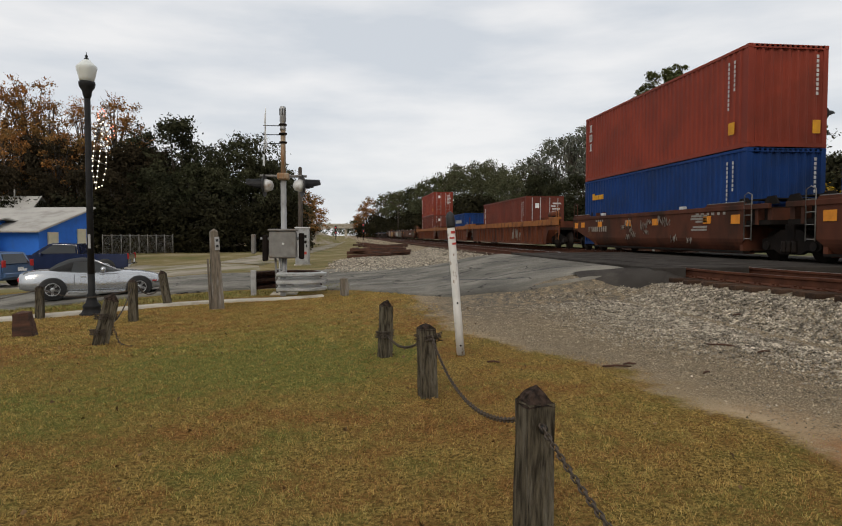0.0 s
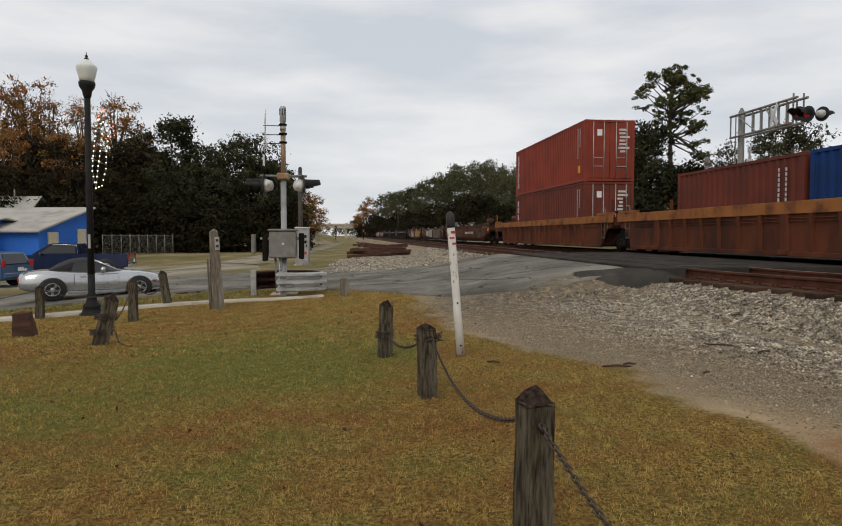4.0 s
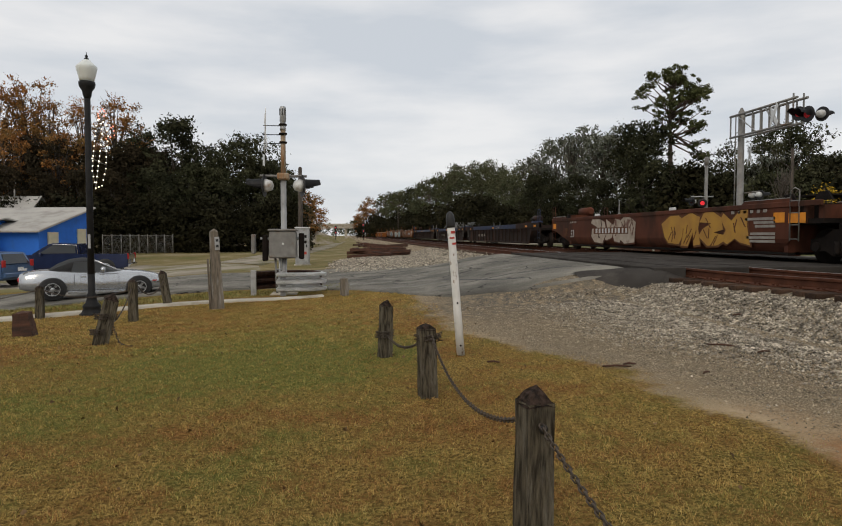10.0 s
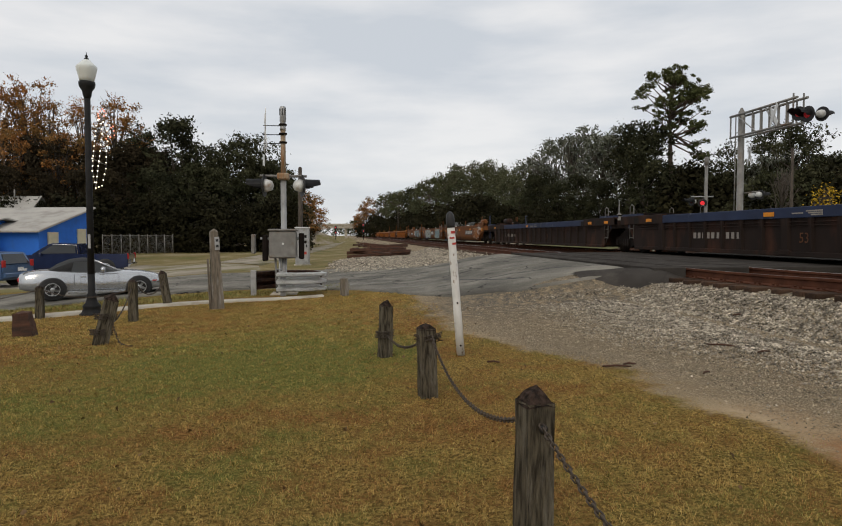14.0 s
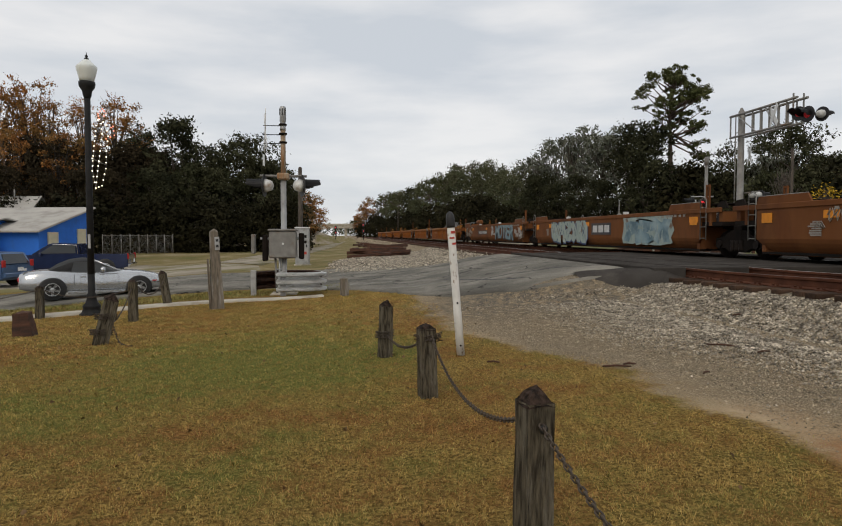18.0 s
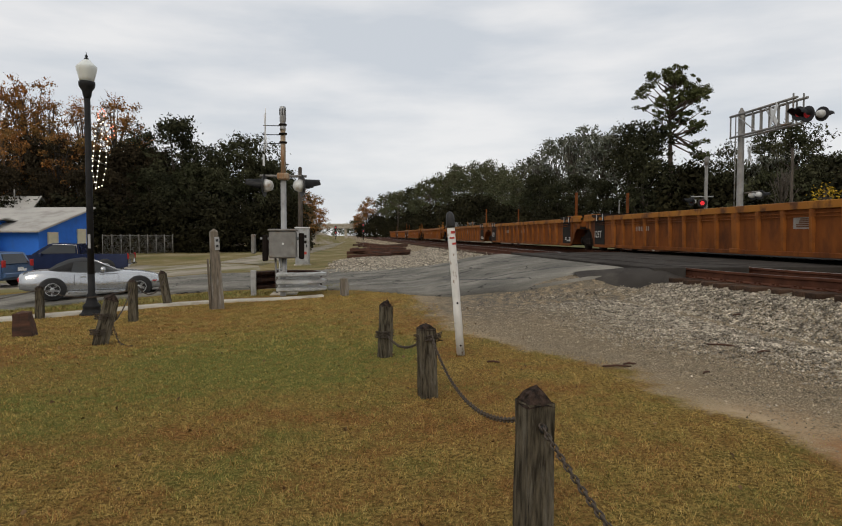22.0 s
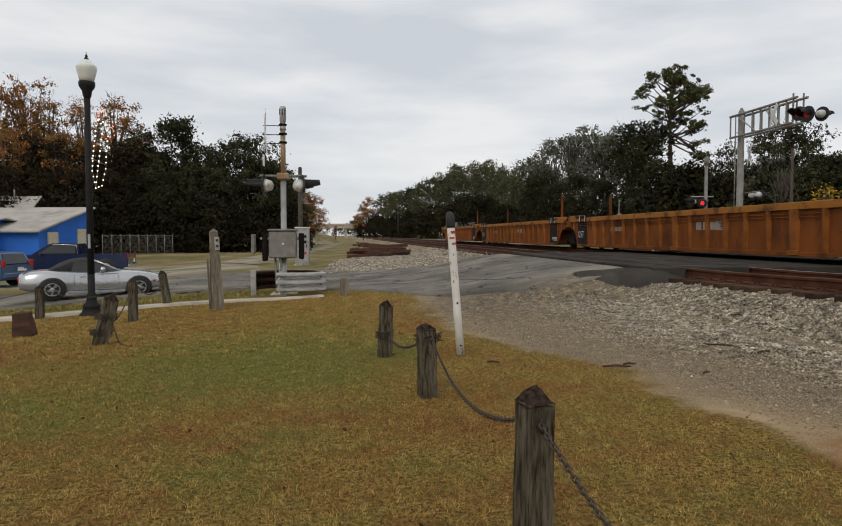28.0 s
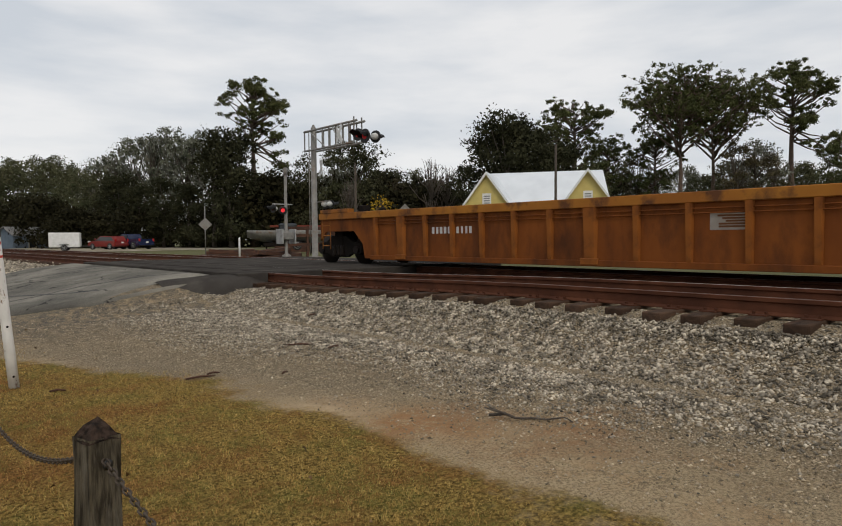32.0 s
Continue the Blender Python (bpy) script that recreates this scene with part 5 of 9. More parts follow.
blotch(car, -0.6, 2.2, 0.42, 1.46, M_PALE, 71, "pale green painted-over patch")
blotch(car, 2.35, 5.3, 0.5, 1.34, M_BEIGE, 72, "beige painted-over patch")
scrawl(car, XS - 0.003, 2.6, 5.0, 0.6, 1.2, 8, M_DECAL, 73)
letters("53", car, XS, 7.6, 0.9, 0.55, M_DECAL)
marks(car, XS, -1.9, 0.0, 1.37, 1.45, 1, 10, M_DECAL, 25)
part("reflector", B((XS - 0.008, XS, 0.2, 0.9, 1.12, 1.24)), M_ORLABEL, car)
car, a, b = well_car("brown", 143.0, 163.9, False, True, load="empty, sprayed with gold letters", seed=3)
rail_truck(161.7)
graffiti(car, XS, -7.4, -2.75, 0.34, 1.42, 4, M_GOLD, M_STRIPE, 26, "large gold sprayed letters")
graffiti(car, XS, -0.6, 3.75, 0.36, 1.42, 3, M_BEIGE, M_BROWN, 27, "white sprayed splash")
part("number_plate_panel", B((XS - 0.012, XS, 0.1, 3.6, 0.75, 1.02)), M_STRIPE, car)
marks(car, XS - 0.014, 0.2, 3.5, 0.79, 0.98, 1, 10, M_DECAL, 28, label="white reporting marks as bars")
letters("53", car, XS, 6.3, 0.75, 0.5, M_DECAL)
part("reflector", B((XS - 0.008, XS, a + 0.5, a + 1.1, 1.0, 1.25)), M_ORLABEL, car)
marks(car, XS, a + 1.6, a + 3.0, 0.5, 1.2, 7, 1, M_FADED, 29)

# dark set with a navy chord
for i, (p, q, fc, rc) in enumerate(((163.9, 187.4, True, False), (187.4, 207.3, False, False), (207.3, 231.9, False, True))):
    car, a, b = well_car("dark", p, q, fc, rc, load="empty", seed=i)
    rail_truck(q if not rc else q - 2.2)
    if fc:
        rail_truck(p + 2.2)
    xs = -SIDE - 0.075
    for yy in (a + 0.6, a + 2.4, 0.4, b - 2.6):
        part("reflector", B((xs - 0.018, xs, yy, yy + 0.4, 1.18, 1.29)), M_ORLABEL, car)
    for yy in (a + 1.5, a + 3.3, b - 1.6):
        part("chord_patch", B((xs - 0.014, xs, yy, yy + 0.4, 1.13, 1.33)), M_BLACKPL, car)
    marks(car, xs, -1.3, 0.0, 1.17, 1.31, 3, 2, M_FADED, 31 + i)
    marks(car, XS, b - 7.7, b - 5.2, 0.6, 0.78, 1, 10, M_FADED, 34 + i, label="worn white reporting marks as bars")
    letters("53", car, XS, a + 9.0, 0.62, 0.36, M_STRIPE)

# orange-brown smooth set
T_G = ((231.9, 253.4, True, False), (253.4, 273.5, False, False), (273.5, 295.1, False, True))
cars = []
for i, (p, q, fc, rc) in enumerate(T_G):
    car, a, b = well_car("smooth", p, q, fc, rc, posts=() if fc else ((-(q - p) / 2 + 1.2, 2.25),), load="empty, sprayed with graffiti", seed=40 + i)
    rail_truck(q if not rc else q - 2.2)
    if fc:
        rail_truck(p + 2.2)
    cars.append((car, a, b))
    for yy in (a + 1.2, a + 5.0, 0.5, b - 4.0):
        part("reflector", B((XS - 0.004, XS, yy, yy + 0.5, 1.1, 1.28)), M_ORLABEL, car)
for k in (1, 2):
    car, a, b = cars[k]
    part("plate", B((-1.245, -1.225, a + 0.28, a + 1.0, 1.02, 1.42)), M_INK, car, "black plate with white writing")
    letters("125T", car, -1.247, a + 0.62, 1.28, 0.2, M_DECAL)
car, a, b = cars[0]
part("number_panel", B((XS - 0.008, XS, -5.5, -2.2, 0.74, 1.12)), M_INK, car)
marks(car, XS - 0.01, -5.35, -2.35, 0.81, 1.05, 1, 10, M_DECAL, 41, label="white reporting marks as bars")
graffiti(car, XS, a + 1.5, a + 4.0, 0.45, 1.3, 4, M_OCHRE_CH, M_BEIGE, 42, "tan sprayed letters")
scrawl(car, XS, a + 0.8, a + 2.0, 0.8, 1.4, 6, M_DECAL, 43)
scrawl(car, XS, 2.0, 7.5, 0.85, 1.3, 14, M_FADED, 44)
car, a, b = cars[1]
blotch(car, -7.0, -3.1, 0.34, 1.44, M_PALE, 74, "pale green painted-over patch")
graffiti(car, XS, -6.8, -3.3, 0.35, 1.3, 3, M_LILAC, M_PALE, 46, "pale sprayed letters")
part("logo_panel", B((XS - 0.008, XS, -1.9, 0.2, 0.72, 1.22)), M_INK, car)
for k in range(3):
    part("logo_block", B((XS - 0.014, XS - 0.008, -1.75 + k * 0.64, -1.25 + k * 0.64, 0.82, 1.12)), M_DECAL, car, "white block of a painted-over logo")
graffiti(car, XS, 0.7, 5.7, 0.32, 1.42, 5, M_PALE, M_NAVYSP, 47, "large pale green letters with navy outlines")
letters("53", car, XS, b - 2.6, 0.85, 0.5, M_STRIPE)
car, a, b = cars[2]
sprayed_word(car, XS, -7.3, -2.2, 0.42, 1.42, "MOTER", M_LILAC, M_INK, 48, "large pale blue sprayed letter with a black shadow")
scrawl(car, XS, -9.3, -7.6, 0.5, 1.3, 9, M_DECAL, 148, "white sprayed splashes")
scrawl(car, XS, -1.9, -1.0, 0.6, 1.35, 6, M_DECAL, 149, "white sprayed splashes")
part("number_panel", B((XS - 0.008, XS, 0.6, 3.8, 0.76, 1.06)), M_INK, car)
marks(car, XS - 0.01, 0.75, 3.65, 0.82, 1.0, 1, 10, M_DECAL, 49, label="white reporting marks as bars")
scrawl(car, XS, b - 3.2, b - 0.8, 0.6, 1.3, 10, M_FADED, 50)

# orange ribbed sets and the short single car between them
ORG = ((295.1, 318.9, True, False), (318.9, 338.7, False, False), (338.7, 360.1, False, True), (360.1, 382.0, True, True),
       (382.0, 403.2, True, False), (403.2, 424.3, False, False), (424.3, 445.4, False, True))
for i, (p, q, fc, rc) in enumerate(ORG):
    car, a, b = well_car("orange", p, q, fc, rc, posts=() if fc else ((-(q - p) / 2 + 1.15, 2.75),), load="empty", seed=60 + i)
    if rc:
        rail_truck(q - 2.2 if q < 440 else q - 1.5)
    else:
        rail_truck(q)
    if fc:
        rail_truck(p + 2.2)
    xs = -SIDE
    if fc:
        letters("53", car, xs, a + 2.15, 0.9, 0.5, M_STRIPE)
    if not fc:
        letters("53", car, xs, a + 2.5, 0.85, 0.5, M_STRIPE)
        marks(car, xs - 0.02, a + 1.2, a + 2.0, 0.4, 0.62, 3, 3, M_DECAL, 61 + i)
    if not rc:
        letters("125T", car, xs - 0.02, b - 1.6, 0.72, 0.42, M_DECAL, 0.9)
    ny = -0.2 if i % 2 else -2.95
    part("notice_panel", B((xs - 0.006, xs + 0.002, ny, ny + 0.62, 0.85, 1.15)), M_FADED, car, "pale notice panel")
    marks(car, xs - 0.007, ny + 0.05, ny + 0.57, 0.89, 1.12, 5, 1, M_STRIPE, 62 + i, 1.0)
    marks(car, xs, b - 6.3, b - 4.9, 0.86, 1.02, 1, 10, M_DECAL if i == 6 else M_FADED, 63 + i, label="white reporting marks as bars")
    if i in (4, 5):
        for k in range(3):
            part("logo_block", B((xs - 0.012, xs - 0.004, -2.35 + k * 0.4, -2.05 + k * 0.4, 0.86, 1.1)), M_FADED, car, "white block of a logo")



# ---------- trees ----------
def leaf_arrays(rng, centers, radii, n, size, shell=0.55, droop=0.0, clump=0.5, per=26):
    """Small leaves gathered in clumps, which sit on the uneven lobes of a crown."""
    centers, radii = np.array(centers, float), np.array(radii, float)
    wgt = radii.prod(1) ** (2 / 3)
    m = max(8, n // per)
    pick = rng.choice(len(centers), m, p=wgt / wgt.sum())
    d = rng.normal(size=(m, 3))
    d[:, 2] += 0.25
    d /= np.linalg.norm(d, axis=1)[:, None]
    r = shell + (1.12 - shell) * rng.random(m) ** 0.6
    cp = centers[pick] + d * radii[pick] * r[:, None]
    cs = clump * rng.uniform(0.5, 1.25, m)
    own = rng.integers(0, m, n)
    g = rng.normal(size=(n, 3)) * np.array([0.55, 0.55, 0.4])
    p = cp[own] + g * cs[own][:, None]
    p[:, 2] -= droop * rng.random(n) ** 2
    out = d[own] + 0.8 * g + 0.35 * rng.normal(size=(n, 3))
    u = rng.normal(size=(n, 3))
    u /= np.linalg.norm(u, axis=1)[:, None]
    v = np.cross(u, out)
    v /= np.linalg.norm(v, axis=1)[:, None] + 1e-6
    s = size * rng.uniform(0.55, 1.4, n)[:, None]
    V = np.stack([p - u * s, p - v * s * 0.5 + u * s * 0.1, p + u * s, p + v * s * 0.55 - u * s * 0.1], 1)
    return V.reshape(-1, 3)


def hanging_moss(rng, centers, radii, n):
    """Thin grey tufts that hang from the lobes."""
    centers, radii = np.array(centers, float), np.array(radii, float)
    pick = rng.integers(0, len(centers), n)
    d = rng.normal(size=(n, 3))
    d /= np.linalg.norm(d, axis=1)[:, None]
    d[:, 2] = -np.abs(d[:, 2]) * 0.6
    p = centers[pick] + d * radii[pick]
    a = rng.uniform(0, 6.28, n)
    w = rng.uniform(0.03, 0.09, n)[:, None]
    h = rng.uniform(0.25, 1.0, n)
    e = np.stack([np.cos(a), np.sin(a), 0 * a], 1) * w
    low = p - np.stack([rng.normal(0, 0.08, n), rng.normal(0, 0.08, n), h], 1)
    return np.stack([p - e, p + e, low + e * 0.3, low - e * 0.3], 1).reshape(-1, 3)


def quads(n):
    return np.arange(n * 4).reshape(n, 4)


def make_tree(name, kind, height, spread, seed, leaves, size, mat, bark, label, base=0.3):
    """A tree as trunk and crown; returns it at the origin, to be copied."""
    rng = np.random.default_rng(seed)
    rr = random.Random(seed)
    t = thing(name, Matrix.Translation((0, 0, -50)), label, "tree", "trees")
    bm = bmesh.new()
    lean = Vector((rr.uniform(-0.04, 0.04), rr.uniform(-0.04, 0.04), 1)) * height
    r0 = 0.018 * height + 0.06
    trunk_top = 0.93 if kind in ("pine", "bare") else 0.7
    pts = [lean * f + Vector((rr.uniform(-1, 1), rr.uniform(-1, 1), 0)) * 0.012 * height * (f > 0) for f in np.linspace(0, trunk_top, 6)]
    tube(bm, pts, [r0 * (1.25 if i == 0 else 1 - 0.85 * i / 5) for i in range(6)], 8)
    cs, rs = [], []
    if kind == "pine":
        # a rounded open crown of separate tufts, with a few limbs that droop to one side below it
        mid_z, half_z = (base + 1) / 2, (1 - base) / 2 - 0.02
        for i in range(62):
            if i < 9:
                ang, reach = rr.uniform(-0.7, 0.7), spread * rr.uniform(0.45, 1.12)
                f = base - rr.uniform(-0.06, 0.13)
                st = lean * (base - 0.02 + 0.03 * (i % 3))
            else:
                d = Vector((rr.gauss(0, 1), rr.gauss(0, 1), rr.gauss(0.15, 1))).normalized() * rr.uniform(0.3, 1) ** 0.5
                ang, reach = math.atan2(d.y, d.x), math.hypot(d.x, d.y) * spread * 0.86
                f = mid_z + d.z * half_z
                st = lean * max(base - 0.03, f - 0.03 - 0.4 * reach / height)
            en = Vector((math.cos(ang) * reach, math.sin(ang) * reach, 0)) + lean * f
            mid = st.lerp(en, 0.55) + Vector((rr.uniform(-1, 1), rr.uniform(-1, 1), rr.uniform(-1.2, 0.2))) * 0.015 * height
            tube(bm, [st, mid, en], [r0 * 0.26, r0 * 0.17, 0.03], 5)
            for k in range(4):
                cs.append(en + Vector((rr.uniform(-1, 1), rr.uniform(-1, 1), rr.uniform(-0.3, 0.5))) * spread * 0.16)
                sz = spread * rr.uniform(0.07, 0.15)
                rs.append((sz, sz, sz * 0.7))
    elif kind == "umbrella":
        n = 34
        for i in range(n):
            g = i / (n - 1)
            ang = i * 2.4 + rr.uniform(-0.5, 0.5)
            f = base + (0.86 - base) * g
            reach = spread * (1 - g ** 1.7) ** 0.5 * rr.uniform(0.72, 1.06)
            up = height * (0.74 + 0.25 * g ** 0.8 + rr.uniform(-0.04, 0.02)) - height * f
            st = lean * f
            en = st + Vector((math.cos(ang) * reach, math.sin(ang) * reach, up))
            mid = st.lerp(en, 0.5) + Vector((rr.uniform(-1, 1), rr.uniform(-1, 1), rr.uniform(-0.6, 0.5))) * 0.025 * height
            tube(bm, [st, mid, en], [r0 * 0.34, r0 * 0.22, 0.035], 5)
            for k in range(8 if reach > 0.5 * spread else 5):
                fr = rr.uniform(0.38, 1.02)
                q = (st.lerp(mid, fr * 2) if fr < 0.5 else mid.lerp(en, fr * 2 - 1))
                e2 = q + Vector((rr.uniform(-1, 1), rr.uniform(-1, 1), rr.uniform(-0.15, 0.75))) * spread * 0.25
                tube(bm, [q, e2], [0.04, 0.018], 4)
                cs.append(e2)
                sz = spread * rr.uniform(0.09, 0.18)
                rs.append((sz, sz, sz * 0.62))
    else:
        n = 34 if kind != "thin" else 30
        for i in range(n):
            f = base + (1 - base) * rr.random() ** 0.8
            ang = rr.uniform(0, 2 * math.pi)
            prof = (1 - ((f - base) / (1 - base)) ** 2.2) ** 0.5 * (0.75 + 0.25 * rr.random())
            reach = spread * prof * rr.uniform(0.35, 1.0)
            en = Vector((math.cos(ang) * reach + lean.x * f, math.sin(ang) * reach + lean.y * f, height * f))
            st = lean * min(0.65, f * rr.uniform(0.5, 0.8))
            mid = st.lerp(en, 0.55) + Vector((0, 0, -0.03 * height))
            if i % 2 == 0 or kind in ("thin", "bare", "moss"):
                tube(bm, [st, mid, en], [r0 * 0.38, r0 * 0.2, 0.025], 5)
                if kind in ("thin", "bare"):
                    for k in range(4):
                        q = mid.lerp(en, rr.random())
                        tube(bm, [q, q + Vector((rr.uniform(-1, 1), rr.uniform(-1, 1), rr.uniform(0.3, 1.4))) * spread * 0.24], [0.03, 0.008], 4)
            s = spread * rr.uniform(0.18, 0.36) * (0.7 if kind == "thin" else 0.72 if kind == "moss" else 1)
            cs.append(en)
            rs.append((s, s, s * rr.uniform(0.6, 0.85)))
    part("trunk", bm, bark, t)
    if leaves:
        tall = kind in ("pine", "umbrella")
        V = leaf_arrays(rng, cs, rs, leaves, size, 0.3 if kind == "thin" or tall else 0.5, 0.5 if kind == "moss" else 0.0, 0.27 if tall else 0.5 if kind == "thin" else 0.75, 16 if kind == "thin" else 30)
        raw("crown", V, quads(leaves), mat, t)
        if kind == "moss":
            tagged(raw("hanging_moss", hanging_moss(rng, cs, rs, 520), quads(520), M_MOSSGREY, t), "pale grey hanging moss", kind="stuff")
    return t


TREES = dict(
    oak1=make_tree("oak_tree", "oak", 13, 5.2, 1, 8500, 0.165, M_OAK, M_BARK, "broad dark green oak at the wood's edge", 0.22),
    oak2=make_tree("oak_tree", "oak", 12, 5.6, 2, 8500, 0.165, M_OAK, M_BARK, "broad dark green oak at the wood's edge", 0.18),
    foak1=make_tree("oak_tree", "oak", 13, 5.2, 21, 6500, 0.17, M_OAKFAR, M_BARK, "oak in the wood beyond the line, leaves paled for haze", 0.2),
    foak2=make_tree("oak_tree", "oak", 12, 5.6, 22, 6500, 0.17, M_OAKFAR, M_BARK, "oak in the wood beyond the line, leaves paled for haze", 0.16),
    dkb1=make_tree("thicket_tree", "oak", 13, 4.6, 24, 7500, 0.17, M_DKBROWN, M_BARK, "dense brownish tree, the wood's shade put into its leaf colour", 0.06),
    aut3=make_tree("autumn_tree", "oak", 14, 5.0, 25, 6500, 0.16, M_AUTUMN, M_BARK, "dense rust-brown autumn tree", 0.1),
    dark1=make_tree("evergreen_tree", "oak", 13, 4.4, 3, 9500, 0.165, M_DARKLEAF, M_BARK, "dense very dark evergreen tree", 0.08),
    dark2=make_tree("evergreen_tree", "oak", 12, 5.0, 4, 9500, 0.165, M_DARKLEAF, M_BARK, "dense very dark evergreen tree", 0.05),
    aut1=make_tree("autumn_tree", "thin", 17, 5.0, 5, 3600, 0.12, M_AUTUMN, M_BARK, "thin autumn tree with rust-brown leaves", 0.25),
    aut2=make_tree("autumn_tree", "thin", 16, 4.6, 6, 3200, 0.12, M_AUTUMN, M_BARK, "thin autumn tree with rust-brown leaves", 0.3),
    brn1=make_tree("thin_tree", "thin", 15, 4.6, 7, 4200, 0.15, M_BROWNLEAF, M_BARK, "half-bare tree with dull brown leaves", 0.25),
    moss1=make_tree("moss_hung_oak", "moss", 15, 6.2, 8, 4200, 0.17, M_MOSS, M_BARK, "grey-green oak hung with moss", 0.25),
    moss2=make_tree("moss_hung_oak", "moss", 14, 6.0, 9, 4200, 0.17, M_MOSS, M_BARK, "grey-green oak hung with moss", 0.22),
    pine1=make_tree("pine_tree", "pine", 21, 4.7, 10, 19000, 0.125, M_PINE, M_PINEBARK, "tall pine with an open rounded crown", 0.58),
    pine2=make_tree("pine_tree", "umbrella", 20, 7.4, 11, 28000, 0.125, M_PINE, M_PINEBARK, "tall spreading pine with layered crown", 0.5),
    pine3=make_tree("pine_tree", "pine", 17, 4.4, 12, 16000, 0.12, M_PINE, M_PINEBARK, "pine with an open rounded crown", 0.45),
    bare1=make_tree("bare_tree", "bare", 10, 3.4, 13, 0, 0.1, M_BROWNLEAF, M_BARK, "leafless thin grey tree beyond the crossing", 0.3),
    bush1=make_tree("shrub", "oak", 4.2, 3.4, 14, 4200, 0.15, M_SHADEBUSH, M_BARK, "undergrowth at the wood's edge, shade put into its leaf colour", 0.02),
    bush2=make_tree("shrub", "oak", 3.4, 3.6, 15, 4200, 0.15, M_SHADEBUSH, M_BARK, "undergrowth at the wood's edge, shade put into its leaf colour", 0.02),
    yel1=make_tree("shrub", "thin", 3.0, 1.1, 31, 420, 0.07, leaf_mat("yellow_leaves", (0.45, 0.3, 0.03), (0.32, 0.2, 0.02)), M_BARK, "small bare shrub with yellow leaves", 0.3),
)
USED = set()


def plant(key, az, dist, height=None, turn=None):
    """Sets a tree in a direction (degrees right of the line) at a distance from the lawn's edge."""
    a = radians(az)
    x, y = dist * math.sin(a), dist * math.cos(a)
    src = TREES[key]
    h0 = max(v.co.z for v in src.children[0].data.vertices)
    ref = {"yel1": 3.0, "dkb1": 13, "aut3": 14, "foak1": 13, "foak2": 12, "oak1": 13, "oak2": 12, "dark1": 13, "dark2": 12, "aut1": 17, "aut2": 16, "brn1": 15, "moss1": 15, "moss2": 14, "pine1": 21, "pine2": 20, "pine3": 17, "bare1": 10, "bush1": 4.2, "bush2": 3.4}[key]
    s = (height or ref) / ref * (0.9 if az < 14 else 0.87 if az < 40 else 0.8 if az < 60 else 0.76) if az > 0 and height else (height or ref) / ref
    rz = turn if turn is not None else (az * 37.7 + dist * 13.1) % 360
    m = pose(x, y, float(ground_z(x, y)) - 0.05, 0, 0, rz)
    if key in USED:
        ob = copy_thing(src, m)
    else:
        USED.add(key)
        ob = src
        ob.matrix_basis = m
    ob.scale = (s, s, s)
    return ob


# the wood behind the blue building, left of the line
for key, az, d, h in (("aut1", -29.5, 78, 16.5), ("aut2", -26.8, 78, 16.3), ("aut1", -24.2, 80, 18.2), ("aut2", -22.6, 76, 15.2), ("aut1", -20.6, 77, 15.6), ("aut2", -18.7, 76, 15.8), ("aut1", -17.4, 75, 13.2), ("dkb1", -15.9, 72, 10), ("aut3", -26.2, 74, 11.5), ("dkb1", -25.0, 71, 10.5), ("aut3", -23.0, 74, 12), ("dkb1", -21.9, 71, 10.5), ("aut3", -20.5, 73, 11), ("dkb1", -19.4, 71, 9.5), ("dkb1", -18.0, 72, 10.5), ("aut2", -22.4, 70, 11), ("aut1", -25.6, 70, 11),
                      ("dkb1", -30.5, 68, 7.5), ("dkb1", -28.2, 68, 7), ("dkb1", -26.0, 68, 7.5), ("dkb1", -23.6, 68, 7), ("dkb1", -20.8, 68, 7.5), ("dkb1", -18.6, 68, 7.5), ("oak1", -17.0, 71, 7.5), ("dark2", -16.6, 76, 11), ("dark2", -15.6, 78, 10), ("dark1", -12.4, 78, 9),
                      ("oak1", -16.2, 74, 12.0), ("oak2", -12.5, 74, 10.8), ("dark1", -14.0, 72, 13.2), ("dark2", -15.2, 69, 7.5), ("oak2", -12.6, 71, 8.6), ("oak1", -11.2, 73, 10.0), ("oak1", -9.6, 74, 11.6), ("oak2", -7.9, 76, 12.0), ("dark2", -6.9, 76, 9.6), ("oak2", -5.9, 86, 10.5),
                      ("dark1", -5.0, 97, 9.5), ("dark2", -4.4, 110, 9), ("aut3", -3.6, 130, 11.0), ("brn1", -3.1, 142, 10.5), ("aut3", -2.9, 168, 9.5), ("aut3", -2.3, 175, 12), ("oak1", -13.5, 88, 10), ("oak2", -10.6, 90, 11), ("aut2", -19.5, 92, 13), ("aut2", -24, 92, 14), ("aut2", -28.8, 88, 15), ("dark1", -16, 88, 9)):
    plant(key, az, d, h)
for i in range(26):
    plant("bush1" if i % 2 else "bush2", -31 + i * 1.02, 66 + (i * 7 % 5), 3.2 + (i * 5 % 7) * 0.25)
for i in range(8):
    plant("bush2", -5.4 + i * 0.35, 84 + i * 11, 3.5)
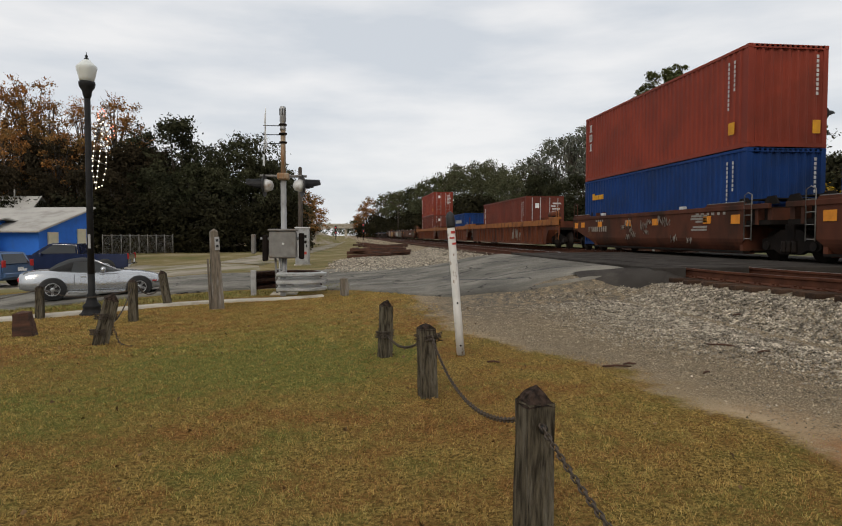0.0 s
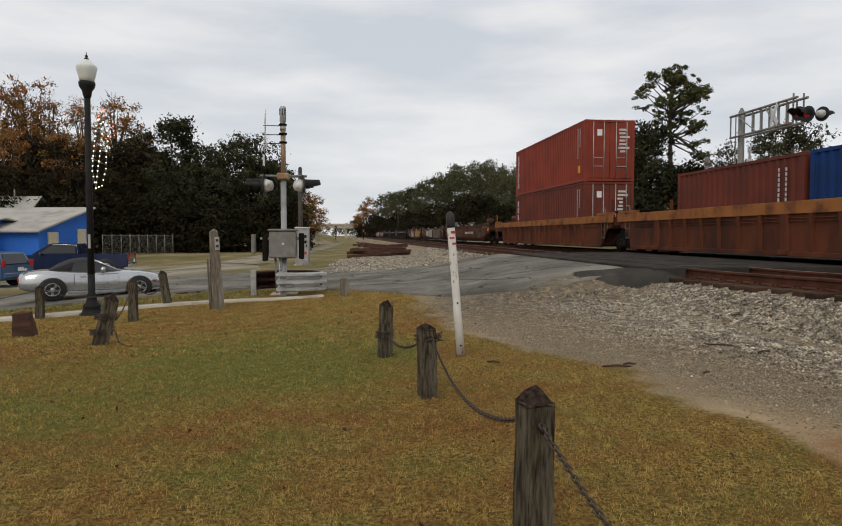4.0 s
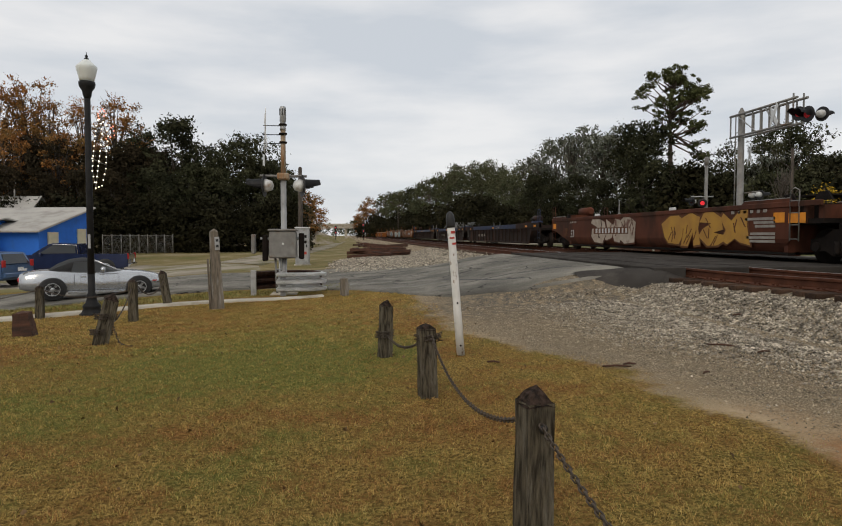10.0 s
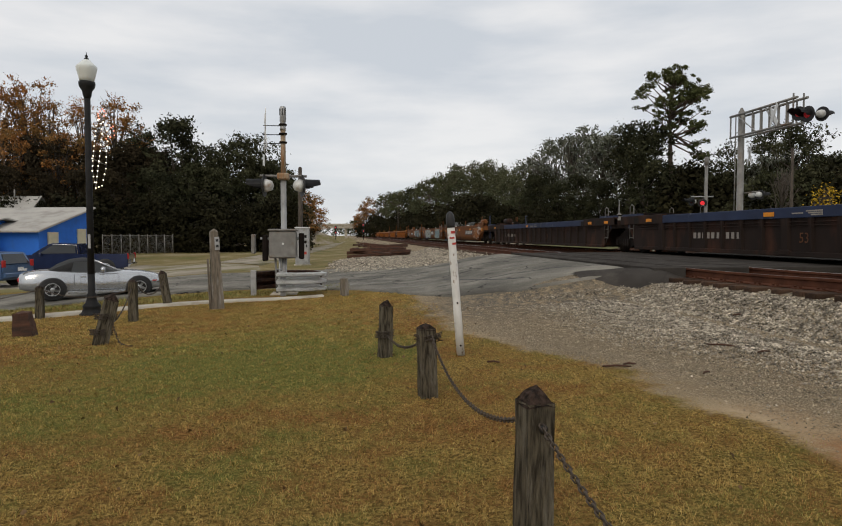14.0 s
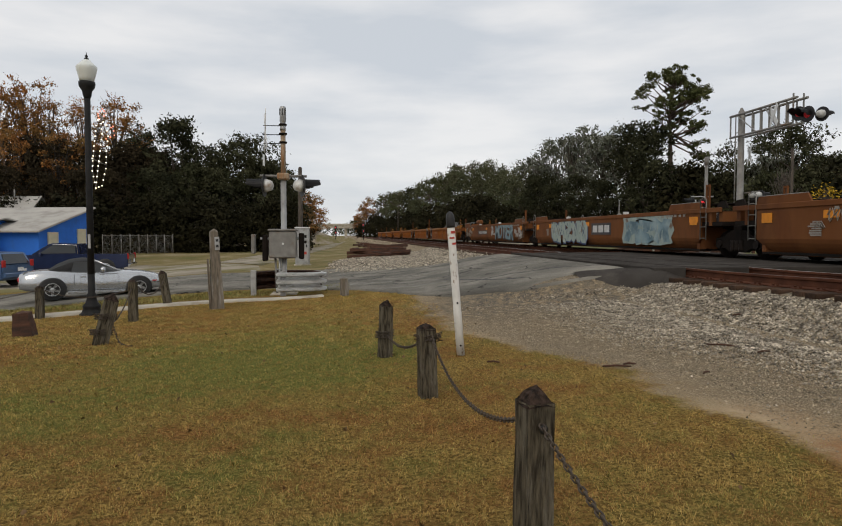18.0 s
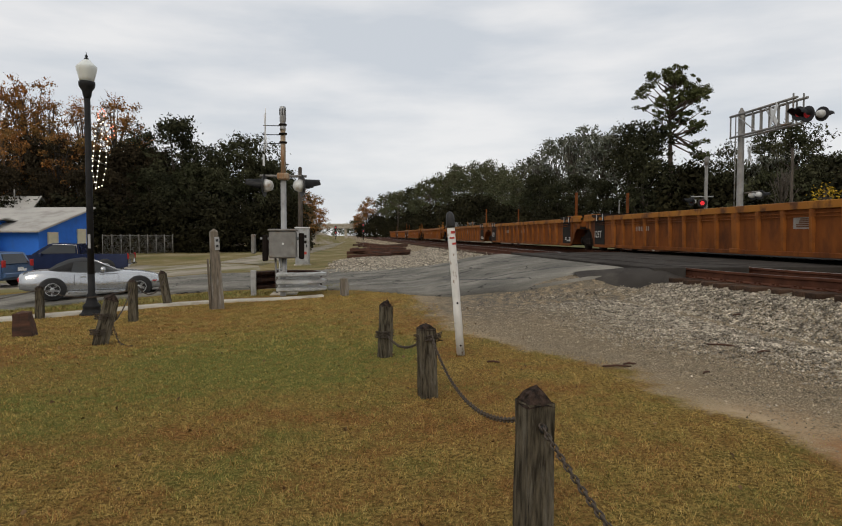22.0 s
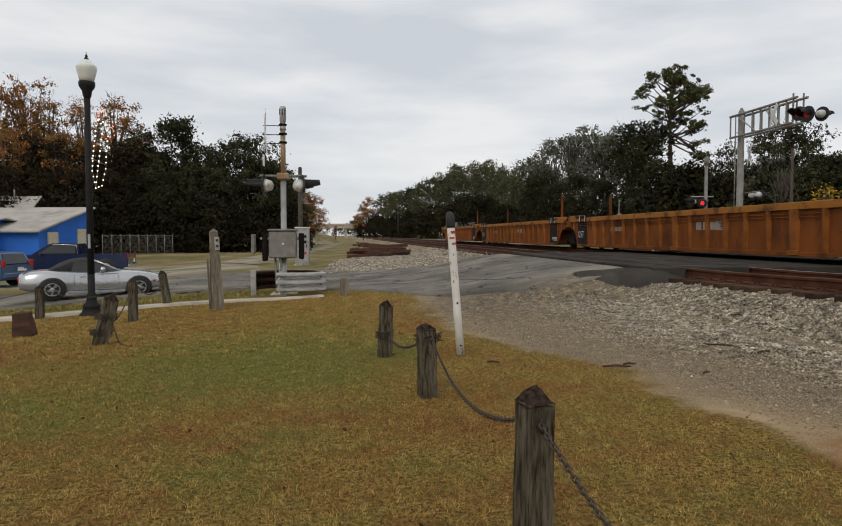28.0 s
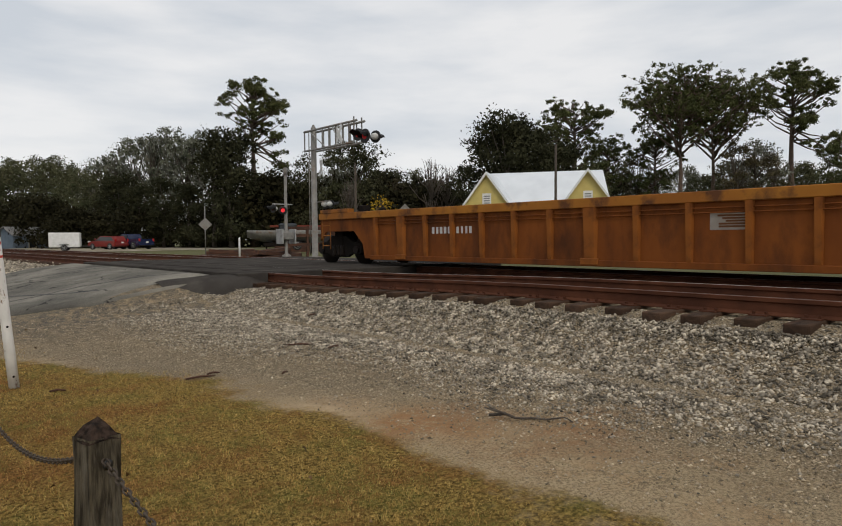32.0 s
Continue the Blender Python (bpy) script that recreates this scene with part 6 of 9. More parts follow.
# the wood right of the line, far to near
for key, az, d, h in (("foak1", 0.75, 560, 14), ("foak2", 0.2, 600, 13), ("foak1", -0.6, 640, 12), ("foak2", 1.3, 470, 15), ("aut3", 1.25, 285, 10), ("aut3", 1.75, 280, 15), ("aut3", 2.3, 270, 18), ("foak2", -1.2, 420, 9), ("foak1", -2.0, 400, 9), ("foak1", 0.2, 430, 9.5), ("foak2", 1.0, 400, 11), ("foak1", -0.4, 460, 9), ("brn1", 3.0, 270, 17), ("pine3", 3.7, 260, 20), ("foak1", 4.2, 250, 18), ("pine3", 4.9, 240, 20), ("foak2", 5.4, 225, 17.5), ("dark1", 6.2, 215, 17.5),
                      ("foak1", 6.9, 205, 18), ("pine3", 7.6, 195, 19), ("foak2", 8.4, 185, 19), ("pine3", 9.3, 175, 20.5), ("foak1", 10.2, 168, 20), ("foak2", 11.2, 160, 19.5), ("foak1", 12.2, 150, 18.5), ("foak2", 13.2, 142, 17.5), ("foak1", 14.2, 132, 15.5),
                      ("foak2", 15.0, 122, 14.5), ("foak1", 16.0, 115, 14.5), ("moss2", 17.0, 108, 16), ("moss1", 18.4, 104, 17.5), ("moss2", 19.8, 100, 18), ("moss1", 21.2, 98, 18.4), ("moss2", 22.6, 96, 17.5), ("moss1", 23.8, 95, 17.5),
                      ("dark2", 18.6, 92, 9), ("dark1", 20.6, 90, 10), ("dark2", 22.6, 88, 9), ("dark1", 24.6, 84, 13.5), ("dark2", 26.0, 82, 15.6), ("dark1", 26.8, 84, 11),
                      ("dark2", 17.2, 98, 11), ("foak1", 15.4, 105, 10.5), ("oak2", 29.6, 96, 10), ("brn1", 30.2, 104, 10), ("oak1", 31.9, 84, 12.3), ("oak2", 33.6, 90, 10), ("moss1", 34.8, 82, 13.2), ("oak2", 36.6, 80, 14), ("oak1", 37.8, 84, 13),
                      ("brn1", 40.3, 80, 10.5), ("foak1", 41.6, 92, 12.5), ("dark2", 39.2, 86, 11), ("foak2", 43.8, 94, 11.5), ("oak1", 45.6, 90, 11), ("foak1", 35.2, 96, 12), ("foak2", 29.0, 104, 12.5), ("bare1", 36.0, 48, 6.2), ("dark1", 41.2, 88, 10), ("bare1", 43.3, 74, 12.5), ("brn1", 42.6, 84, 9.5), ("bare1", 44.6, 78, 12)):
    plant(key, az, d, h)
for key, az, d, h in (("dark1", 46.6, 70, 10.5), ("dark1", 48.4, 72, 15), ("dark2", 50.2, 70, 16.8), ("dark1", 52.0, 74, 16), ("foak1", 51.4, 80, 17.5), ("pine3", 53.2, 78, 18.5), ("pine3", 55.7, 80, 23), ("dark2", 54.4, 72, 13.5), ("foak2", 56.6, 76, 11), ("pine3", 58.6, 82, 17), ("foak1", 58.4, 84, 12),
                      ("pine2", 64.2, 76, 25.2), ("pine3", 62.2, 84, 19), ("pine2", 66.8, 80, 24.5), ("brn1", 61.0, 86, 15), ("brn1", 68.3, 80, 15.5), ("foak2", 66.0, 90, 11), ("moss1", 69.6, 84, 15), ("pine1", 72.2, 86, 28), ("brn1", 71.0, 78, 13), ("foak1", 73.4, 90, 12), ("pine3", 75.6, 100, 20), ("foak2", 76.5, 95, 12), ("foak1", 79, 95, 13), ("foak1", 59.5, 98, 14), ("foak2", 62.4, 100, 13), ("moss2", 64.8, 102, 14.5), ("foak1", 67.4, 100, 14), ("dark1", 69.2, 104, 15), ("foak2", 71.8, 102, 14), ("foak1", 74.6, 106, 15)):
    plant(key, az, d, h)
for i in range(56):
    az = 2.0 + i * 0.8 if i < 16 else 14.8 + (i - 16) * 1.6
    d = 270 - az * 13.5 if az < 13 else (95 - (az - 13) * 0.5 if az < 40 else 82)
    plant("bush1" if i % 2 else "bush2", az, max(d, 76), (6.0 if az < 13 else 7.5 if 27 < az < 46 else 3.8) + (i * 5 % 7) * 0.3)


plant("pine1", 27.85, 84, 24.8, -27.5)
plant("yel1", 38.65, 38, 3.6)


# ---------- posts, chains and the white marker ----------
def rough_post(name, x, y, w, h, lean=(0, 0), turn=0, label="", mat=None, point=0.07, seed=0, taper=0.95):
    rng = random.Random(seed)
    z = float(ground_z(x, y))
    p = thing(name, pose(x, y, z - 0.06, lean[0], lean[1], turn), label, "post", "wooden posts")
    bm = bmesh.new()
    rings = []
    for k, f in enumerate((0, 0.25, 0.5, 0.75, 1.0)):
        s = w / 2 * (1 - (1 - taper) * f)
        ring = []
        for a, b in ((-1, -1), (-0.15, -1.02), (0.1, -0.97), (1, -1), (1.02, -0.1), (0.97, 0.15), (1, 1), (0.12, 1.02), (-0.1, 0.97), (-1, 1), (-1.02, 0.1), (-0.97, -0.14)):
            ring.append(bm.verts.new(((a + rng.uniform(-0.05, 0.05)) * s, (b + rng.uniform(-0.05, 0.05)) * s, f * (h - point + 0.06))))
        rings.append(ring)
    for a, b in zip(rings, rings[1:]):
        for k in range(12):
            bm.faces.new((a[k], a[(k + 1) % 12], b[(k + 1) % 12], b[k]))
    bm.faces.new(rings[0][::-1])
    part("shaft", bm, mat or M_WOOD, p)
    bm = bmesh.new()
    s = w / 2 * taper * 1.01
    n = 12
    square = ((-1, -1), (-0.35, -1), (0.3, -1), (1, -1), (1, -0.3), (1, 0.35), (1, 1), (0.3, 1), (-0.35, 1), (-1, 1), (-1, 0.35), (-1, -0.3))
    low = [bm.verts.new((p * s * 1.03, q * s * 1.03, h - point + 0.05 + rng.uniform(-0.012, 0.008))) for p, q in square]
    mid = [bm.verts.new((v.co.x * 0.52 + rng.uniform(-0.004, 0.004), v.co.y * 0.52, h + 0.06 - point * rng.uniform(0.42, 0.56))) for v in low]
    top = bm.verts.new((rng.uniform(-0.02, 0.02), rng.uniform(-0.02, 0.02), h + 0.06))
    for k in range(n):
        bm.faces.new((low[k], low[(k + 1) % n], mid[(k + 1) % n], mid[k]))
        bm.faces.new((mid[k], mid[(k + 1) % n], top))
    bm.faces.new(low[::-1])
    part("weathered_top", bm, M_WOOD_TOP if mat is None else mat, p, "dark rotted top")
    return p


POST_A = rough_post("wooden_post", 0.85, 2.8, 0.137, 0.725, (0, 0.5), 12, "grey weathered square post with dark rotted top", seed=1, point=0.075)
part("chain_hole", L([(0.02, 0), (0.022, 0.004), (0.012, 0.005)], 12, Matrix.Translation((0.005, -0.07, 0.6)) @ Matrix.Rotation(radians(90), 4, "X")), M_BLACK, POST_A)
rough_post("wooden_post", 0.72, 5.48, 0.15, 0.64, (0, -1.5), 5, "grey weathered post wrapped with chain near the top", seed=2, point=0.04)
rough_post("wooden_post", 0.47, 7.45, 0.14, 0.67, (0, 1.5), 20, "dark weathered post with chain round its foot", seed=3, taper=0.85)
rough_post("wooden_post", 1.02, 0.05, 0.155, 0.7, (0, 0), 3, "grey weathered square post", seed=4)
rough_post("wooden_stump", -4.98, 10.75, 0.29, 0.4, (0, -6), 8, "short red-brown rotten wooden stump on the lawn", M_OLDTIE, 0.03, 5, 0.76)
CP = rough_post("leaning_post", -3.42, 9.45, 0.2, 0.75, (4, 14), 20, "leaning rotten post wrapped in rusty chain", None, 0.1, 6)
rough_post("wooden_post", -5.98, 13.5, 0.13, 0.66, (0, 0), 0, "grey weathered post beside the pavement", None, 0.04, 7)
rough_post("wooden_post", -3.98, 12.75, 0.145, 0.8, (0, 0), 0, "grey weathered post beside the pavement", None, 0.05, 8)
rough_post("wooden_post", -4.0, 15.3, 0.155, 0.82, (0, -9), 0, "leaning grey weathered post beside the pavement", None, 0.08, 9)
M_OLDPOST = surf("pale_weathered_timber", (0.2, 0.165, 0.125), (0.11, 0.09, 0.066), 7.0, 0.92, bump=0.6, bump_scale=30, stretch=(4, 4, 0.6), stain=(0.3, 0.28, 0.25), stain_scale=2.0, stain_at=0.6)
MK = rough_post("tall_marker_post", -2.72, 14.35, 0.26, 1.74, (0, -2.2), 15, "tall pale weathered timber post with a small metal tag", M_OLDPOST, 0.06, 10, 0.66)
part("metal_tag", B((0.0, 0.1, -0.118, -0.1, 1.34, 1.62), bevel=0.004), M_ALU, MK, "pale metal tag with dark marks")
for zz in (1.4, 1.52):
    part("tag_slot", B((0.025, 0.075, -0.123, -0.117, zz, zz + 0.05)), M_BLACK, MK)
rough_post("wooden_post", 0.02, 16.35, 0.19, 0.46, (0, -2), 10, "short grey post at the road's edge", M_OLDPOST, 0.03, 11)
part("side_board", B((-0.17, -0.128, -0.05, 0.1, 0, 1.15)), M_OLDPOST, MK)


def link_bm():
    bm = bmesh.new()
    ring = []
    for k in range(12):
        a = 2 * math.pi * k / 12
        ring.append((0.011 * math.sin(a), 0.0, 0.017 * math.cos(a) + (0.008 if math.cos(a) > 0 else -0.008)))
    ring.append(ring[0])
    return tube(bm, ring, 0.0042, 5, cap=False)


def chain(points, sag, label, scale=1.0, pitch=0.036):
    """A hanging chain of single links through points."""
    ch = thing("chain", Matrix.Translation(points[0]), label, "chain", "chains")
    path = []
    for p, q in zip(points, points[1:]):
        p, q = Vector(p), Vector(q)
        for i in range(40):
            f = i / 40
            c = p.lerp(q, f)
            c.z -= sag * 4 * f * (1 - f)
            path.append(c)
    path.append(Vector(points[-1]))
    acc, k, nxt = 0.0, 0, 0.0
    for p, q in zip(path, path[1:]):
        seg = (q - p).length
        while nxt <= acc + seg:
            c = p.lerp(q, (nxt - acc) / seg)
            d = (q - p).to_track_quat("Z", "Y").to_matrix().to_4x4() @ Matrix.Rotation(radians(90 * (k % 2) + 20), 4, "Z")
            ob = new("link", shared("link", link_bm, M_CHAIN))
            ob.parent = ch
            ob.matrix_basis = Matrix.Translation(c - Vector(points[0])) @ d @ Matrix.Scale(scale, 4)
            nxt += pitch * scale
            k += 1
        acc += seg
    return ch


def coil(x, y, z, w, turns, label):
    pts = []
    for i in range(turns * 4 + 1):
        a = i * math.pi / 2
        pts.append((x + w * (math.cos(a) - 0 * math.sin(a)), y + w * math.sin(a), z + 0.03 * i / 4))
    return chain(pts, 0.004, label)


chain([(0.8, 2.86, 0.55), (0.74, 5.38, 0.53)], 0.2, "rusty chain slung between wooden posts")
chain([(0.72, 5.52, 0.53), (0.5, 7.36, 0.24)], 0.12, "rusty chain slung between wooden posts")
chain([(0.86, 2.7, 0.56), (1.02, 0.12, 0.5)], 0.2, "rusty chain slung between wooden posts")
coil(0.72, 5.48, 0.49, 0.105, 2, "rusty chain wound round a post")
coil(0.47, 7.45, 0.2, 0.1, 3, "rusty chain wound round a post")
coil(-3.42 + 0.04, 9.45, 0.0, 0.15, 3, "rusty chain wound round a leaning post")
coil(-3.38 + 0.06, 9.45, 0.22, 0.15, 3, "rusty chain wound round a leaning post")
chain([(-3.25, 9.42, 0.3), (-3.1, 9.3, -0.08), (-2.85, 9.1, -0.1)], 0.03, "rusty chain trailing on the grass")
chain([(-3.9, 12.8, 0.42), (-4.05, 15.2, 0.42)], 0.25, "rusty chain slung between wooden posts")
chain([(-3.98, 12.65, 0.38), (-3.35, 9.6, 0.1)], 0.12, "rusty chain slung between wooden posts")
chain([(-5.95, 13.4, 0.32), (-8.4, 11.2, 0.3)], 0.18, "rusty chain slung beside the pavement")
chain([(-5.95, 13.5, 0.32), (-4.05, 12.8, 0.36)], 0.15, "rusty chain slung between wooden posts")

wp = thing("marker_post", pose(1.36, 7.4, float(ground_z(1.36, 7.4)), 0, -4.6, 0), "leaning white pipe marker post with chipped paint", "post")
part("pipe", L([(0.048, -0.05), (0.048, 0.5), (0.046, 0.52), (0.046, 1.5), (0.04, 1.52)], 18), M_WHITEPOST, wp)
part("cap", L([(0.05, 1.5), (0.052, 1.53), (0.052, 1.6), (0.045, 1.65), (0.025, 1.68), (0.003, 1.69)], 18), M_BLACK, wp, "black domed cap")
for z0, z1, a in ((1.43, 1.46, 20), (1.37, 1.39, -5), (1.3, 1.325, 25)):
    bm = bmesh.new()
    for k in range(5):
        a0, a1 = radians(-125 + a + k * 14), radians(-125 + a + (k + 1) * 14)
        vs = [bm.verts.new((0.0485 * math.cos(t), 0.0485 * math.sin(t), z)) for t, z in ((a0, z0), (a1, z0), (a1, z1), (a0, z1))]
        bm.faces.new(vs)
    part("red_sticker", bm, M_RED, wp)
for zz in (0.12, 0.62):
    part("bolt", L([(0.012, 0), (0.01, 0.008)], 8, Matrix.Translation((0.0, -0.046, zz)) @ Matrix.Rotation(radians(90), 4, "X")), M_GRIME, wp)

# ---------- street lamp with a lit wire ornament ----------
lx, ly = -5.15, 13.9
lamp = thing("street_lamp", Matrix.Translation((lx, ly, float(ground_z(lx, ly)) - 0.02)), "black fluted lamp post with a frosted acorn globe", "street lamp")
lamp.scale = (0.8, 0.8, 0.957)
part("base", L([(0.3, 0), (0.3, 0.04), (0.25, 0.07), (0.2, 0.16), (0.22, 0.19), (0.21, 0.23), (0.14, 0.29), (0.115, 0.38), (0.13, 0.41), (0.12, 0.45), (0.088, 0.5), (0.085, 0.9)], 16), M_BLACKM, lamp)
part("shaft", L([(0.085, 0.88), (0.08, 2.5), (0.072, 4.66)], 14), M_BLACKM, lamp)
part("capital", L([(0.072, 4.62), (0.1, 4.68), (0.12, 4.78), (0.18, 4.86), (0.195, 4.92), (0.19, 4.97)], 16), M_BLACKM, lamp)
part("globe", L([(0.16, 4.97), (0.19, 5.06), (0.235, 5.2), (0.25, 5.27), (0.245, 5.29)], 20), M_GLOBE, lamp, "frosted white acorn globe")
part("globe_cap", L([(0.24, 5.29), (0.22, 5.31), (0.15, 5.37), (0.09, 5.42), (0.05, 5.44)], 20), M_GLOBE, lamp, "ribbed clear glass cap")
part("finial", L([(0.05, 5.44), (0.055, 5.46), (0.025, 5.48), (0.04, 5.51), (0.012, 5.54), (0.004, 5.6)], 12), M_BLACKM, lamp)
part("banner_arm", T([(0, 0, 3.2), (0.2, -0.02, 3.2)], 0.012, 6), M_BLACKM, lamp)
part("pole_notice", B((-0.03, 0.03, -0.085, -0.07, 1.45, 1.75)), M_ALU, lamp)
M_BULB = surf("lit_bulb", (0.9, 0.85, 0.7), (0.85, 0.8, 0.65), 5.0, 0.4, emit=(1.0, 0.82, 0.6, 1.5))
M_BULBR = surf("lit_red_bulb", (0.9, 0.3, 0.2), (0.8, 0.25, 0.18), 5.0, 0.4, emit=(1.0, 0.25, 0.12, 1.3))
orn = thing("light_ornament", Matrix.Translation((lx + 0.08, ly - 0.08, 0)), "wire ornament strung with lit bulbs on the lamp post", "ornament")
OUT = [[(0.08, 2.35), (0.2, 2.4), (0.28, 2.75), (0.3, 3.1), (0.34, 3.4), (0.3, 3.62), (0.2, 3.75)], [(0.08, 2.35), (0.02, 2.7), (0.05, 3.1), (0.1, 3.5), (0.14, 3.72), (0.2, 3.75)],
       [(0.08, 2.35), (0.12, 2.7), (0.18, 3.1), (0.22, 3.45), (0.2, 3.75)], [(0.3, 3.35), (0.46, 3.42), (0.44, 3.6), (0.36, 3.55)], [(0.17, 3.75), (0.15, 3.85), (0.24, 3.95), (0.3, 3.86), (0.24, 3.76)], [(0.02, 2.95), (0.28, 2.82)]]
for k, line in enumerate(OUT):
    part("wire", T([(x, 0, z) for x, z in line], 0.004, 5, cap=False), M_ALU_D, orn)
    for (x0, z0), (x1, z1) in zip(line, line[1:]):
        n = max(2, int(math.hypot(x1 - x0, z1 - z0) / 0.1))
        for i in range(n):
            f = i / n
            ob = new("bulb", shared(("bulb", k in (3, 4)), lambda: L([(0.004, -0.014), (0.014, -0.004), (0.014, 0.006), (0.004, 0.016)], 6), M_BULBR if k in (3, 4) else M_BULB))
            ob.parent, ob.location = orn, (x0 + (x1 - x0) * f, -0.012, z0 + (z1 - z0) * f)

# ---------- crossing signals ----------
def lamp_head(parent, c, way, lit, r=0.3):
    """A round flasher: black background disc, housing, hood and lens, facing along way."""
    m = Matrix.Translation(c) @ Vector(way).to_track_quat("Z", "Y").to_matrix().to_4x4()
    h = part("background_disc", L([(r, -0.012), (r, 0.0), (r - 0.02, 0.012)], 24, m), M_BLACK, parent)
    part("housing", L([(r * 0.2, -0.24), (r * 0.43, -0.2), (r * 0.57, -0.08), (r * 0.57, -0.012)], 16, m), M_HOUSING, h, "pale metal lamp housing")
    part("lens", L([(r * 0.46, 0.012), (r * 0.44, 0.03), (r * 0.3, 0.045), (0.01, 0.05)], 18, m), lit or M_DARKLENS, h, "lit red lens" if lit else "dark red lens")
    bm = bmesh.new()
    ring0, ring1 = [], []
    for k in range(17):
        a = radians(-20 + k * 220 / 16)
        up = Vector((r * 0.6 * math.cos(a), r * 0.6 * math.sin(a), 0))
        ring0.append(bm.verts.new(m @ Vector((up.x, up.y, 0.01))))
        ring1.append(bm.verts.new(m @ Vector((up.x, up.y, 0.46 if up.y > 0 else 0.26))))
    for k in range(16):
        bm.faces.new((ring0[k], ring0[k + 1], ring1[k + 1], ring1[k]))
    bmesh.ops.solidify(bm, geom=bm.faces[:], thickness=0.008)
    part("hood", bm, M_BLACK, h)
    return h


def crossbuck(parent, c, way, s=1.1):
    m = Matrix.Translation(c) @ Vector(way).to_track_quat("Z", "Y").to_matrix().to_4x4()
    for a in (45, -45):
        bm = bmesh.new()
        box(bm, -s / 2, s / 2, -0.11, 0.11, -0.006 + (0.013 if a > 0 else 0), 0.006 + (0.013 if a > 0 else 0), m=m @ Matrix.Rotation(radians(a), 4, "Z"))
        part("crossbuck_board", bm, M_WHITE, parent)


sx, sy = -1.6, 17.7
sz = float(ground_z(sx, sy))
sig = thing("crossing_signal", Matrix.Translation((sx, sy, sz)), "grade crossing signal mast with crossbuck and red flashers", "crossing signal", "crossing signals")
part("mast", L([(0.11, 0.0), (0.11, 0.05), (0.075, 0.07), (0.075, 3.1)], 14), M_ALU, sig)
part("upper_mast", L([(0.068, 3.1), (0.066, 4.45)], 14), M_MASTRUST, sig, "rust-streaked upper mast")
part("bell", L([(0.08, 4.4), (0.085, 4.45), (0.07, 4.5), (0.072, 4.62), (0.085, 4.64), (0.085, 5.0), (0.07, 5.03)], 14), M_ALU, sig, "pale grey bell housing")
for a_ in (-150, -95, -40):
    part("bell_slot", B((0.0855 * math.cos(radians(a_)) - 0.014, 0.0855 * math.cos(radians(a_)) + 0.014, 0.0855 * math.sin(radians(a_)) - 0.014, 0.0855 * math.sin(radians(a_)) + 0.014, 4.8, 4.97)), M_BLACK, sig)
for zz in (3.15, 4.05, 4.28, 4.52):
    part("clamp", L([(0.1, zz), (0.11, zz + 0.02), (0.1, zz + 0.05)], 12), M_GRIME, sig)
for zz in (4.05, 4.28, 4.52):
    part("bracket_rod", T([(-0.08, 0, zz), (-0.52, 0, zz)], 0.012, 6), M_GRIME, sig)
crossbuck(sig, (-0.46, 0.0, 4.38), (-1, -0.17, 0), 1.3)
part("track_sign", B((-0.52, -0.5, -0.15, 0.15, 3.45, 3.75)), M_WHITE, sig)
part("cross_arm", T([(-0.62, 0, 3.18), (0.62, 0, 3.18)], 0.035, 8), M_ALU_D, sig)
part("junction_box", B((-0.16, 0.16, -0.14, 0.14, 3.08, 3.26), bevel=0.03), M_MASTRUST, sig)
lamp_head(sig, (-0.5, -0.04, 2.92), (-1, 0.12, 0), None)
lamp_head(sig, (0.5, -0.04, 2.92), (1, 0.35, 0), False)
part("signal_box", B((-0.37, 0.35, -0.3, 0.1, 0.98, 1.7), bevel=0.03), M_ALU_D, sig, "grey gate mechanism box")
part("box_lid", B((-0.4, 0.38, -0.33, 0.13, 1.7, 1.76), bevel=0.02), M_ALU_D, sig)
part("box_latch", L([(0.03, 0), (0.03, 0.03), (0.02, 0.035)], 10, Matrix.Translation((0, -0.3, 1.36)) @ Matrix.Rotation(radians(90), 4, "X")), M_WHITE, sig)
for x0, x1, z0, z1 in ((-0.56, -0.42, 0.9, 1.6), (0.4, 0.54, 0.95, 1.65), (-0.85, -0.74, 1.1, 1.62)):
    part("gate_arm_weight", B((x0, x1, -0.16, 0.06, z0, z1), bevel=0.025), M_ALU_D if x0 < -0.7 else M_GRIME, sig)
part("gear_shaft", T([(-0.62, -0.08, 1.5), (0.46, -0.08, 1.5)], 0.035, 8), M_ALU, sig)
part("lever", T([(0.42, -0.1, 1.02), (0.46, -0.12, 1.3), (0.44, -0.1, 1.68)], 0.03, 6), M_ALU, sig)
part("lever", T([(-0.44, -0.1, 0.94), (-0.4, -0.12, 1.2), (-0.42, -0.1, 1.45)], 0.03, 6), M_GRIME, sig)
part("support_strut", T([(-0.12, -0.12, 0.3), (-0.1, -0.1, 1.0)], 0.03, 7), M_ALU, sig)
part("conduit", T([(-0.18, -0.1, 0.0), (-0.2, -0.12, 0.5), (-0.22, -0.1, 1.0)], 0.03, 7), M_ALU_D, sig)
part("footing", B((-0.35, 0.35, -0.35, 0.35, -0.08, 0.04), bevel=0.02), M_CONCRETE, sig)

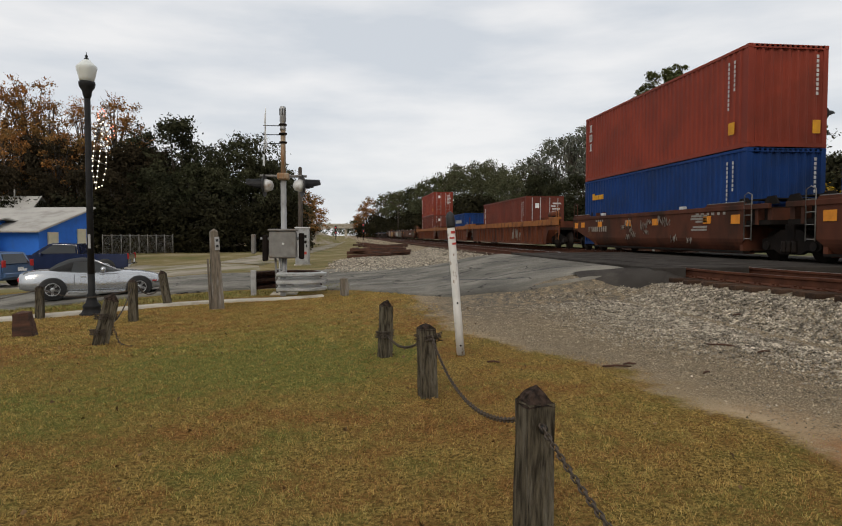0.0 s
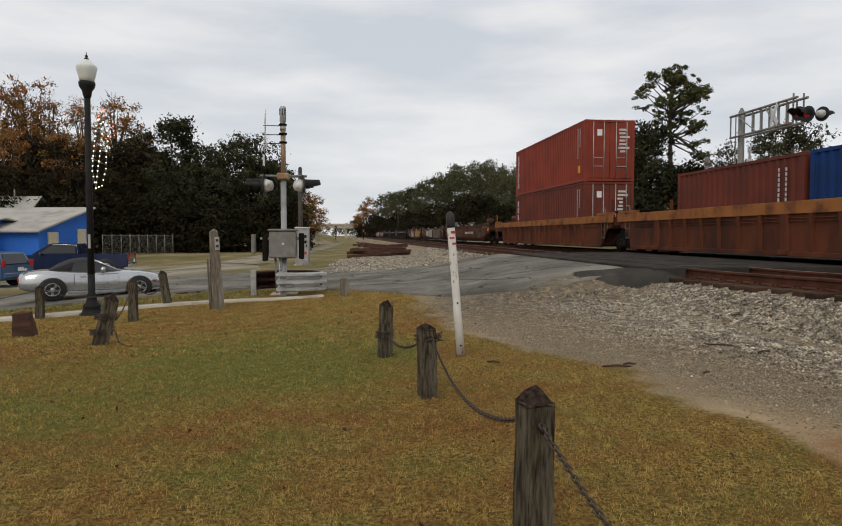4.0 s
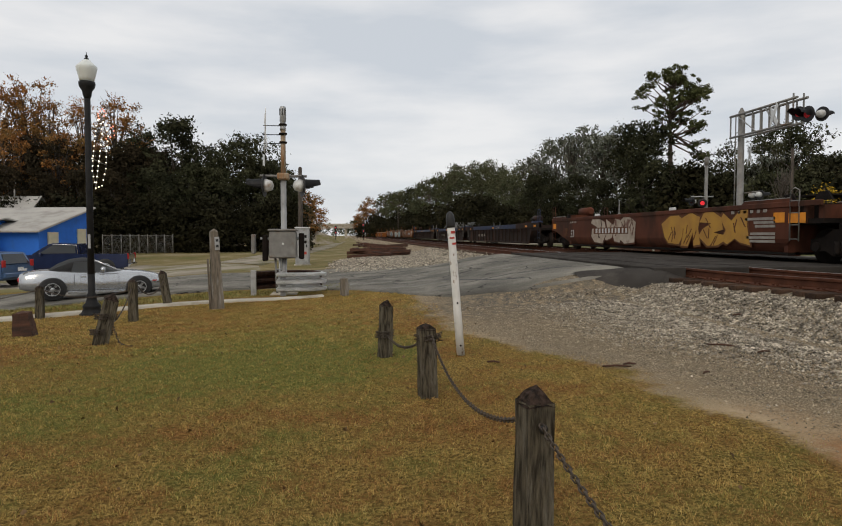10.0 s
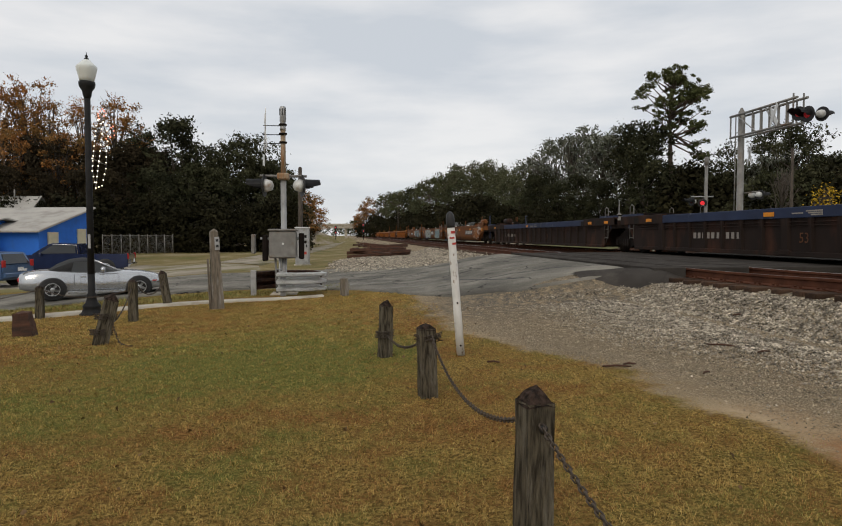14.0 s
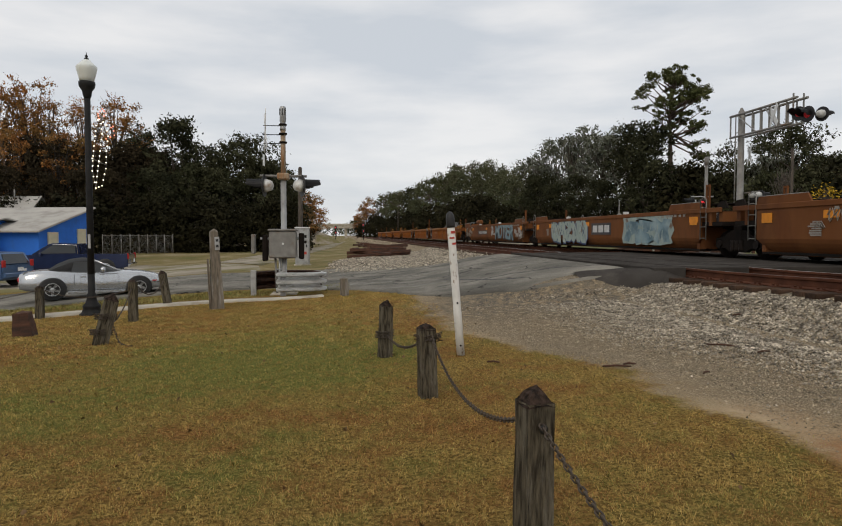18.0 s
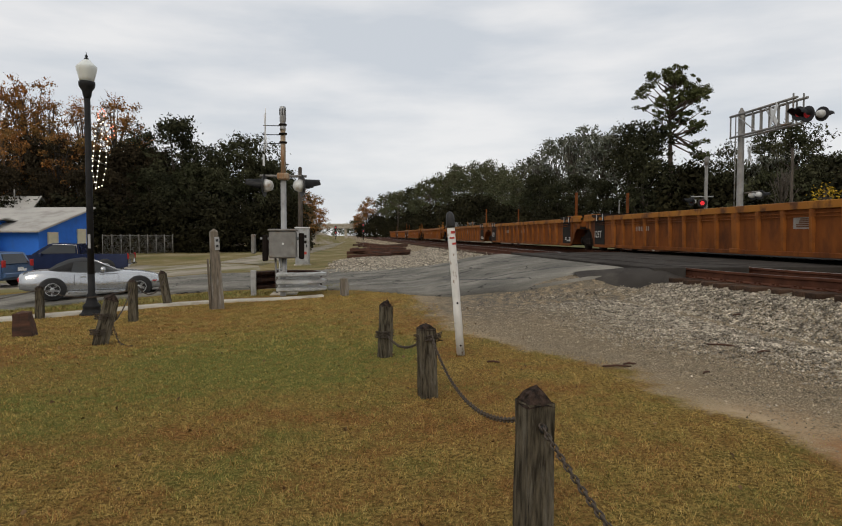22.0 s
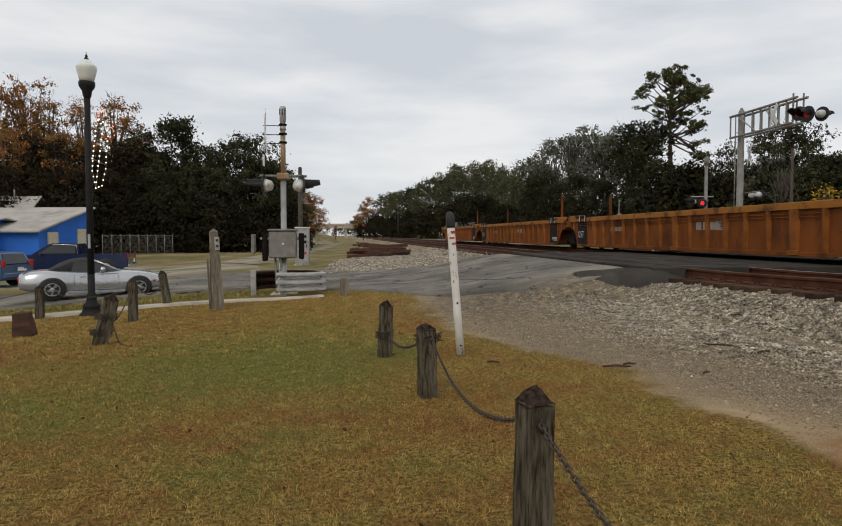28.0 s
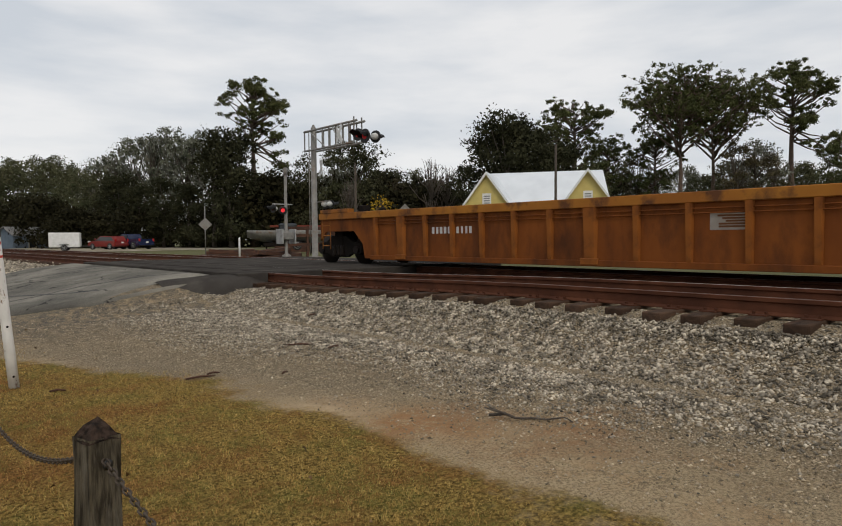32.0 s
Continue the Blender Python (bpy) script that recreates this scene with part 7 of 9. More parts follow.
# the guard rail curled round the signal
M_GUARD = surf("bright_galvanised_beam", (0.78, 0.78, 0.77), (0.64, 0.64, 0.63), 4.0, 0.42, 0.25, stain=(0.36, 0.33, 0.29), stain_scale=3.0, stain_at=0.66)
gr = thing("guard_rail", Matrix.Translation((sx, sy, sz)), "battered galvanised W-beam guard rail round the signal", "guard rail")


def wbeam(pts, z0, h, material, label=""):
    prof = [(0.0, 0.0), (0.05, 0.06), (0.05, 0.18), (-0.01, 0.26), (-0.01, 0.36), (0.05, 0.44), (0.05, 0.58), (-0.01, 0.66), (-0.01, 0.76), (0.05, 0.84), (0.05, 0.95), (0.0, 1.0)]
    bm = bmesh.new()
    rows = []
    for i, p in enumerate(pts):
        d = (Vector(pts[min(i + 1, len(pts) - 1)]) - Vector(pts[max(i - 1, 0)])).normalized()
        n = Vector((d.y, -d.x, 0))
        rows.append([bm.verts.new(Vector((p[0], p[1], z0 + f * h)) + n * o * 3.0) for o, f in prof])
    for a, b in zip(rows, rows[1:]):
        for k in range(len(prof) - 1):
            bm.faces.new((a[k], b[k], b[k + 1], a[k + 1]))
    bmesh.ops.solidify(bm, geom=bm.faces[:], thickness=0.006)
    return part("beam", bm, material, gr, label)


wbeam([(-0.12, -0.62, 0), (0.3, -0.68, 0), (0.75, -0.62, 0), (0.98, -0.45, 0), (1.0, -0.2, 0)], 0.12, 0.5, M_GUARD)
wbeam([(-0.85, -0.1, 0), (-0.5, 0.45, 0), (0.2, 0.7, 0), (0.7, 0.5, 0), (0.98, -0.1, 0)], 0.12, 0.5, M_OLDTIE, "dark rusted rear beam")
for x, y in ((0.02, -0.58), (-0.78, -0.25), (-0.2, 0.6)):
    part("rail_post", B((x - 0.07, x + 0.07, y - 0.05, y + 0.05, -0.1, 0.66), bevel=0.008), M_ALU, gr)

# cabinet and pole behind
cx, cy = -2.25, 36.0
cab = thing("equipment_cabinet", Matrix.Translation((cx, cy, float(ground_z(cx, cy)))), "tall pale metal railway equipment cabinet", "cabinet")
part("body", B((-0.38, 0.38, -0.3, 0.3, 0.05, 2.05), bevel=0.02), M_ALU, cab)
part("door_leaf", B((-0.33, 0.33, -0.325, -0.3, 0.15, 1.95), bevel=0.01), M_ALU, cab)
part("plinth", B((-0.45, 0.45, -0.36, 0.36, -0.1, 0.05)), M_CONCRETE, cab)
part("door_handle", B((0.2, 0.26, -0.35, -0.325, 1.0, 1.15)), M_BLACK, cab)
for zz in (1.5, 1.2, 0.6):
    part("notice", B((0.1, 0.24, -0.332, -0.324, zz, zz + 0.16)), M_GRIME if zz > 1 else M_RED, cab)
part("cabinet_roof", B((-0.42, 0.42, -0.34, 0.34, 2.05, 2.1), bevel=0.01), M_WHITE, cab)


def wood_pole(x, y, h, label, r=0.13, arm=None, lampw=None):
    z = float(ground_z(x, y))
    p = thing("utility_pole", Matrix.Translation((x, y, z - 0.1)), label, "pole", "utility poles")
    part("shaft", L([(r, 0), (r * 0.95, h * 0.5), (r * 0.75, h), (r * 0.3, h + 0.05)], 10), M_BARK, p)
    if arm:
        part("cross_arm", B((-arm, arm, -0.05, 0.05, h - 0.5, h - 0.38)), M_BARK, p)
    if lampw:
        part("lamp_arm", T([(0, 0, h - 0.6), (lampw * 0.6, 0, h - 0.25), (lampw, 0, h - 0.2)], 0.03, 6), M_ALU, p)
        part("lamp_head", B((min(lampw, lampw * 1.25), max(lampw, lampw * 1.25), -0.12, 0.12, h - 0.26, h - 0.14), bevel=0.03), M_ALU, p)
    return p


wood_pole(-2.45, 37.5, 5.6, "short brown wooden pole behind the cabinet", 0.14)
wood_pole(-29.3, 66.0, 11.0, "tall wooden utility pole before the wood", 0.16)
wood_pole(32.5, 23.4, 6.6, "thin wooden pole before the house", 0.09)
wood_pole(22.1, 29.65, 5.3, "thin grey wooden pole beyond the crossing", 0.08, None, 0.3)
wood_pole(16.0, 190, 8.0, "far wooden pole beside the line", 0.14)
wood_pole(17.4, 200, 8.0, "far wooden pole beside the line", 0.14)

# cantilever signal beyond the tracks
kx, ky = 16.06, 24.6
kz = float(ground_z(kx, ky))
can = thing("cantilever_signal", Matrix.Translation((kx, ky, kz)), "galvanised cantilever crossing signal with red flashers", "crossing signal", "crossing signals")
top = 6.25 - kz
part("mast", L([(0.26, 0), (0.26, 0.06), (0.14, 0.08), (0.12, top + 0.15), (0.08, top + 0.2), (0.04, top + 0.3)], 16), M_ALU_D, can)
for zz, y1, r in ((top, -3.5, 0.05), (top - 0.86, -3.25, 0.045)):
    for xx in (-0.2, 0.2):
        part("chord_tube", T([(xx, 0.45, zz), (xx, y1, zz)], r, 8), M_ALU_D, can)
for i, yy in enumerate((0.42, -0.5, -1.0, -1.5, -2.0, -2.5, -2.95, -3.3)):
    for xx in (-0.2, 0.2):
        part("upright", B((xx - 0.022, xx + 0.022, yy - 0.022, yy + 0.022, top - 0.86, top + (0.18 if i == 7 else 0.0))), M_ALU_D, can)
for a, b2 in ((-0.05, -1.2), (-1.75, -2.4)):
    part("brace", T([(-0.2, a, top - 0.05), (-0.2, b2, top - 0.82)], 0.025, 6), M_ALU, can)
for lx, ly in ((-0.02, 0.35), (0.17, 0.65)):
    part("ladder_rail", T([(lx, ly, 0.1), (lx, ly, top)], 0.022, 6), M_ALU_D, can)
for k in range(17):
    part("rung", T([(-0.02, 0.35, 0.4 + k * 0.33), (0.17, 0.65, 0.4 + k * 0.33)], 0.014, 5), M_ALU_D, can)
for zz in (1.2, 3.2, 5.0):
    part("ladder_bracket", T([(0.0, 0.1, zz), (0.07, 0.5, zz)], 0.018, 5), M_ALU_D, can)
crossbuck(can, (-0.24, -2.3, top - 0.43), (-1, 0.25, 0), 1.0)
crossbuck(can, (0.26, -0.2, top - 1.6), (-1, 0.42, 0), 1.0)
lamp_head(can, (-0.3, -3.72, top - 0.62), (-0.9, -0.4, 0), M_DIMLENS, 0.25)
lamp_head(can, (-0.3, -4.15, top - 0.72), (-1, -0.2, 0), M_DIMLENS, 0.28)
lamp_head(can, (0.25, -4.15, top - 0.7), (1, 0.35, 0), False, 0.25)
part("lamp_arm", T([(0.0, -3.25, top - 0.6), (-0.1, -3.8, top - 0.66), (0.2, -4.15, top - 0.7)], 0.025, 6), M_BLACK, can)
part("low_arm", T([(0.05, 0.0, top - 3.15), (0.32, -0.8, top - 3.12)], 0.03, 6), M_ALU_D, can)
for ly in (-0.35, -0.78):
    lamp_head(can, (0.35, ly, top - 3.25), (1, 0.3, 0), False, 0.19)

# signal mast with gate gear on the far side
fx, fy = 15.95, 26.9
fz = float(ground_z(fx, fy))
fs = thing("crossing_signal", Matrix.Translation((fx, fy, fz)), "grey crossing signal mast beyond the tracks, one flasher lit", "crossing signal", "crossing signals")
part("mast", L([(0.22, 0), (0.22, 0.2), (0.12, 0.25), (0.075, 0.3), (0.068, 4.2)], 14), M_ALU_D, fs)
part("bell", L([(0.1, 4.0), (0.1, 4.3), (0.07, 4.36)], 12), M_ALU_D, fs)
part("cross_arm", T([(-0.7, 0.0, 2.62), (0.35, 0, 2.62)], 0.03, 6), M_ALU, fs)
lamp_head(fs, (-0.22, -0.1, 2.33), (-0.6, -1, 0), M_REDLENS, 0.2)
lamp_head(fs, (-0.7, -0.05, 2.4), (-0.9, -0.2, 0), False, 0.2)
part("gate_mechanism", B((-0.28, 0.28, -0.25, 0.25, 0.95, 1.3), bevel=0.03), M_ALU_D, fs)
for xx in (-0.34, 0.34):
    part("mechanism_arm", B((xx - 0.03, xx + 0.03, -0.3, 0.3, 0.75, 1.45), bevel=0.01), M_ALU, fs)


# ---------- old ties in stacks ----------
def tie_stack(x, y, turn, rows, label, seed):
    rng = random.Random(seed)
    z = float(ground_z(x, y))
    for r, n in enumerate(rows):
        for k in range(n):
            t = thing("old_tie", pose(x, y, z, 0, 0, turn) @ pose(rng.uniform(-0.3, 0.3), (k - n / 2) * 0.36 + rng.uniform(-0.08, 0.08), 0.1 + r * 0.19, rng.uniform(-4, 4), rng.uniform(-6, 6), rng.uniform(-24, 24)),
                      label, "railway tie", "stacked old ties")
            piece("timber", ("timber", k % 2), lambda: B((-1.3, 1.3, -0.13, 0.13, -0.1, 0.1), bevel=0.02), M_OLDTIE, t)


tie_stack(1.75, 42.3, -3, (3, 2, 1), "discarded dark brown railway tie in a heap", 1)
tie_stack(2.85, 43.3, 5, (5, 4, 3, 2), "discarded dark brown railway tie in a heap", 2)
tie_stack(15.6, 27.9, 20, (3, 2), "discarded dark brown railway tie beyond the crossing", 4)
tie_stack(20.6, 36.6, 5, (3, 2), "discarded dark brown railway tie beyond the crossing", 5)
tie_stack(16.2, 33.6, 0, (3, 2), "discarded dark brown railway tie beyond the crossing", 6)
rng = random.Random(5)
for i in range(14):
    x, y = 1.6 + rng.uniform(-0.8, 0.8) + i * 0.12, 52 + i * 4.5
    t = thing("old_tie", pose(x, y, float(ground_z(x, y)) + 0.09, 0, 0, 80 + rng.uniform(-20, 20)), "discarded dark brown railway tie beside the line", "railway tie", "stacked old ties")
    piece("timber", ("timber", 0), None, M_OLDTIE, t)

# ---------- vehicles ----------
M_SILVER = surf("silver_car_paint", (0.5, 0.51, 0.52), (0.46, 0.47, 0.48), 2.0, 0.27, 0.75, coat=0.5)
M_NAVY = surf("navy_car_paint", (0.016, 0.025, 0.075), (0.012, 0.02, 0.06), 2.0, 0.25, 0.2, coat=0.7)
M_STEELBLUE = surf("steel_blue_car_paint", (0.065, 0.13, 0.26), (0.055, 0.11, 0.22), 2.0, 0.3, 0.4, coat=0.6)
M_REDCAR = surf("red_car_paint", (0.22, 0.02, 0.015), (0.18, 0.016, 0.012), 2.0, 0.3, 0.1, coat=0.6)
M_FABRIC = surf("black_soft_top", (0.018, 0.018, 0.019), (0.026, 0.026, 0.026), 30.0, 0.9, bump=0.2)
M_GLASS = glass_mat("dark_window_glass", (0.02, 0.023, 0.026), 0.08)
# opaque pane; daylight seen through the cabin is painted in as grey
M_CABGLASS = glass_mat("daylit_window_glass", (0.075, 0.08, 0.085), 0.08)
M_TYRE = surf("tyre_rubber", (0.018, 0.018, 0.018), (0.028, 0.027, 0.026), 12.0, 0.9)
M_RIM = surf("alloy_rim", (0.5, 0.5, 0.5), (0.42, 0.42, 0.42), 5.0, 0.35, 0.8)
M_CHROME = surf("chrome", (0.75, 0.75, 0.75), (0.7, 0.7, 0.7), 3.0, 0.15, 1.0)
M_TAIL = surf("tail_lamp_red", (0.42, 0.02, 0.02), (0.34, 0.02, 0.02), 5.0, 0.25)
M_HEADL = surf("headlamp_glass", (0.6, 0.6, 0.58), (0.5, 0.5, 0.5), 5.0, 0.15)


def wheel(parent, x, y, r, w, spokes=5):
    sg = 1 if x > 0 else -1
    R = Matrix.Translation((x, y, r)) @ Matrix.Rotation(radians(90 * sg), 4, "Y")
    wh = part("wheel", L([(r * 0.62, -w / 2), (r * 0.95, -w / 2), (r, -w / 2 + 0.03), (r, w / 2 - 0.03), (r * 0.95, w / 2), (r * 0.66, w / 2)], 24, R), M_TYRE, parent, "black tyre")
    bm = bmesh.new()
    lathe(bm, [(r * 0.68, w / 2 - 0.03), (r * 0.68, w / 2 + 0.004), (r * 0.62, w / 2 + 0.004), (r * 0.6, w / 2 - 0.025)], 24, R)
    for k in range(spokes):
        box(bm, 0.02, r * 0.63, -0.035, 0.035, w / 2 - 0.02, w / 2, m=R @ Matrix.Rotation(2 * math.pi * k / spokes, 4, "Z"))
    lathe(bm, [(0.06, w / 2 - 0.02), (0.06, w / 2 + 0.008), (0.03, w / 2 + 0.012)], 10, R)
    part("rim", bm, M_RIM, wh)
    return wh


def ring_loft(name, stations, material, parent, label="", smooth=True):
    """A body skinned over half rings of (x, z), mirrored."""
    bm = bmesh.new()
    rings = []
    for y, half in stations:
        full = [(-x, z) for x, z in half] + [(x, z) for x, z in half[::-1]]
        rings.append([bm.verts.new((x, y, z)) for x, z in full])
    n = len(rings[0])
    for a, b in zip(rings, rings[1:]):
        for k in range(n):
            f = bm.faces.new((a[k], a[(k + 1) % n], b[(k + 1) % n], b[k]))
            f.smooth = smooth
    bm.faces.new(rings[0][::-1])
    bm.faces.new(rings[-1])
    bmesh.ops.recalc_face_normals(bm, faces=bm.faces[:])
    return part(name, bm, material, parent, label)


def body_ring(w, zb, zs, zt):
    return [(w * 0.55, zb), (w * 0.92, zb + 0.02), (w, zb + 0.12), (w * 1.005, (zb + zs) / 2), (w * 0.985, zs), (w * 0.9, zt - 0.01), (w * 0.6, zt + 0.015), (0.02, zt + 0.03)]


mz = float(ground_z(-6.85, 19.0)) + 0.035
mi = thing("convertible_car", pose(-6.93, 19.0, mz + 0.01, 0, 0, -67) @ Matrix.Diagonal((0.92, 0.93, 0.86, 1)), "silver two-seat convertible with a closed black soft top", "car", "parked cars")
ring_loft("body", [(y, body_ring(*v)) for y, v in ((-1.97, (0.55, 0.4, 0.55, 0.62)), (-1.93, (0.7, 0.3, 0.66, 0.73)), (-1.75, (0.78, 0.24, 0.72, 0.8)), (-1.45, (0.83, 0.2, 0.765, 0.84)), (-1.13, (0.848, 0.2, 0.785, 0.85)),
           (-0.75, (0.835, 0.17, 0.755, 0.83)), (-0.3, (0.818, 0.16, 0.72, 0.8)), (0.2, (0.815, 0.16, 0.712, 0.79)), (0.6, (0.822, 0.16, 0.725, 0.81)), (0.85, (0.838, 0.17, 0.742, 0.8)), (1.13, (0.848, 0.2, 0.742, 0.778)), (1.4, (0.826, 0.2, 0.69, 0.735)),
           (1.65, (0.77, 0.22, 0.62, 0.67)), (1.85, (0.66, 0.26, 0.55, 0.59)), (1.95, (0.5, 0.3, 0.48, 0.5)))], M_SILVER, mi)
ring_loft("soft_top", [(y, [(w * 0.98, 0.78), (w, z * 0.75 + 0.2), (w * 0.9, z - 0.06), (w * 0.55, z), (0.02, z + 0.02)]) for y, w, z in ((-1.22, 0.6, 0.86), (-0.98, 0.65, 1.03), (-0.68, 0.66, 1.17), (-0.36, 0.64, 1.22), (-0.06, 0.62, 1.2))], M_FABRIC, mi, "black fabric soft top")
ring_loft("windscreen", [(-0.06, [(0.62, 0.8), (0.62, 0.9), (0.58, 1.14), (0.4, 1.19), (0.02, 1.2)]), (0.62, [(0.68, 0.79), (0.68, 0.8), (0.62, 0.815), (0.4, 0.83), (0.02, 0.84)])], M_CABGLASS, mi)
for sg in (-1, 1):
    for yy, z1 in ((-0.58, 0.74), (0.58, 0.7)):
        part("door_seam", T([(sg * 0.8, yy, 0.2), (sg * 0.835, yy, 0.45), (sg * 0.828, yy, z1)], 0.006, 4), M_BLACK, mi)
    part("belt_seam", T([(sg * 0.8, -0.58, 0.745), (sg * 0.785, 0.0, 0.735), (sg * 0.8, 0.58, 0.735)], 0.007, 4), M_BLACK, mi)
    part("front_lip", B((sg * 0.32 - 0.26, sg * 0.32 + 0.26, 1.84, 1.93, 0.2, 0.27), bevel=0.02), M_BLACK, mi)
for sg in (-1, 1):
    part("windscreen_pillar", T([(sg * 0.66, 0.64, 0.8), (sg * 0.6, -0.06, 1.17)], 0.03, 6), M_SILVER, mi)
    bm = bmesh.new()
    prism(bm, [(-0.66, 0.8), (0.4, 0.8), (0.02, 1.12), (-0.58, 1.12)], 0.016, m=Matrix(((0, 1, 0, sg * 0.672 - 0.006), (1, 0, 0, 0), (0, 0, 1, 0), (0, 0, 0, 1))))
    part("side_window", bm, M_CABGLASS, mi)
    part("door_mirror", L([(0.02, -0.1), (0.07, -0.05), (0.07, 0.05), (0.02, 0.09)], 10, Matrix.Translation((sg * 0.86, 0.16, 0.87))), M_SILVER, mi)
    part("door_handle", B((sg * 0.852 - 0.012, sg * 0.852 + 0.012, -0.42, -0.28, 0.66, 0.69), bevel=0.004), M_SILVER, mi)
    part("tail_lamp", L([(0.02, -0.06), (0.1, -0.04), (0.1, 0.04), (0.02, 0.06)], 14, Matrix.Translation((sg * 0.62, -1.88, 0.6)) @ Matrix.Rotation(radians(80), 4, "Z") @ Matrix.Rotation(radians(90), 4, "X")), M_TAIL, mi)
    part("headlamp", L([(0.02, -0.05), (0.11, -0.03), (0.1, 0.03), (0.02, 0.06)], 14, Matrix.Translation((sg * 0.6, 1.74, 0.58)) @ Matrix.Rotation(radians(-70), 4, "X")), M_HEADL, mi)
    part("side_sill", B((sg * 0.84 - 0.03, sg * 0.84 + 0.03, -0.75, 0.75, 0.14, 0.22), bevel=0.01), M_SILVER, mi)
    part("side_marker", B((sg * 0.8 - 0.02, sg * 0.8 + 0.02, 1.5, 1.62, 0.47, 0.5)), M_TAIL, mi)
    for yy in (-1.13, 1.13):
        part("wheel_arch", L([(0.36, 0.0), (0.36, 0.012), (0.3, 0.014)], 24, Matrix.Translation((sg * 0.842, yy, 0.3)) @ Matrix.Rotation(radians(90 * sg), 4, "Y")), M_BLACK, mi)
        wheel(mi, sg * 0.765, yy, 0.29, 0.2)
part("rear_spoiler", B((-0.55, 0.55, -1.92, -1.75, 0.87, 0.9), bevel=0.01), M_SILVER, mi)


def boxy_vehicle(name, m, label, paint, ln, wd, lower, cabin, glass, r, axles, category, tail=True, rim=6):
    """A vehicle from side outlines (along y, z): lower body, cabin and windows."""
    v = thing(name, m, label, category, "parked cars")

    def side(outline, half, bevel):
        bm = bmesh.new()
        prism(bm, outline, 2 * half, m=Matrix(((0, 1, 0, -half), (1, 0, 0, 0), (0, 0, 1, 0), (0, 0, 0, 1))))
        if bevel:
            bmesh.ops.bevel(bm, geom=bm.edges[:], offset=bevel, segments=2, affect="EDGES")
        return bm

    part("body", side(lower, wd / 2, 0.04), paint, v)
    part("cabin", side(cabin, wd / 2 - 0.1, 0.06), paint, v)
    for g in glass:
        bm = side(g, wd / 2 - 0.085, 0)
        part("window_band", bm, M_CABGLASS, v)
    for sg in (-1, 1):
        for yy in axles:
            part("wheel_arch", L([(r * 1.2, 0.0), (r * 1.2, 0.01), (r, 0.012)], 20, Matrix.Translation((sg * (wd / 2 + 0.001), yy, r)) @ Matrix.Rotation(radians(90 * sg), 4, "Y")), M_BLACK, v)
            wheel(v, sg * (wd / 2 - 0.08), yy, r, 0.22, rim)
        part("tail_lamp", B((sg * (wd / 2 - 0.12) - 0.1, sg * (wd / 2 - 0.12) + 0.1, -ln / 2 - 0.015, -ln / 2 + 0.05, 0.85, 1.15), bevel=0.02), M_TAIL, v)
        part("headlamp", B((sg * (wd / 2 - 0.2) - 0.16, sg * (wd / 2 - 0.2) + 0.16, ln / 2 - 0.08, ln / 2 + 0.01, 0.75, 0.95), bevel=0.02), M_HEADL, v)
        part("door_mirror", B((sg * (wd / 2 + 0.1) - 0.09, sg * (wd / 2 + 0.1) + 0.09, ln * 0.16, ln * 0.16 + 0.1, 1.0, 1.2), bevel=0.03), paint, v)
    part("rear_bumper", B((-wd / 2 + 0.05, wd / 2 - 0.05, -ln / 2 - 0.1, -ln / 2 + 0.05, 0.42, 0.62), bevel=0.03), M_CHROME if name == "pickup_truck" else paint, v)
    part("number_plate", B((-0.16, 0.16, -ln / 2 - 0.11, -ln / 2 - 0.09, 0.68, 0.84)), M_WHITE, v)
    return v


tr = boxy_vehicle("pickup_truck", pose(-14.6, 36.5, float(ground_z(-14.6, 36.5)) + 0.03, 0, 0, 97) @ Matrix.Scale(1.07, 4), "dark navy crew-cab pickup truck parked on the lot", M_NAVY, 5.8, 1.98,
             [(-2.9, 0.5), (-2.9, 1.1), (-0.6, 1.12), (1.2, 1.1), (2.6, 1.02), (2.88, 0.9), (2.9, 0.5), (2.7, 0.4), (-2.7, 0.42)],
             [(-0.7, 1.08), (-0.62, 1.62), (0.6, 1.66), (1.5, 1.08)], [[(-0.5, 1.16), (-0.5, 1.52), (0.5, 1.56), (1.15, 1.14)]], 0.4, (-1.85, 1.85), "truck")
part("window_trim", T([(-1.0, -0.62, 1.14), (-1.0, -0.58, 1.55), (-0.98, 0.5, 1.6)], 0.02, 5), M_CHROME, tr)
part("cargo_bed_floor", B((-0.85, 0.85, -2.8, -0.8, 0.7, 0.74)), M_BLACK, tr)
mv = boxy_vehicle("minivan", pose(-16.0, 29.5, float(ground_z(-16.0, 29.5)) + 0.03, 0, 0, 78), "steel-blue minivan parked beside the street", M_STEELBLUE, 4.8, 1.9,
             [(-2.4, 0.4), (-2.4, 0.95), (1.3, 0.98), (2.2, 0.85), (2.4, 0.6), (2.3, 0.3), (-2.2, 0.3)], [(-2.36, 0.92), (-2.1, 1.46), (0.3, 1.5), (1.5, 0.95)], [[(-2.3, 1.0), (-2.08, 1.36), (0.25, 1.4), (1.15, 1.0)]], 0.32, (-1.5, 1.5), "car")
bm = bmesh.new()
for yy, zz, hw in ((-2.345, 1.0, 0.72), (-2.15, 1.4, 0.62)):
    for dy in (-0.012, 0.02):
        for sg in (-1, 1):
            bm.verts.new((sg * hw, yy + dy, zz))
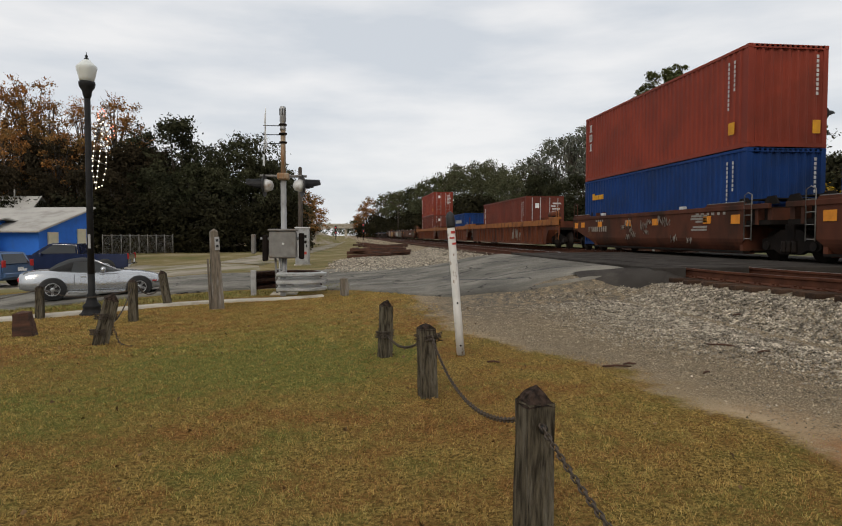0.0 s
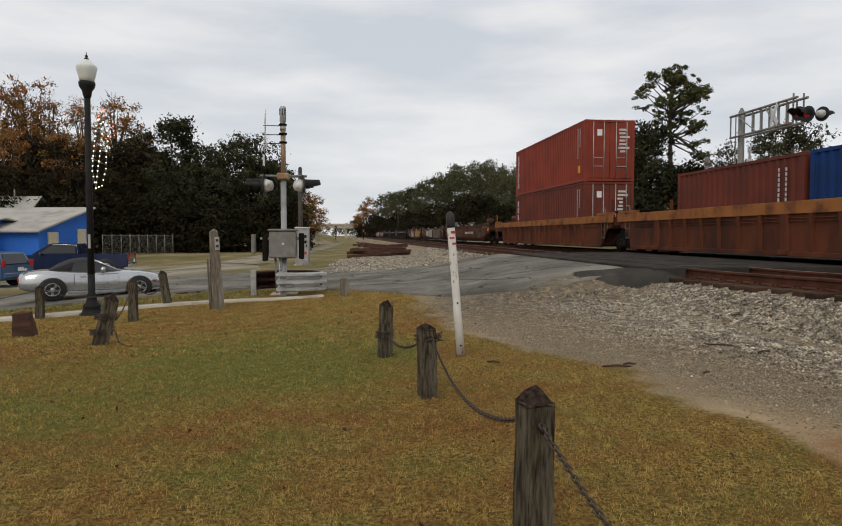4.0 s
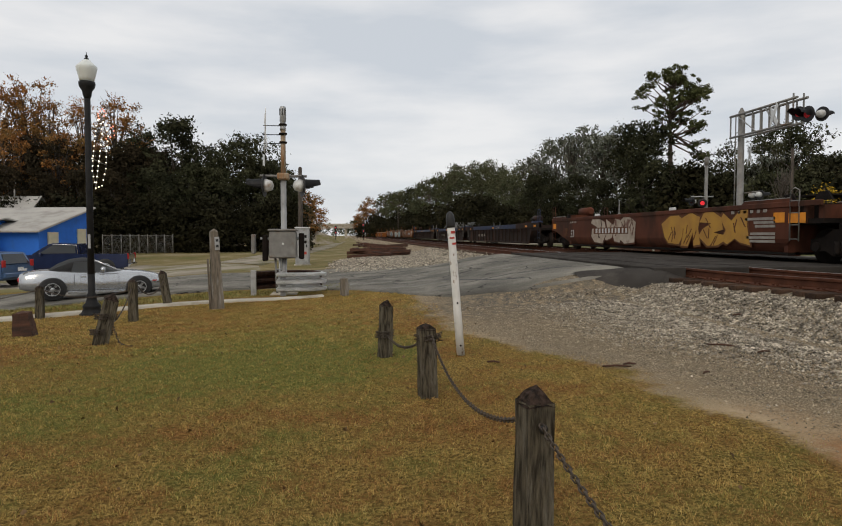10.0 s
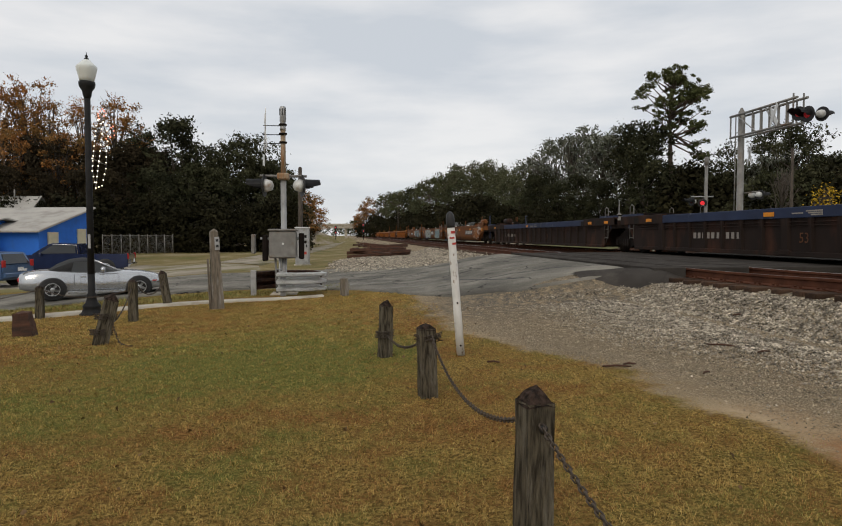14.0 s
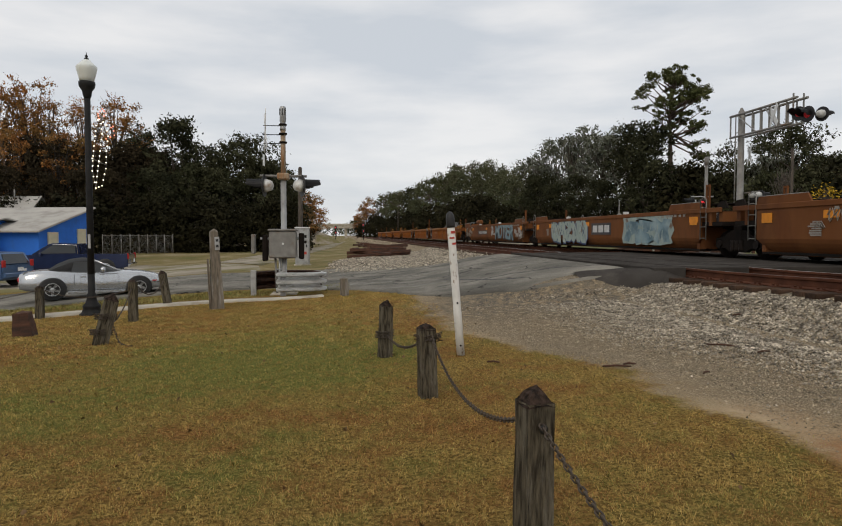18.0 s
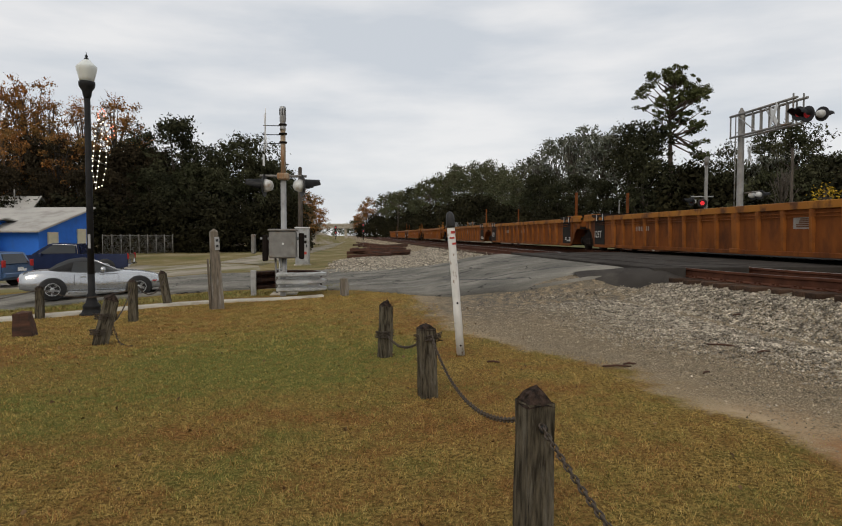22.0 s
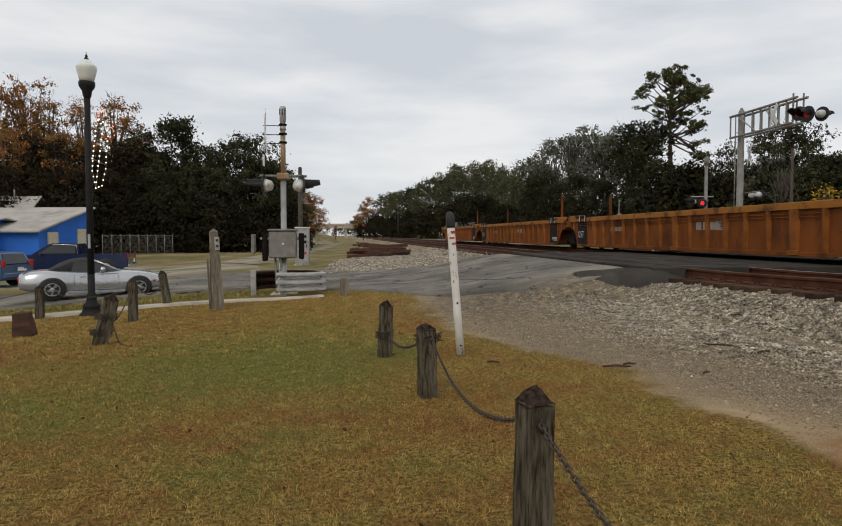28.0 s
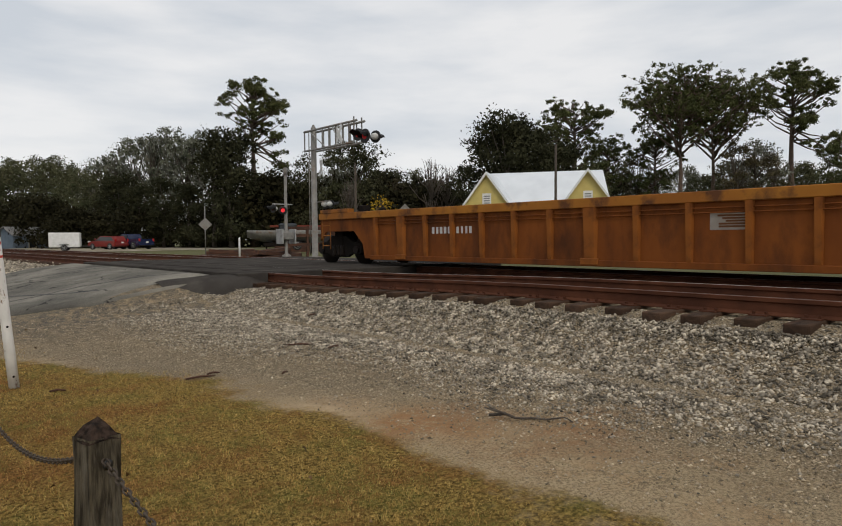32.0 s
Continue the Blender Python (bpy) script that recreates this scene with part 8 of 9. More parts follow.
bmesh.ops.convex_hull(bm, input=bm.verts[:])
part("rear_window", bm, M_GLASS, mv)
boxy_vehicle("hatchback", pose(22.0, 74.5, 0.5, 0, 0, 22), "red hatchback parked before the trees", M_REDCAR, 4.3, 1.75,
             [(-2.1, 0.4), (-2.1, 0.9), (1.2, 0.92), (2.0, 0.8), (2.15, 0.5), (2.0, 0.3), (-2.0, 0.3)], [(-2.0, 0.9), (-1.6, 1.42), (0.3, 1.46), (1.2, 0.92)], [[(-1.8, 0.96), (-1.5, 1.34), (0.25, 1.38), (1.0, 0.96)]], 0.31, (-1.35, 1.35), "car")
boxy_vehicle("dark_pickup", pose(24.3, 74.0, 0.5, 0, 0, 15), "dark blue pickup truck parked before the trees", M_NAVY, 5.4, 1.9,
             [(-2.7, 0.5), (-2.7, 1.1), (1.2, 1.1), (2.6, 1.0), (2.7, 0.5), (2.5, 0.4), (-2.5, 0.4)], [(-0.6, 1.08), (-0.5, 1.65), (0.6, 1.68), (1.5, 1.08)], [[(-0.45, 1.16), (-0.4, 1.55), (0.5, 1.58), (1.15, 1.14)]], 0.38, (-1.7, 1.7), "truck")
tl = thing("box_trailer", pose(16.4, 68.5, 0.5, 0, 0, 70), "small white enclosed box trailer beyond the tracks", "trailer")
part("box_body", B((-0.85, 0.85, -1.3, 1.3, 0.35, 1.75), bevel=0.04), M_WHITE, tl)
part("drawbar", B((-0.05, 0.05, -2.2, -1.3, 0.4, 0.5)), M_BLACK, tl)
for sg in (-1, 1):
    wheel(tl, sg * 0.88, 0, 0.3, 0.18, 5)
    part("mudguard", B((sg * 0.92 - 0.1, sg * 0.92 + 0.1, -0.42, 0.42, 0.63, 0.66)), M_BLACK, tl)
bo = thing("covered_boat", pose(22.9, 38.6, 0.72, 0, 0, 60) @ Matrix.Scale(1.1, 4), "dull grey boat on a trailer beside a shed", "boat")
ring_loft("hull", [(y, [(0.05, z0), (w * 0.8, z0 + 0.35), (w, 1.15), (w * 0.9, 1.2), (0.02, 1.22)]) for y, w, z0 in ((-2.2, 0.95, 0.45), (0, 1.0, 0.45), (1.4, 0.75, 0.5), (2.4, 0.1, 0.8))], M_ALU_D, bo)
part("console", B((-0.5, 0.5, -0.6, 0.5, 1.2, 1.65), bevel=0.1), M_GLASS, bo)
part("bunk_frame", B((-0.7, 0.7, -1.9, 1.4, 0.25, 0.46), (-0.6, -0.5, -1.5, -1.4, -0.25, 0.3), (0.5, 0.6, -1.5, -1.4, -0.25, 0.3), (-0.05, 0.05, 1.2, 1.3, -0.25, 0.3)), M_GRIME, bo)
for sg in (-1, 1):
    wheel(bo, sg * 0.85, -0.6, 0.28, 0.16, 5)


# ---------- buildings ----------
M_BLUEWALL = surf("bright_blue_wall", (0.022, 0.155, 0.62), (0.018, 0.13, 0.54), 1.5, 0.7, bump=0.1, stain=(0.03, 0.12, 0.42), stain_scale=0.7, stain_at=0.64)
M_ROOF = surf("pale_roof_sheet", (0.42, 0.4, 0.36), (0.35, 0.33, 0.3), 1.0, 0.8, bump=0.2, bump_scale=10, stain=(0.27, 0.25, 0.22), stain_scale=0.5, stain_at=0.6)
M_CREAM = surf("cream_trim", (0.62, 0.56, 0.4), (0.55, 0.5, 0.36), 3.0, 0.7)
M_YELLOWWALL = surf("yellow_siding", (0.62, 0.5, 0.17), (0.55, 0.44, 0.15), 2.0, 0.7)
M_TIN = surf("white_metal_roof", (0.72, 0.75, 0.78), (0.66, 0.69, 0.72), 0.8, 0.45, 0.15)
M_GREYWALL = surf("grey_wall", (0.22, 0.22, 0.21), (0.17, 0.17, 0.165), 2.0, 0.8)
M_SHEDBLUE = surf("slate_blue_wall", (0.13, 0.17, 0.22), (0.1, 0.135, 0.18), 1.5, 0.8)


def hexa(bm, low, up):
    """A solid between two rings of corner points."""
    a, b = [bm.verts.new(p) for p in low], [bm.verts.new(p) for p in up]
    n = len(a)
    fs = [bm.faces.new(a[::-1]), bm.faces.new(b)]
    for k in range(n):
        fs.append(bm.faces.new((a[k], a[(k + 1) % n], b[(k + 1) % n], b[k])))
    bmesh.ops.recalc_face_normals(bm, faces=fs)
    return bm


def gabled(name, m, label, ln, half, eave, ridge, wall, roof, over=0.35, category="building"):
    """A gable house; the ridge runs along x from 0 to ln, the front faces -y."""
    h = thing(name, m, label, category, "buildings")
    bm = bmesh.new()
    hexa(bm, [(0, -half, -0.7), (ln, -half, -0.7), (ln, half, -0.7), (0, half, -0.7)], [(0, -half, eave), (ln, -half, eave), (ln, half, eave), (0, half, eave)])
    part("wall_block", bm, wall, h)
    for x0, x1 in ((0.0, 0.14), (ln - 0.14, ln)):
        bm = bmesh.new()
        hexa(bm, [(x0, -half, eave), (x0, half, eave), (x0, 0, ridge)], [(x1, -half, eave), (x1, half, eave), (x1, 0, ridge)])
        part("gable_wall", bm, wall, h)
    k = (ridge - eave) / half
    for sg in (-1, 1):
        bm = bmesh.new()
        e = half + over
        lo = [(-over, 0, ridge + 0.02), (ln + over, 0, ridge + 0.02), (ln + over, sg * e, ridge - k * e + 0.02), (-over, sg * e, ridge - k * e + 0.02)]
        hexa(bm, lo, [(x, y, z + 0.1) for x, y, z in lo])
        part("roof_slope", bm, roof, h)
    return h


def opening(parent, x, y, z, w, h, frame_m, pane_m, m=None, name="window"):
    m = m or Matrix()
    bm = bmesh.new()
    box(bm, x - w / 2, x + w / 2, y - 0.04, y + 0.02, z, z + h, m=m)
    o = part(name, bm, pane_m, parent)
    for b in ((x - w / 2 - 0.07, x - w / 2, z - 0.07, z + h + 0.07), (x + w / 2, x + w / 2 + 0.07, z - 0.07, z + h + 0.07), (x - w / 2, x + w / 2, z + h, z + h + 0.07), (x - w / 2, x + w / 2, z - 0.07, z)):
        bm = bmesh.new()
        box(bm, b[0], b[1], y - 0.06, y + 0.02, b[2], b[3], m=m)
        part("frame_bar", bm, frame_m, o)
    return o


# blue roadside building: its gable end looks across the lot
bx, by = -18.9, 50.7
bz = -0.27
bl = thing("blue_building", Matrix.Translation((0, 0, bz)), "bright blue low building with a pale mono-pitch roof", "building", "buildings")
QM, QR, QD = Vector((-20.2, 45.7, 0)), Vector((-18.9, 50.7, 0)), Vector((-0.97, 0.25, 0))
Q = [QM, QR, QR + QD * 18, QM + QD * 18]
HT = (2.0, 3.55, 3.55, 2.0)
bm = bmesh.new()
hexa(bm, [q - Vector((0, 0, 0.8)) for q in Q], [q + Vector((0, 0, h)) for q, h in zip(Q, HT)])
part("wall_block", bm, M_BLUEWALL, bl)
qe = (QR - QM).normalized()
Q2 = [QM - qe * 0.5 - QD * 0.4, QR + qe * 0.3 - QD * 0.4, QR + qe * 0.3 + QD * 18, QM - qe * 0.5 + QD * 18]
HT2 = (2.0 - 0.16, 3.55 + 0.09, 3.55 + 0.09, 2.0 - 0.16)
bm = bmesh.new()
hexa(bm, [q + Vector((0, 0, h + 0.01)) for q, h in zip(Q2, HT2)], [q + Vector((0, 0, h + 0.13)) for q, h in zip(Q2, HT2)])
part("roof_sheet", bm, M_ROOF, bl)
mw = Matrix.Translation(QM) @ Matrix(((qe.x, -QD.x * -1, 0, 0), (qe.y, -QD.y * -1, 0, 0), (0, 0, 1, 0), (0, 0, 0, 1)))
opening(bl, 1.3, -0.03, 0.05, 0.85, 1.75, M_CREAM, M_CREAM, mw, "door")
opening(bl, 4.3, -0.03, 0.95, 0.8, 1.1, M_CREAM, M_CREAM, mw, "window")
pr = gabled("blue_shop_wing", pose(-23.5, 47.2, bz, 0, 0, 168), "bright blue shop wing under a low porch roof", 12, 3.2, 2.2, 2.75, M_BLUEWALL, M_ROOF, 0.7)
part("sign_bar", B((2.6, 4.2, 3.2, 3.3, 1.5, 1.9)), M_CREAM, pr, "pale sign lettering bar")
gh = gabled("grey_gabled_building", pose(-33.2, 60, bz, 0, 0, 8), "grey building with a pale gable roof behind", 6.2, 4.0, 3.2, 5.0, M_GREYWALL, M_ROOF, 0.5)
part("roof_vent", T([(5.0, -1.5, 4.2), (5.0, -1.5, 5.6)], 0.06, 8), M_ALU_D, gh)

# chain-link fence before the wood
fe = thing("chain_link_fence", Matrix.Translation((0, 0, -0.27)), "rusty chain-link fence before the dark wood", "fence")
F0, F1 = Vector((-20.5, 58.0, 0)), Vector((-15.6, 61.5, 0))
for k in range(9):
    p = F0.lerp(F1, k / 8)
    part("fence_post", T([p - Vector((0, 0, 0.3)), p + Vector((0, 0, 1.75))], 0.035, 6), M_ALU_D, fe)
part("top_rail", T([F0 + Vector((0, 0, 1.65)), F1 + Vector((0, 0, 1.65))], 0.025, 6), M_ALU_D, fe)
bm = bmesh.new()
for k in range(60):
    p, q = F0.lerp(F1, k / 60), F0.lerp(F1, min(1, (k + 2) / 60))
    tube(bm, [p + Vector((0, 0, 0.05)), q + Vector((0, 0, 1.62))], 0.006, 3, cap=False)
    tube(bm, [q + Vector((0, 0, 0.05)), p + Vector((0, 0, 1.62))], 0.006, 3, cap=False)
tagged(part("wire_mesh", bm, M_ALU_D, fe), kind="stuff")

# yellow house beyond the tracks
H0, H1 = (38.1, 33.3, 6.2), (41.9, 27.2, 6.3)
U = Vector((H1[0] - H0[0], H1[1] - H0[1], 0)).normalized()
hp = H0[2] - 0.48
ho = thing("yellow_house", Matrix.Translation((0, 0, 0.48)), "yellow cottage with white metal roof and two front gables", "house", "buildings")
N = Vector((U.y, -U.x, 0))
if N.dot(Vector((-1, -1, 0))) < 0:
    N = -N
P0, P1 = Vector((H0[0], H0[1], 0)), Vector((H1[0], H1[1], 0))
ln = (P1 - P0).length


def at(u, v, z):
    q = P0 + U * u + N * v
    return (q.x, q.y, z)


ev = hp - 3.4
bm = bmesh.new()
hexa(bm, [at(-1.5, 1.2, 0), at(ln + 1.5, 1.2, 0), at(ln + 1.5, -7, 0), at(-1.5, -7, 0)], [at(-1.5, 1.2, ev + 0.3), at(ln + 1.5, 1.2, ev + 0.3), at(ln + 1.5, -7, ev + 0.3), at(-1.5, -7, ev + 0.3)])
part("wall_block", bm, M_YELLOWWALL, ho)
for v0, sgn in ((2.4, 1), (-8.4, -1)):
    bm = bmesh.new()
    vm = -3.0
    lo = [at(-1.0, vm, hp + 0.45), at(ln + 1.0, vm, hp + 0.45), at(ln + 1.8, v0, ev - 0.1), at(-1.8, v0, ev - 0.1)]
    hexa(bm, lo, [(x, y, z + 0.08) for x, y, z in lo])
    part("roof_slope", bm, M_TIN, ho)
for i, u0 in enumerate((0.0, ln)):
    gw = 2.5
    bm = bmesh.new()
    hexa(bm, [at(u0 - gw, 3.0, 0), at(u0 + gw, 3.0, 0), at(u0 + gw, 1.0, 0), at(u0 - gw, 1.0, 0)], [at(u0 - gw, 3.0, ev), at(u0 + gw, 3.0, ev), at(u0 + gw, 1.0, ev), at(u0 - gw, 1.0, ev)])
    part("wing_wall", bm, M_YELLOWWALL, ho)
    bm = bmesh.new()
    hexa(bm, [at(u0 - gw, 3.0, ev), at(u0 + gw, 3.0, ev), at(u0, 3.0, hp - 0.05)], [at(u0 - gw, 2.85, ev), at(u0 + gw, 2.85, ev), at(u0, 2.85, hp - 0.05)])
    part("gable_wall", bm, M_YELLOWWALL, ho)
    for sg in (-1, 1):
        bm = bmesh.new()
        k = (hp - ev) / gw
        lo = [at(u0, 3.35, hp), at(u0 + sg * (gw + 0.4), 3.35, ev - 0.4 * k), at(u0 + sg * (gw + 0.4), -3.0, ev - 0.4 * k), at(u0, -3.0, hp)]
        hexa(bm, lo, [(x, y, z + 0.08) for x, y, z in lo])
        part("gable_roof", bm, M_TIN, ho)
        bm = bmesh.new()
        hexa(bm, [at(u0, 3.36, hp - 0.16), at(u0 + sg * (gw + 0.4), 3.36, ev - 0.4 * k - 0.16), at(u0 + sg * (gw + 0.4), 3.28, ev - 0.4 * k - 0.16), at(u0, 3.28, hp - 0.16)],
             [at(u0, 3.36, hp + 0.06), at(u0 + sg * (gw + 0.4), 3.36, ev - 0.4 * k + 0.06), at(u0 + sg * (gw + 0.4), 3.28, ev - 0.4 * k + 0.06), at(u0, 3.28, hp + 0.06)])
        part("barge_board", bm, M_WHITE, ho)
    bm = bmesh.new()
    hexa(bm, [at(u0 - 0.32, 3.06, ev + 0.55), at(u0 + 0.32, 3.06, ev + 0.55), at(u0 + 0.32, 3.0, ev + 0.55), at(u0 - 0.32, 3.0, ev + 0.55)], [at(u0 - 0.32, 3.06, ev + 1.9), at(u0 + 0.32, 3.06, ev + 1.9), at(u0 + 0.32, 3.0, ev + 1.9), at(u0 - 0.32, 3.0, ev + 1.9)])
    gv = part("gable_vent", bm, M_WHITE, ho)
    for k in range(7):
        bm = bmesh.new()
        z = ev + 0.66 + k * 0.165
        hexa(bm, [at(u0 - 0.22, 3.08, z), at(u0 + 0.22, 3.08, z), at(u0 + 0.22, 3.06, z), at(u0 - 0.22, 3.06, z)], [at(u0 - 0.22, 3.08, z + 0.07), at(u0 + 0.22, 3.08, z + 0.07), at(u0 + 0.22, 3.06, z + 0.07), at(u0 - 0.22, 3.06, z + 0.07)])
        part("louvre", bm, M_GREYWALL, gv)
# sheds and the bridge far down the line
for x, y, w_, h_, lab in ((16.0, 228, 4.8, 2.9, "slate-blue shed with a gable roof beside the line"), (17.2, 103, 5.2, 2.5, "slate-blue shed with a low roof beside the line")):
    sh = gabled("shed", pose(x, y, 0.48, 0, 0, 20), lab, w_, 1.9, h_ * 0.75, h_ * 1.15, M_SHEDBLUE, M_GREYWALL, 0.3)
    opening(sh, w_ / 2, -1.9, 0.1, 0.9, 1.5, M_CREAM, M_GLASS, None, "door")
br = thing("road_bridge", Matrix.Translation((-2, 290, 0)), "pale concrete road overpass across the line", "bridge")
part("deck", B((-45, 30, -5, 5, 4.4, 5.6)), M_CONCRETE, br)
part("parapet", B((-45, 30, -5.2, -4.9, 5.6, 6.4)), M_CONCRETE, br)
for x in (-9, 3.0, 16):
    for yy in (-3.5, 3.5):
        part("pier", B((x - 0.6, x + 0.6, yy - 0.6, yy + 0.6, -1, 4.4)), M_CONCRETE, br)
part("abutment", B((-30, -14, -6, 6, -1, 5.0)), M_CONCRETE, br)
for x, y, h in ((-2.4, 200, 4.6), (5.2, 172, 4.6)):
    rs = thing("railway_signal", Matrix.Translation((x, y, float(ground_z(x, y)))), "distant railway signal mast with a red light", "railway signal", "railway signals")
    part("mast", T([(0, 0, 0), (0, 0, h)], 0.1, 8), M_GRIME, rs)
    for k, zz in enumerate((h - 0.6, h - 2.2)):
        part("signal_head", B((-0.35, 0.35, -0.15, 0.1, zz - 0.5, zz + 0.5), bevel=0.05), M_BLACK, rs)
        part("lens", L([(0.14, 0), (0.1, 0.03)], 12, Matrix.Translation((0, -0.16, zz)) @ Matrix.Rotation(radians(90), 4, "X")), M_REDLENS, rs)
hp_bm = bmesh.new()
rng = np.random.default_rng(3)
N_ = 24
rows_ = []
for r_, z_ in ((5.0, -0.2), (4.0, 0.6), (2.6, 1.5), (1.2, 2.1), (0.2, 2.4)):
    rows_.append([hp_bm.verts.new((math.cos(a) * r_ * (1 + 0.1 * rng.normal()), 0.8 * math.sin(a) * r_, z_ + 0.1 * rng.normal())) for a in np.linspace(0, 2 * math.pi, N_, endpoint=False)])
for a_, b_ in zip(rows_, rows_[1:]):
    for k in range(N_):
        hp_bm.faces.new((a_[k], a_[(k + 1) % N_], b_[(k + 1) % N_], b_[k]))
hp_bm.faces.new(rows_[-1])
pile = part("gravel_heap", hp_bm, M_LOT)
pile.location = (-5.5, 130, -0.27)
tagged(pile, "pale heap of gravel beside the lane", "gravel heap")

# signs and small posts beyond the crossing
ds = thing("diamond_sign", Matrix.Translation((17.3, 39.0, 0.48)), "back of a diamond road sign on a thin post", "road sign", "road signs")
part("sign_post", T([(0, 0, 0), (0, 0, 3.1)], 0.03, 6), M_ALU_D, ds)
bm = bmesh.new()
box(bm, -0.29, 0.29, -0.012, 0.012, -0.29, 0.29, m=Matrix.Translation((0, -0.04, 1.95)) @ Matrix.Rotation(radians(-24), 4, "Z") @ Matrix.Rotation(radians(45), 4, "Y"))
part("sign_plate", bm, M_ALU_D, ds)
ds2 = thing("diamond_sign", Matrix.Translation((26.5, 30.5, 0.48)), "back of a grey diamond road sign on a post", "road sign", "road signs")
part("sign_post", T([(0, 0, 0), (0, 0, 3.0)], 0.035, 6), M_ALU_D, ds2)
bm = bmesh.new()
box(bm, -0.45, 0.45, -0.012, 0.012, -0.45, 0.45, m=Matrix.Translation((0, -0.05, 2.5)) @ Matrix.Rotation(radians(-40), 4, "Z") @ Matrix.Rotation(radians(45), 4, "Y"))
part("sign_plate", bm, M_ALU_D, ds2)
wps = thing("white_marker", Matrix.Translation((15.3, 30.4, 0.48)), "short white marker post in the grass", "post")
part("pipe", L([(0.05, 0), (0.05, 1.05), (0.03, 1.08)], 10), M_WHITE, wps)
rf = thing("rusty_gate_frame", Matrix.Translation((17.9, 30.2, 0.45)), "rusty brown steel frame beyond the crossing", "frame")
for x in (0, 1.3, 2.6):
    part("upright", B((x - 0.06, x + 0.06, -0.06, 0.06, 0, 1.7)), M_OLDTIE, rf)
for z in (0.7, 1.2, 1.6):
    part("cross_rail", B((0, 2.6, -0.04, 0.04, z - 0.08, z + 0.08)), M_OLDTIE, rf)
lw = thing("low_brown_shed", pose(25.0, 44.0, 0.48, 0, 0, -35), "low reddish-brown shed under the trees", "shed", "buildings")
part("shed_wall", B((0, 9, 0, 4, 0, 1.9)), M_OLDTIE, lw)
part("shed_roof", B((-0.3, 9.3, -0.4, 4.4, 1.9, 2.05)), M_CBROWN, lw)

# ---------- dead branch, sticks and fallen leaves ----------
br_ = thing("dead_branch", Matrix.Translation((0, 0, 0)), "crooked dead branch lying on the dirt", "branch")
ax, ay, qx, qy = 3.87, 3.3, 4.2, 2.74
pts = []
for k in range(9):
    f = k / 8
    x, y = ax + (qx - ax) * f + 0.03 * math.sin(k * 2.1), ay + (qy - ay) * f + 0.04 * math.cos(k * 1.7)
    pts.append((x, y, float(ground_z(x, y)) + 0.025 + 0.015 * math.sin(k * 1.3)))
part("stem", T(pts, [0.012 - 0.0009 * k for k in range(9)], 6), M_BARK, br_)
part("twig", T([pts[2], (pts[2][0] - 0.05, pts[2][1] + 0.22, pts[2][2] + 0.05)], [0.01, 0.004], 5), M_BARK, br_)
part("twig", T([pts[1], (pts[1][0] - 0.14, pts[1][1] + 0.1, pts[1][2] + 0.06)], [0.012, 0.004], 5), M_BARK, br_)
for x, y, ln_, a in ((2.86, 6.45, 0.3, -8), (3.05, 6.55, 0.14, -5), (4.55, 7.25, 0.36, -38), (4.75, 6.75, 0.2, 10), (1.62, 6.85, 0.14, -20), (5.9, 9.0, 0.22, 10), (3.6, 6.0, 0.12, 30)):
    st = thing("stick", pose(x, y, float(ground_z(x, y)) + 0.015, 0, 0, a), "short dark piece of wood on the gravel", "stick", "loose sticks")
    part("wood", T([(-ln_ / 2, 0, 0), (0, 0.01, 0.008), (ln_ / 2, 0, 0)], [0.009, 0.012, 0.007], 6), M_OLDTIE, st)


def ground_points(rng, n, x0, x1, y0, y1, keep):
    x, y = rng.uniform(x0, x1, n), rng.uniform(y0, y1, n)
    k = keep(x, y)
    return x[k], y[k]


# ---------- ballast stones: real stones where the camera looks at them ----------
def stones(name, x, y, size, rng, mat, label, zoff=0.3):
    n = len(x)
    octa = np.array([(1, 0, 0), (-1, 0, 0), (0, 1, 0), (0, -1, 0), (0, 0, 0.75), (0, 0, -0.75)], float)
    V = octa[None] * rng.uniform(0.6, 1.2, (n, 6, 1)) * np.stack([rng.uniform(0.9, 1.5, n), rng.uniform(0.7, 1.1, n), rng.uniform(0.6, 0.95, n)], 1)[:, None, :] + rng.normal(0, 0.18, (n, 6, 3))
    ang = rng.uniform(0, 2 * math.pi, n)
    til = rng.normal(0, 0.5, n)
    c, s_ = np.cos(ang)[:, None], np.sin(ang)[:, None]
    ct, st_ = np.cos(til)[:, None], np.sin(til)[:, None]
    X, Y, Z = V[..., 0], V[..., 1], V[..., 2]
    X, Z = X * ct - Z * st_, X * st_ + Z * ct
    V = np.stack([X * c - Y * s_, X * s_ + Y * c, Z], 2) * size[:, None, None]
    z = ground_z(x, y) + size * zoff
    V += np.stack([x, y, z], 1)[:, None]
    f = np.array([(0, 2, 4), (2, 1, 4), (1, 3, 4), (3, 0, 4), (2, 0, 5), (1, 2, 5), (3, 1, 5), (0, 3, 5)])
    F = (f[None] + 6 * np.arange(n)[:, None, None]).reshape(-1, 3)
    return tagged(raw(name, V.reshape(-1, 3), F, mat), label, "gravel", kind="stuff")


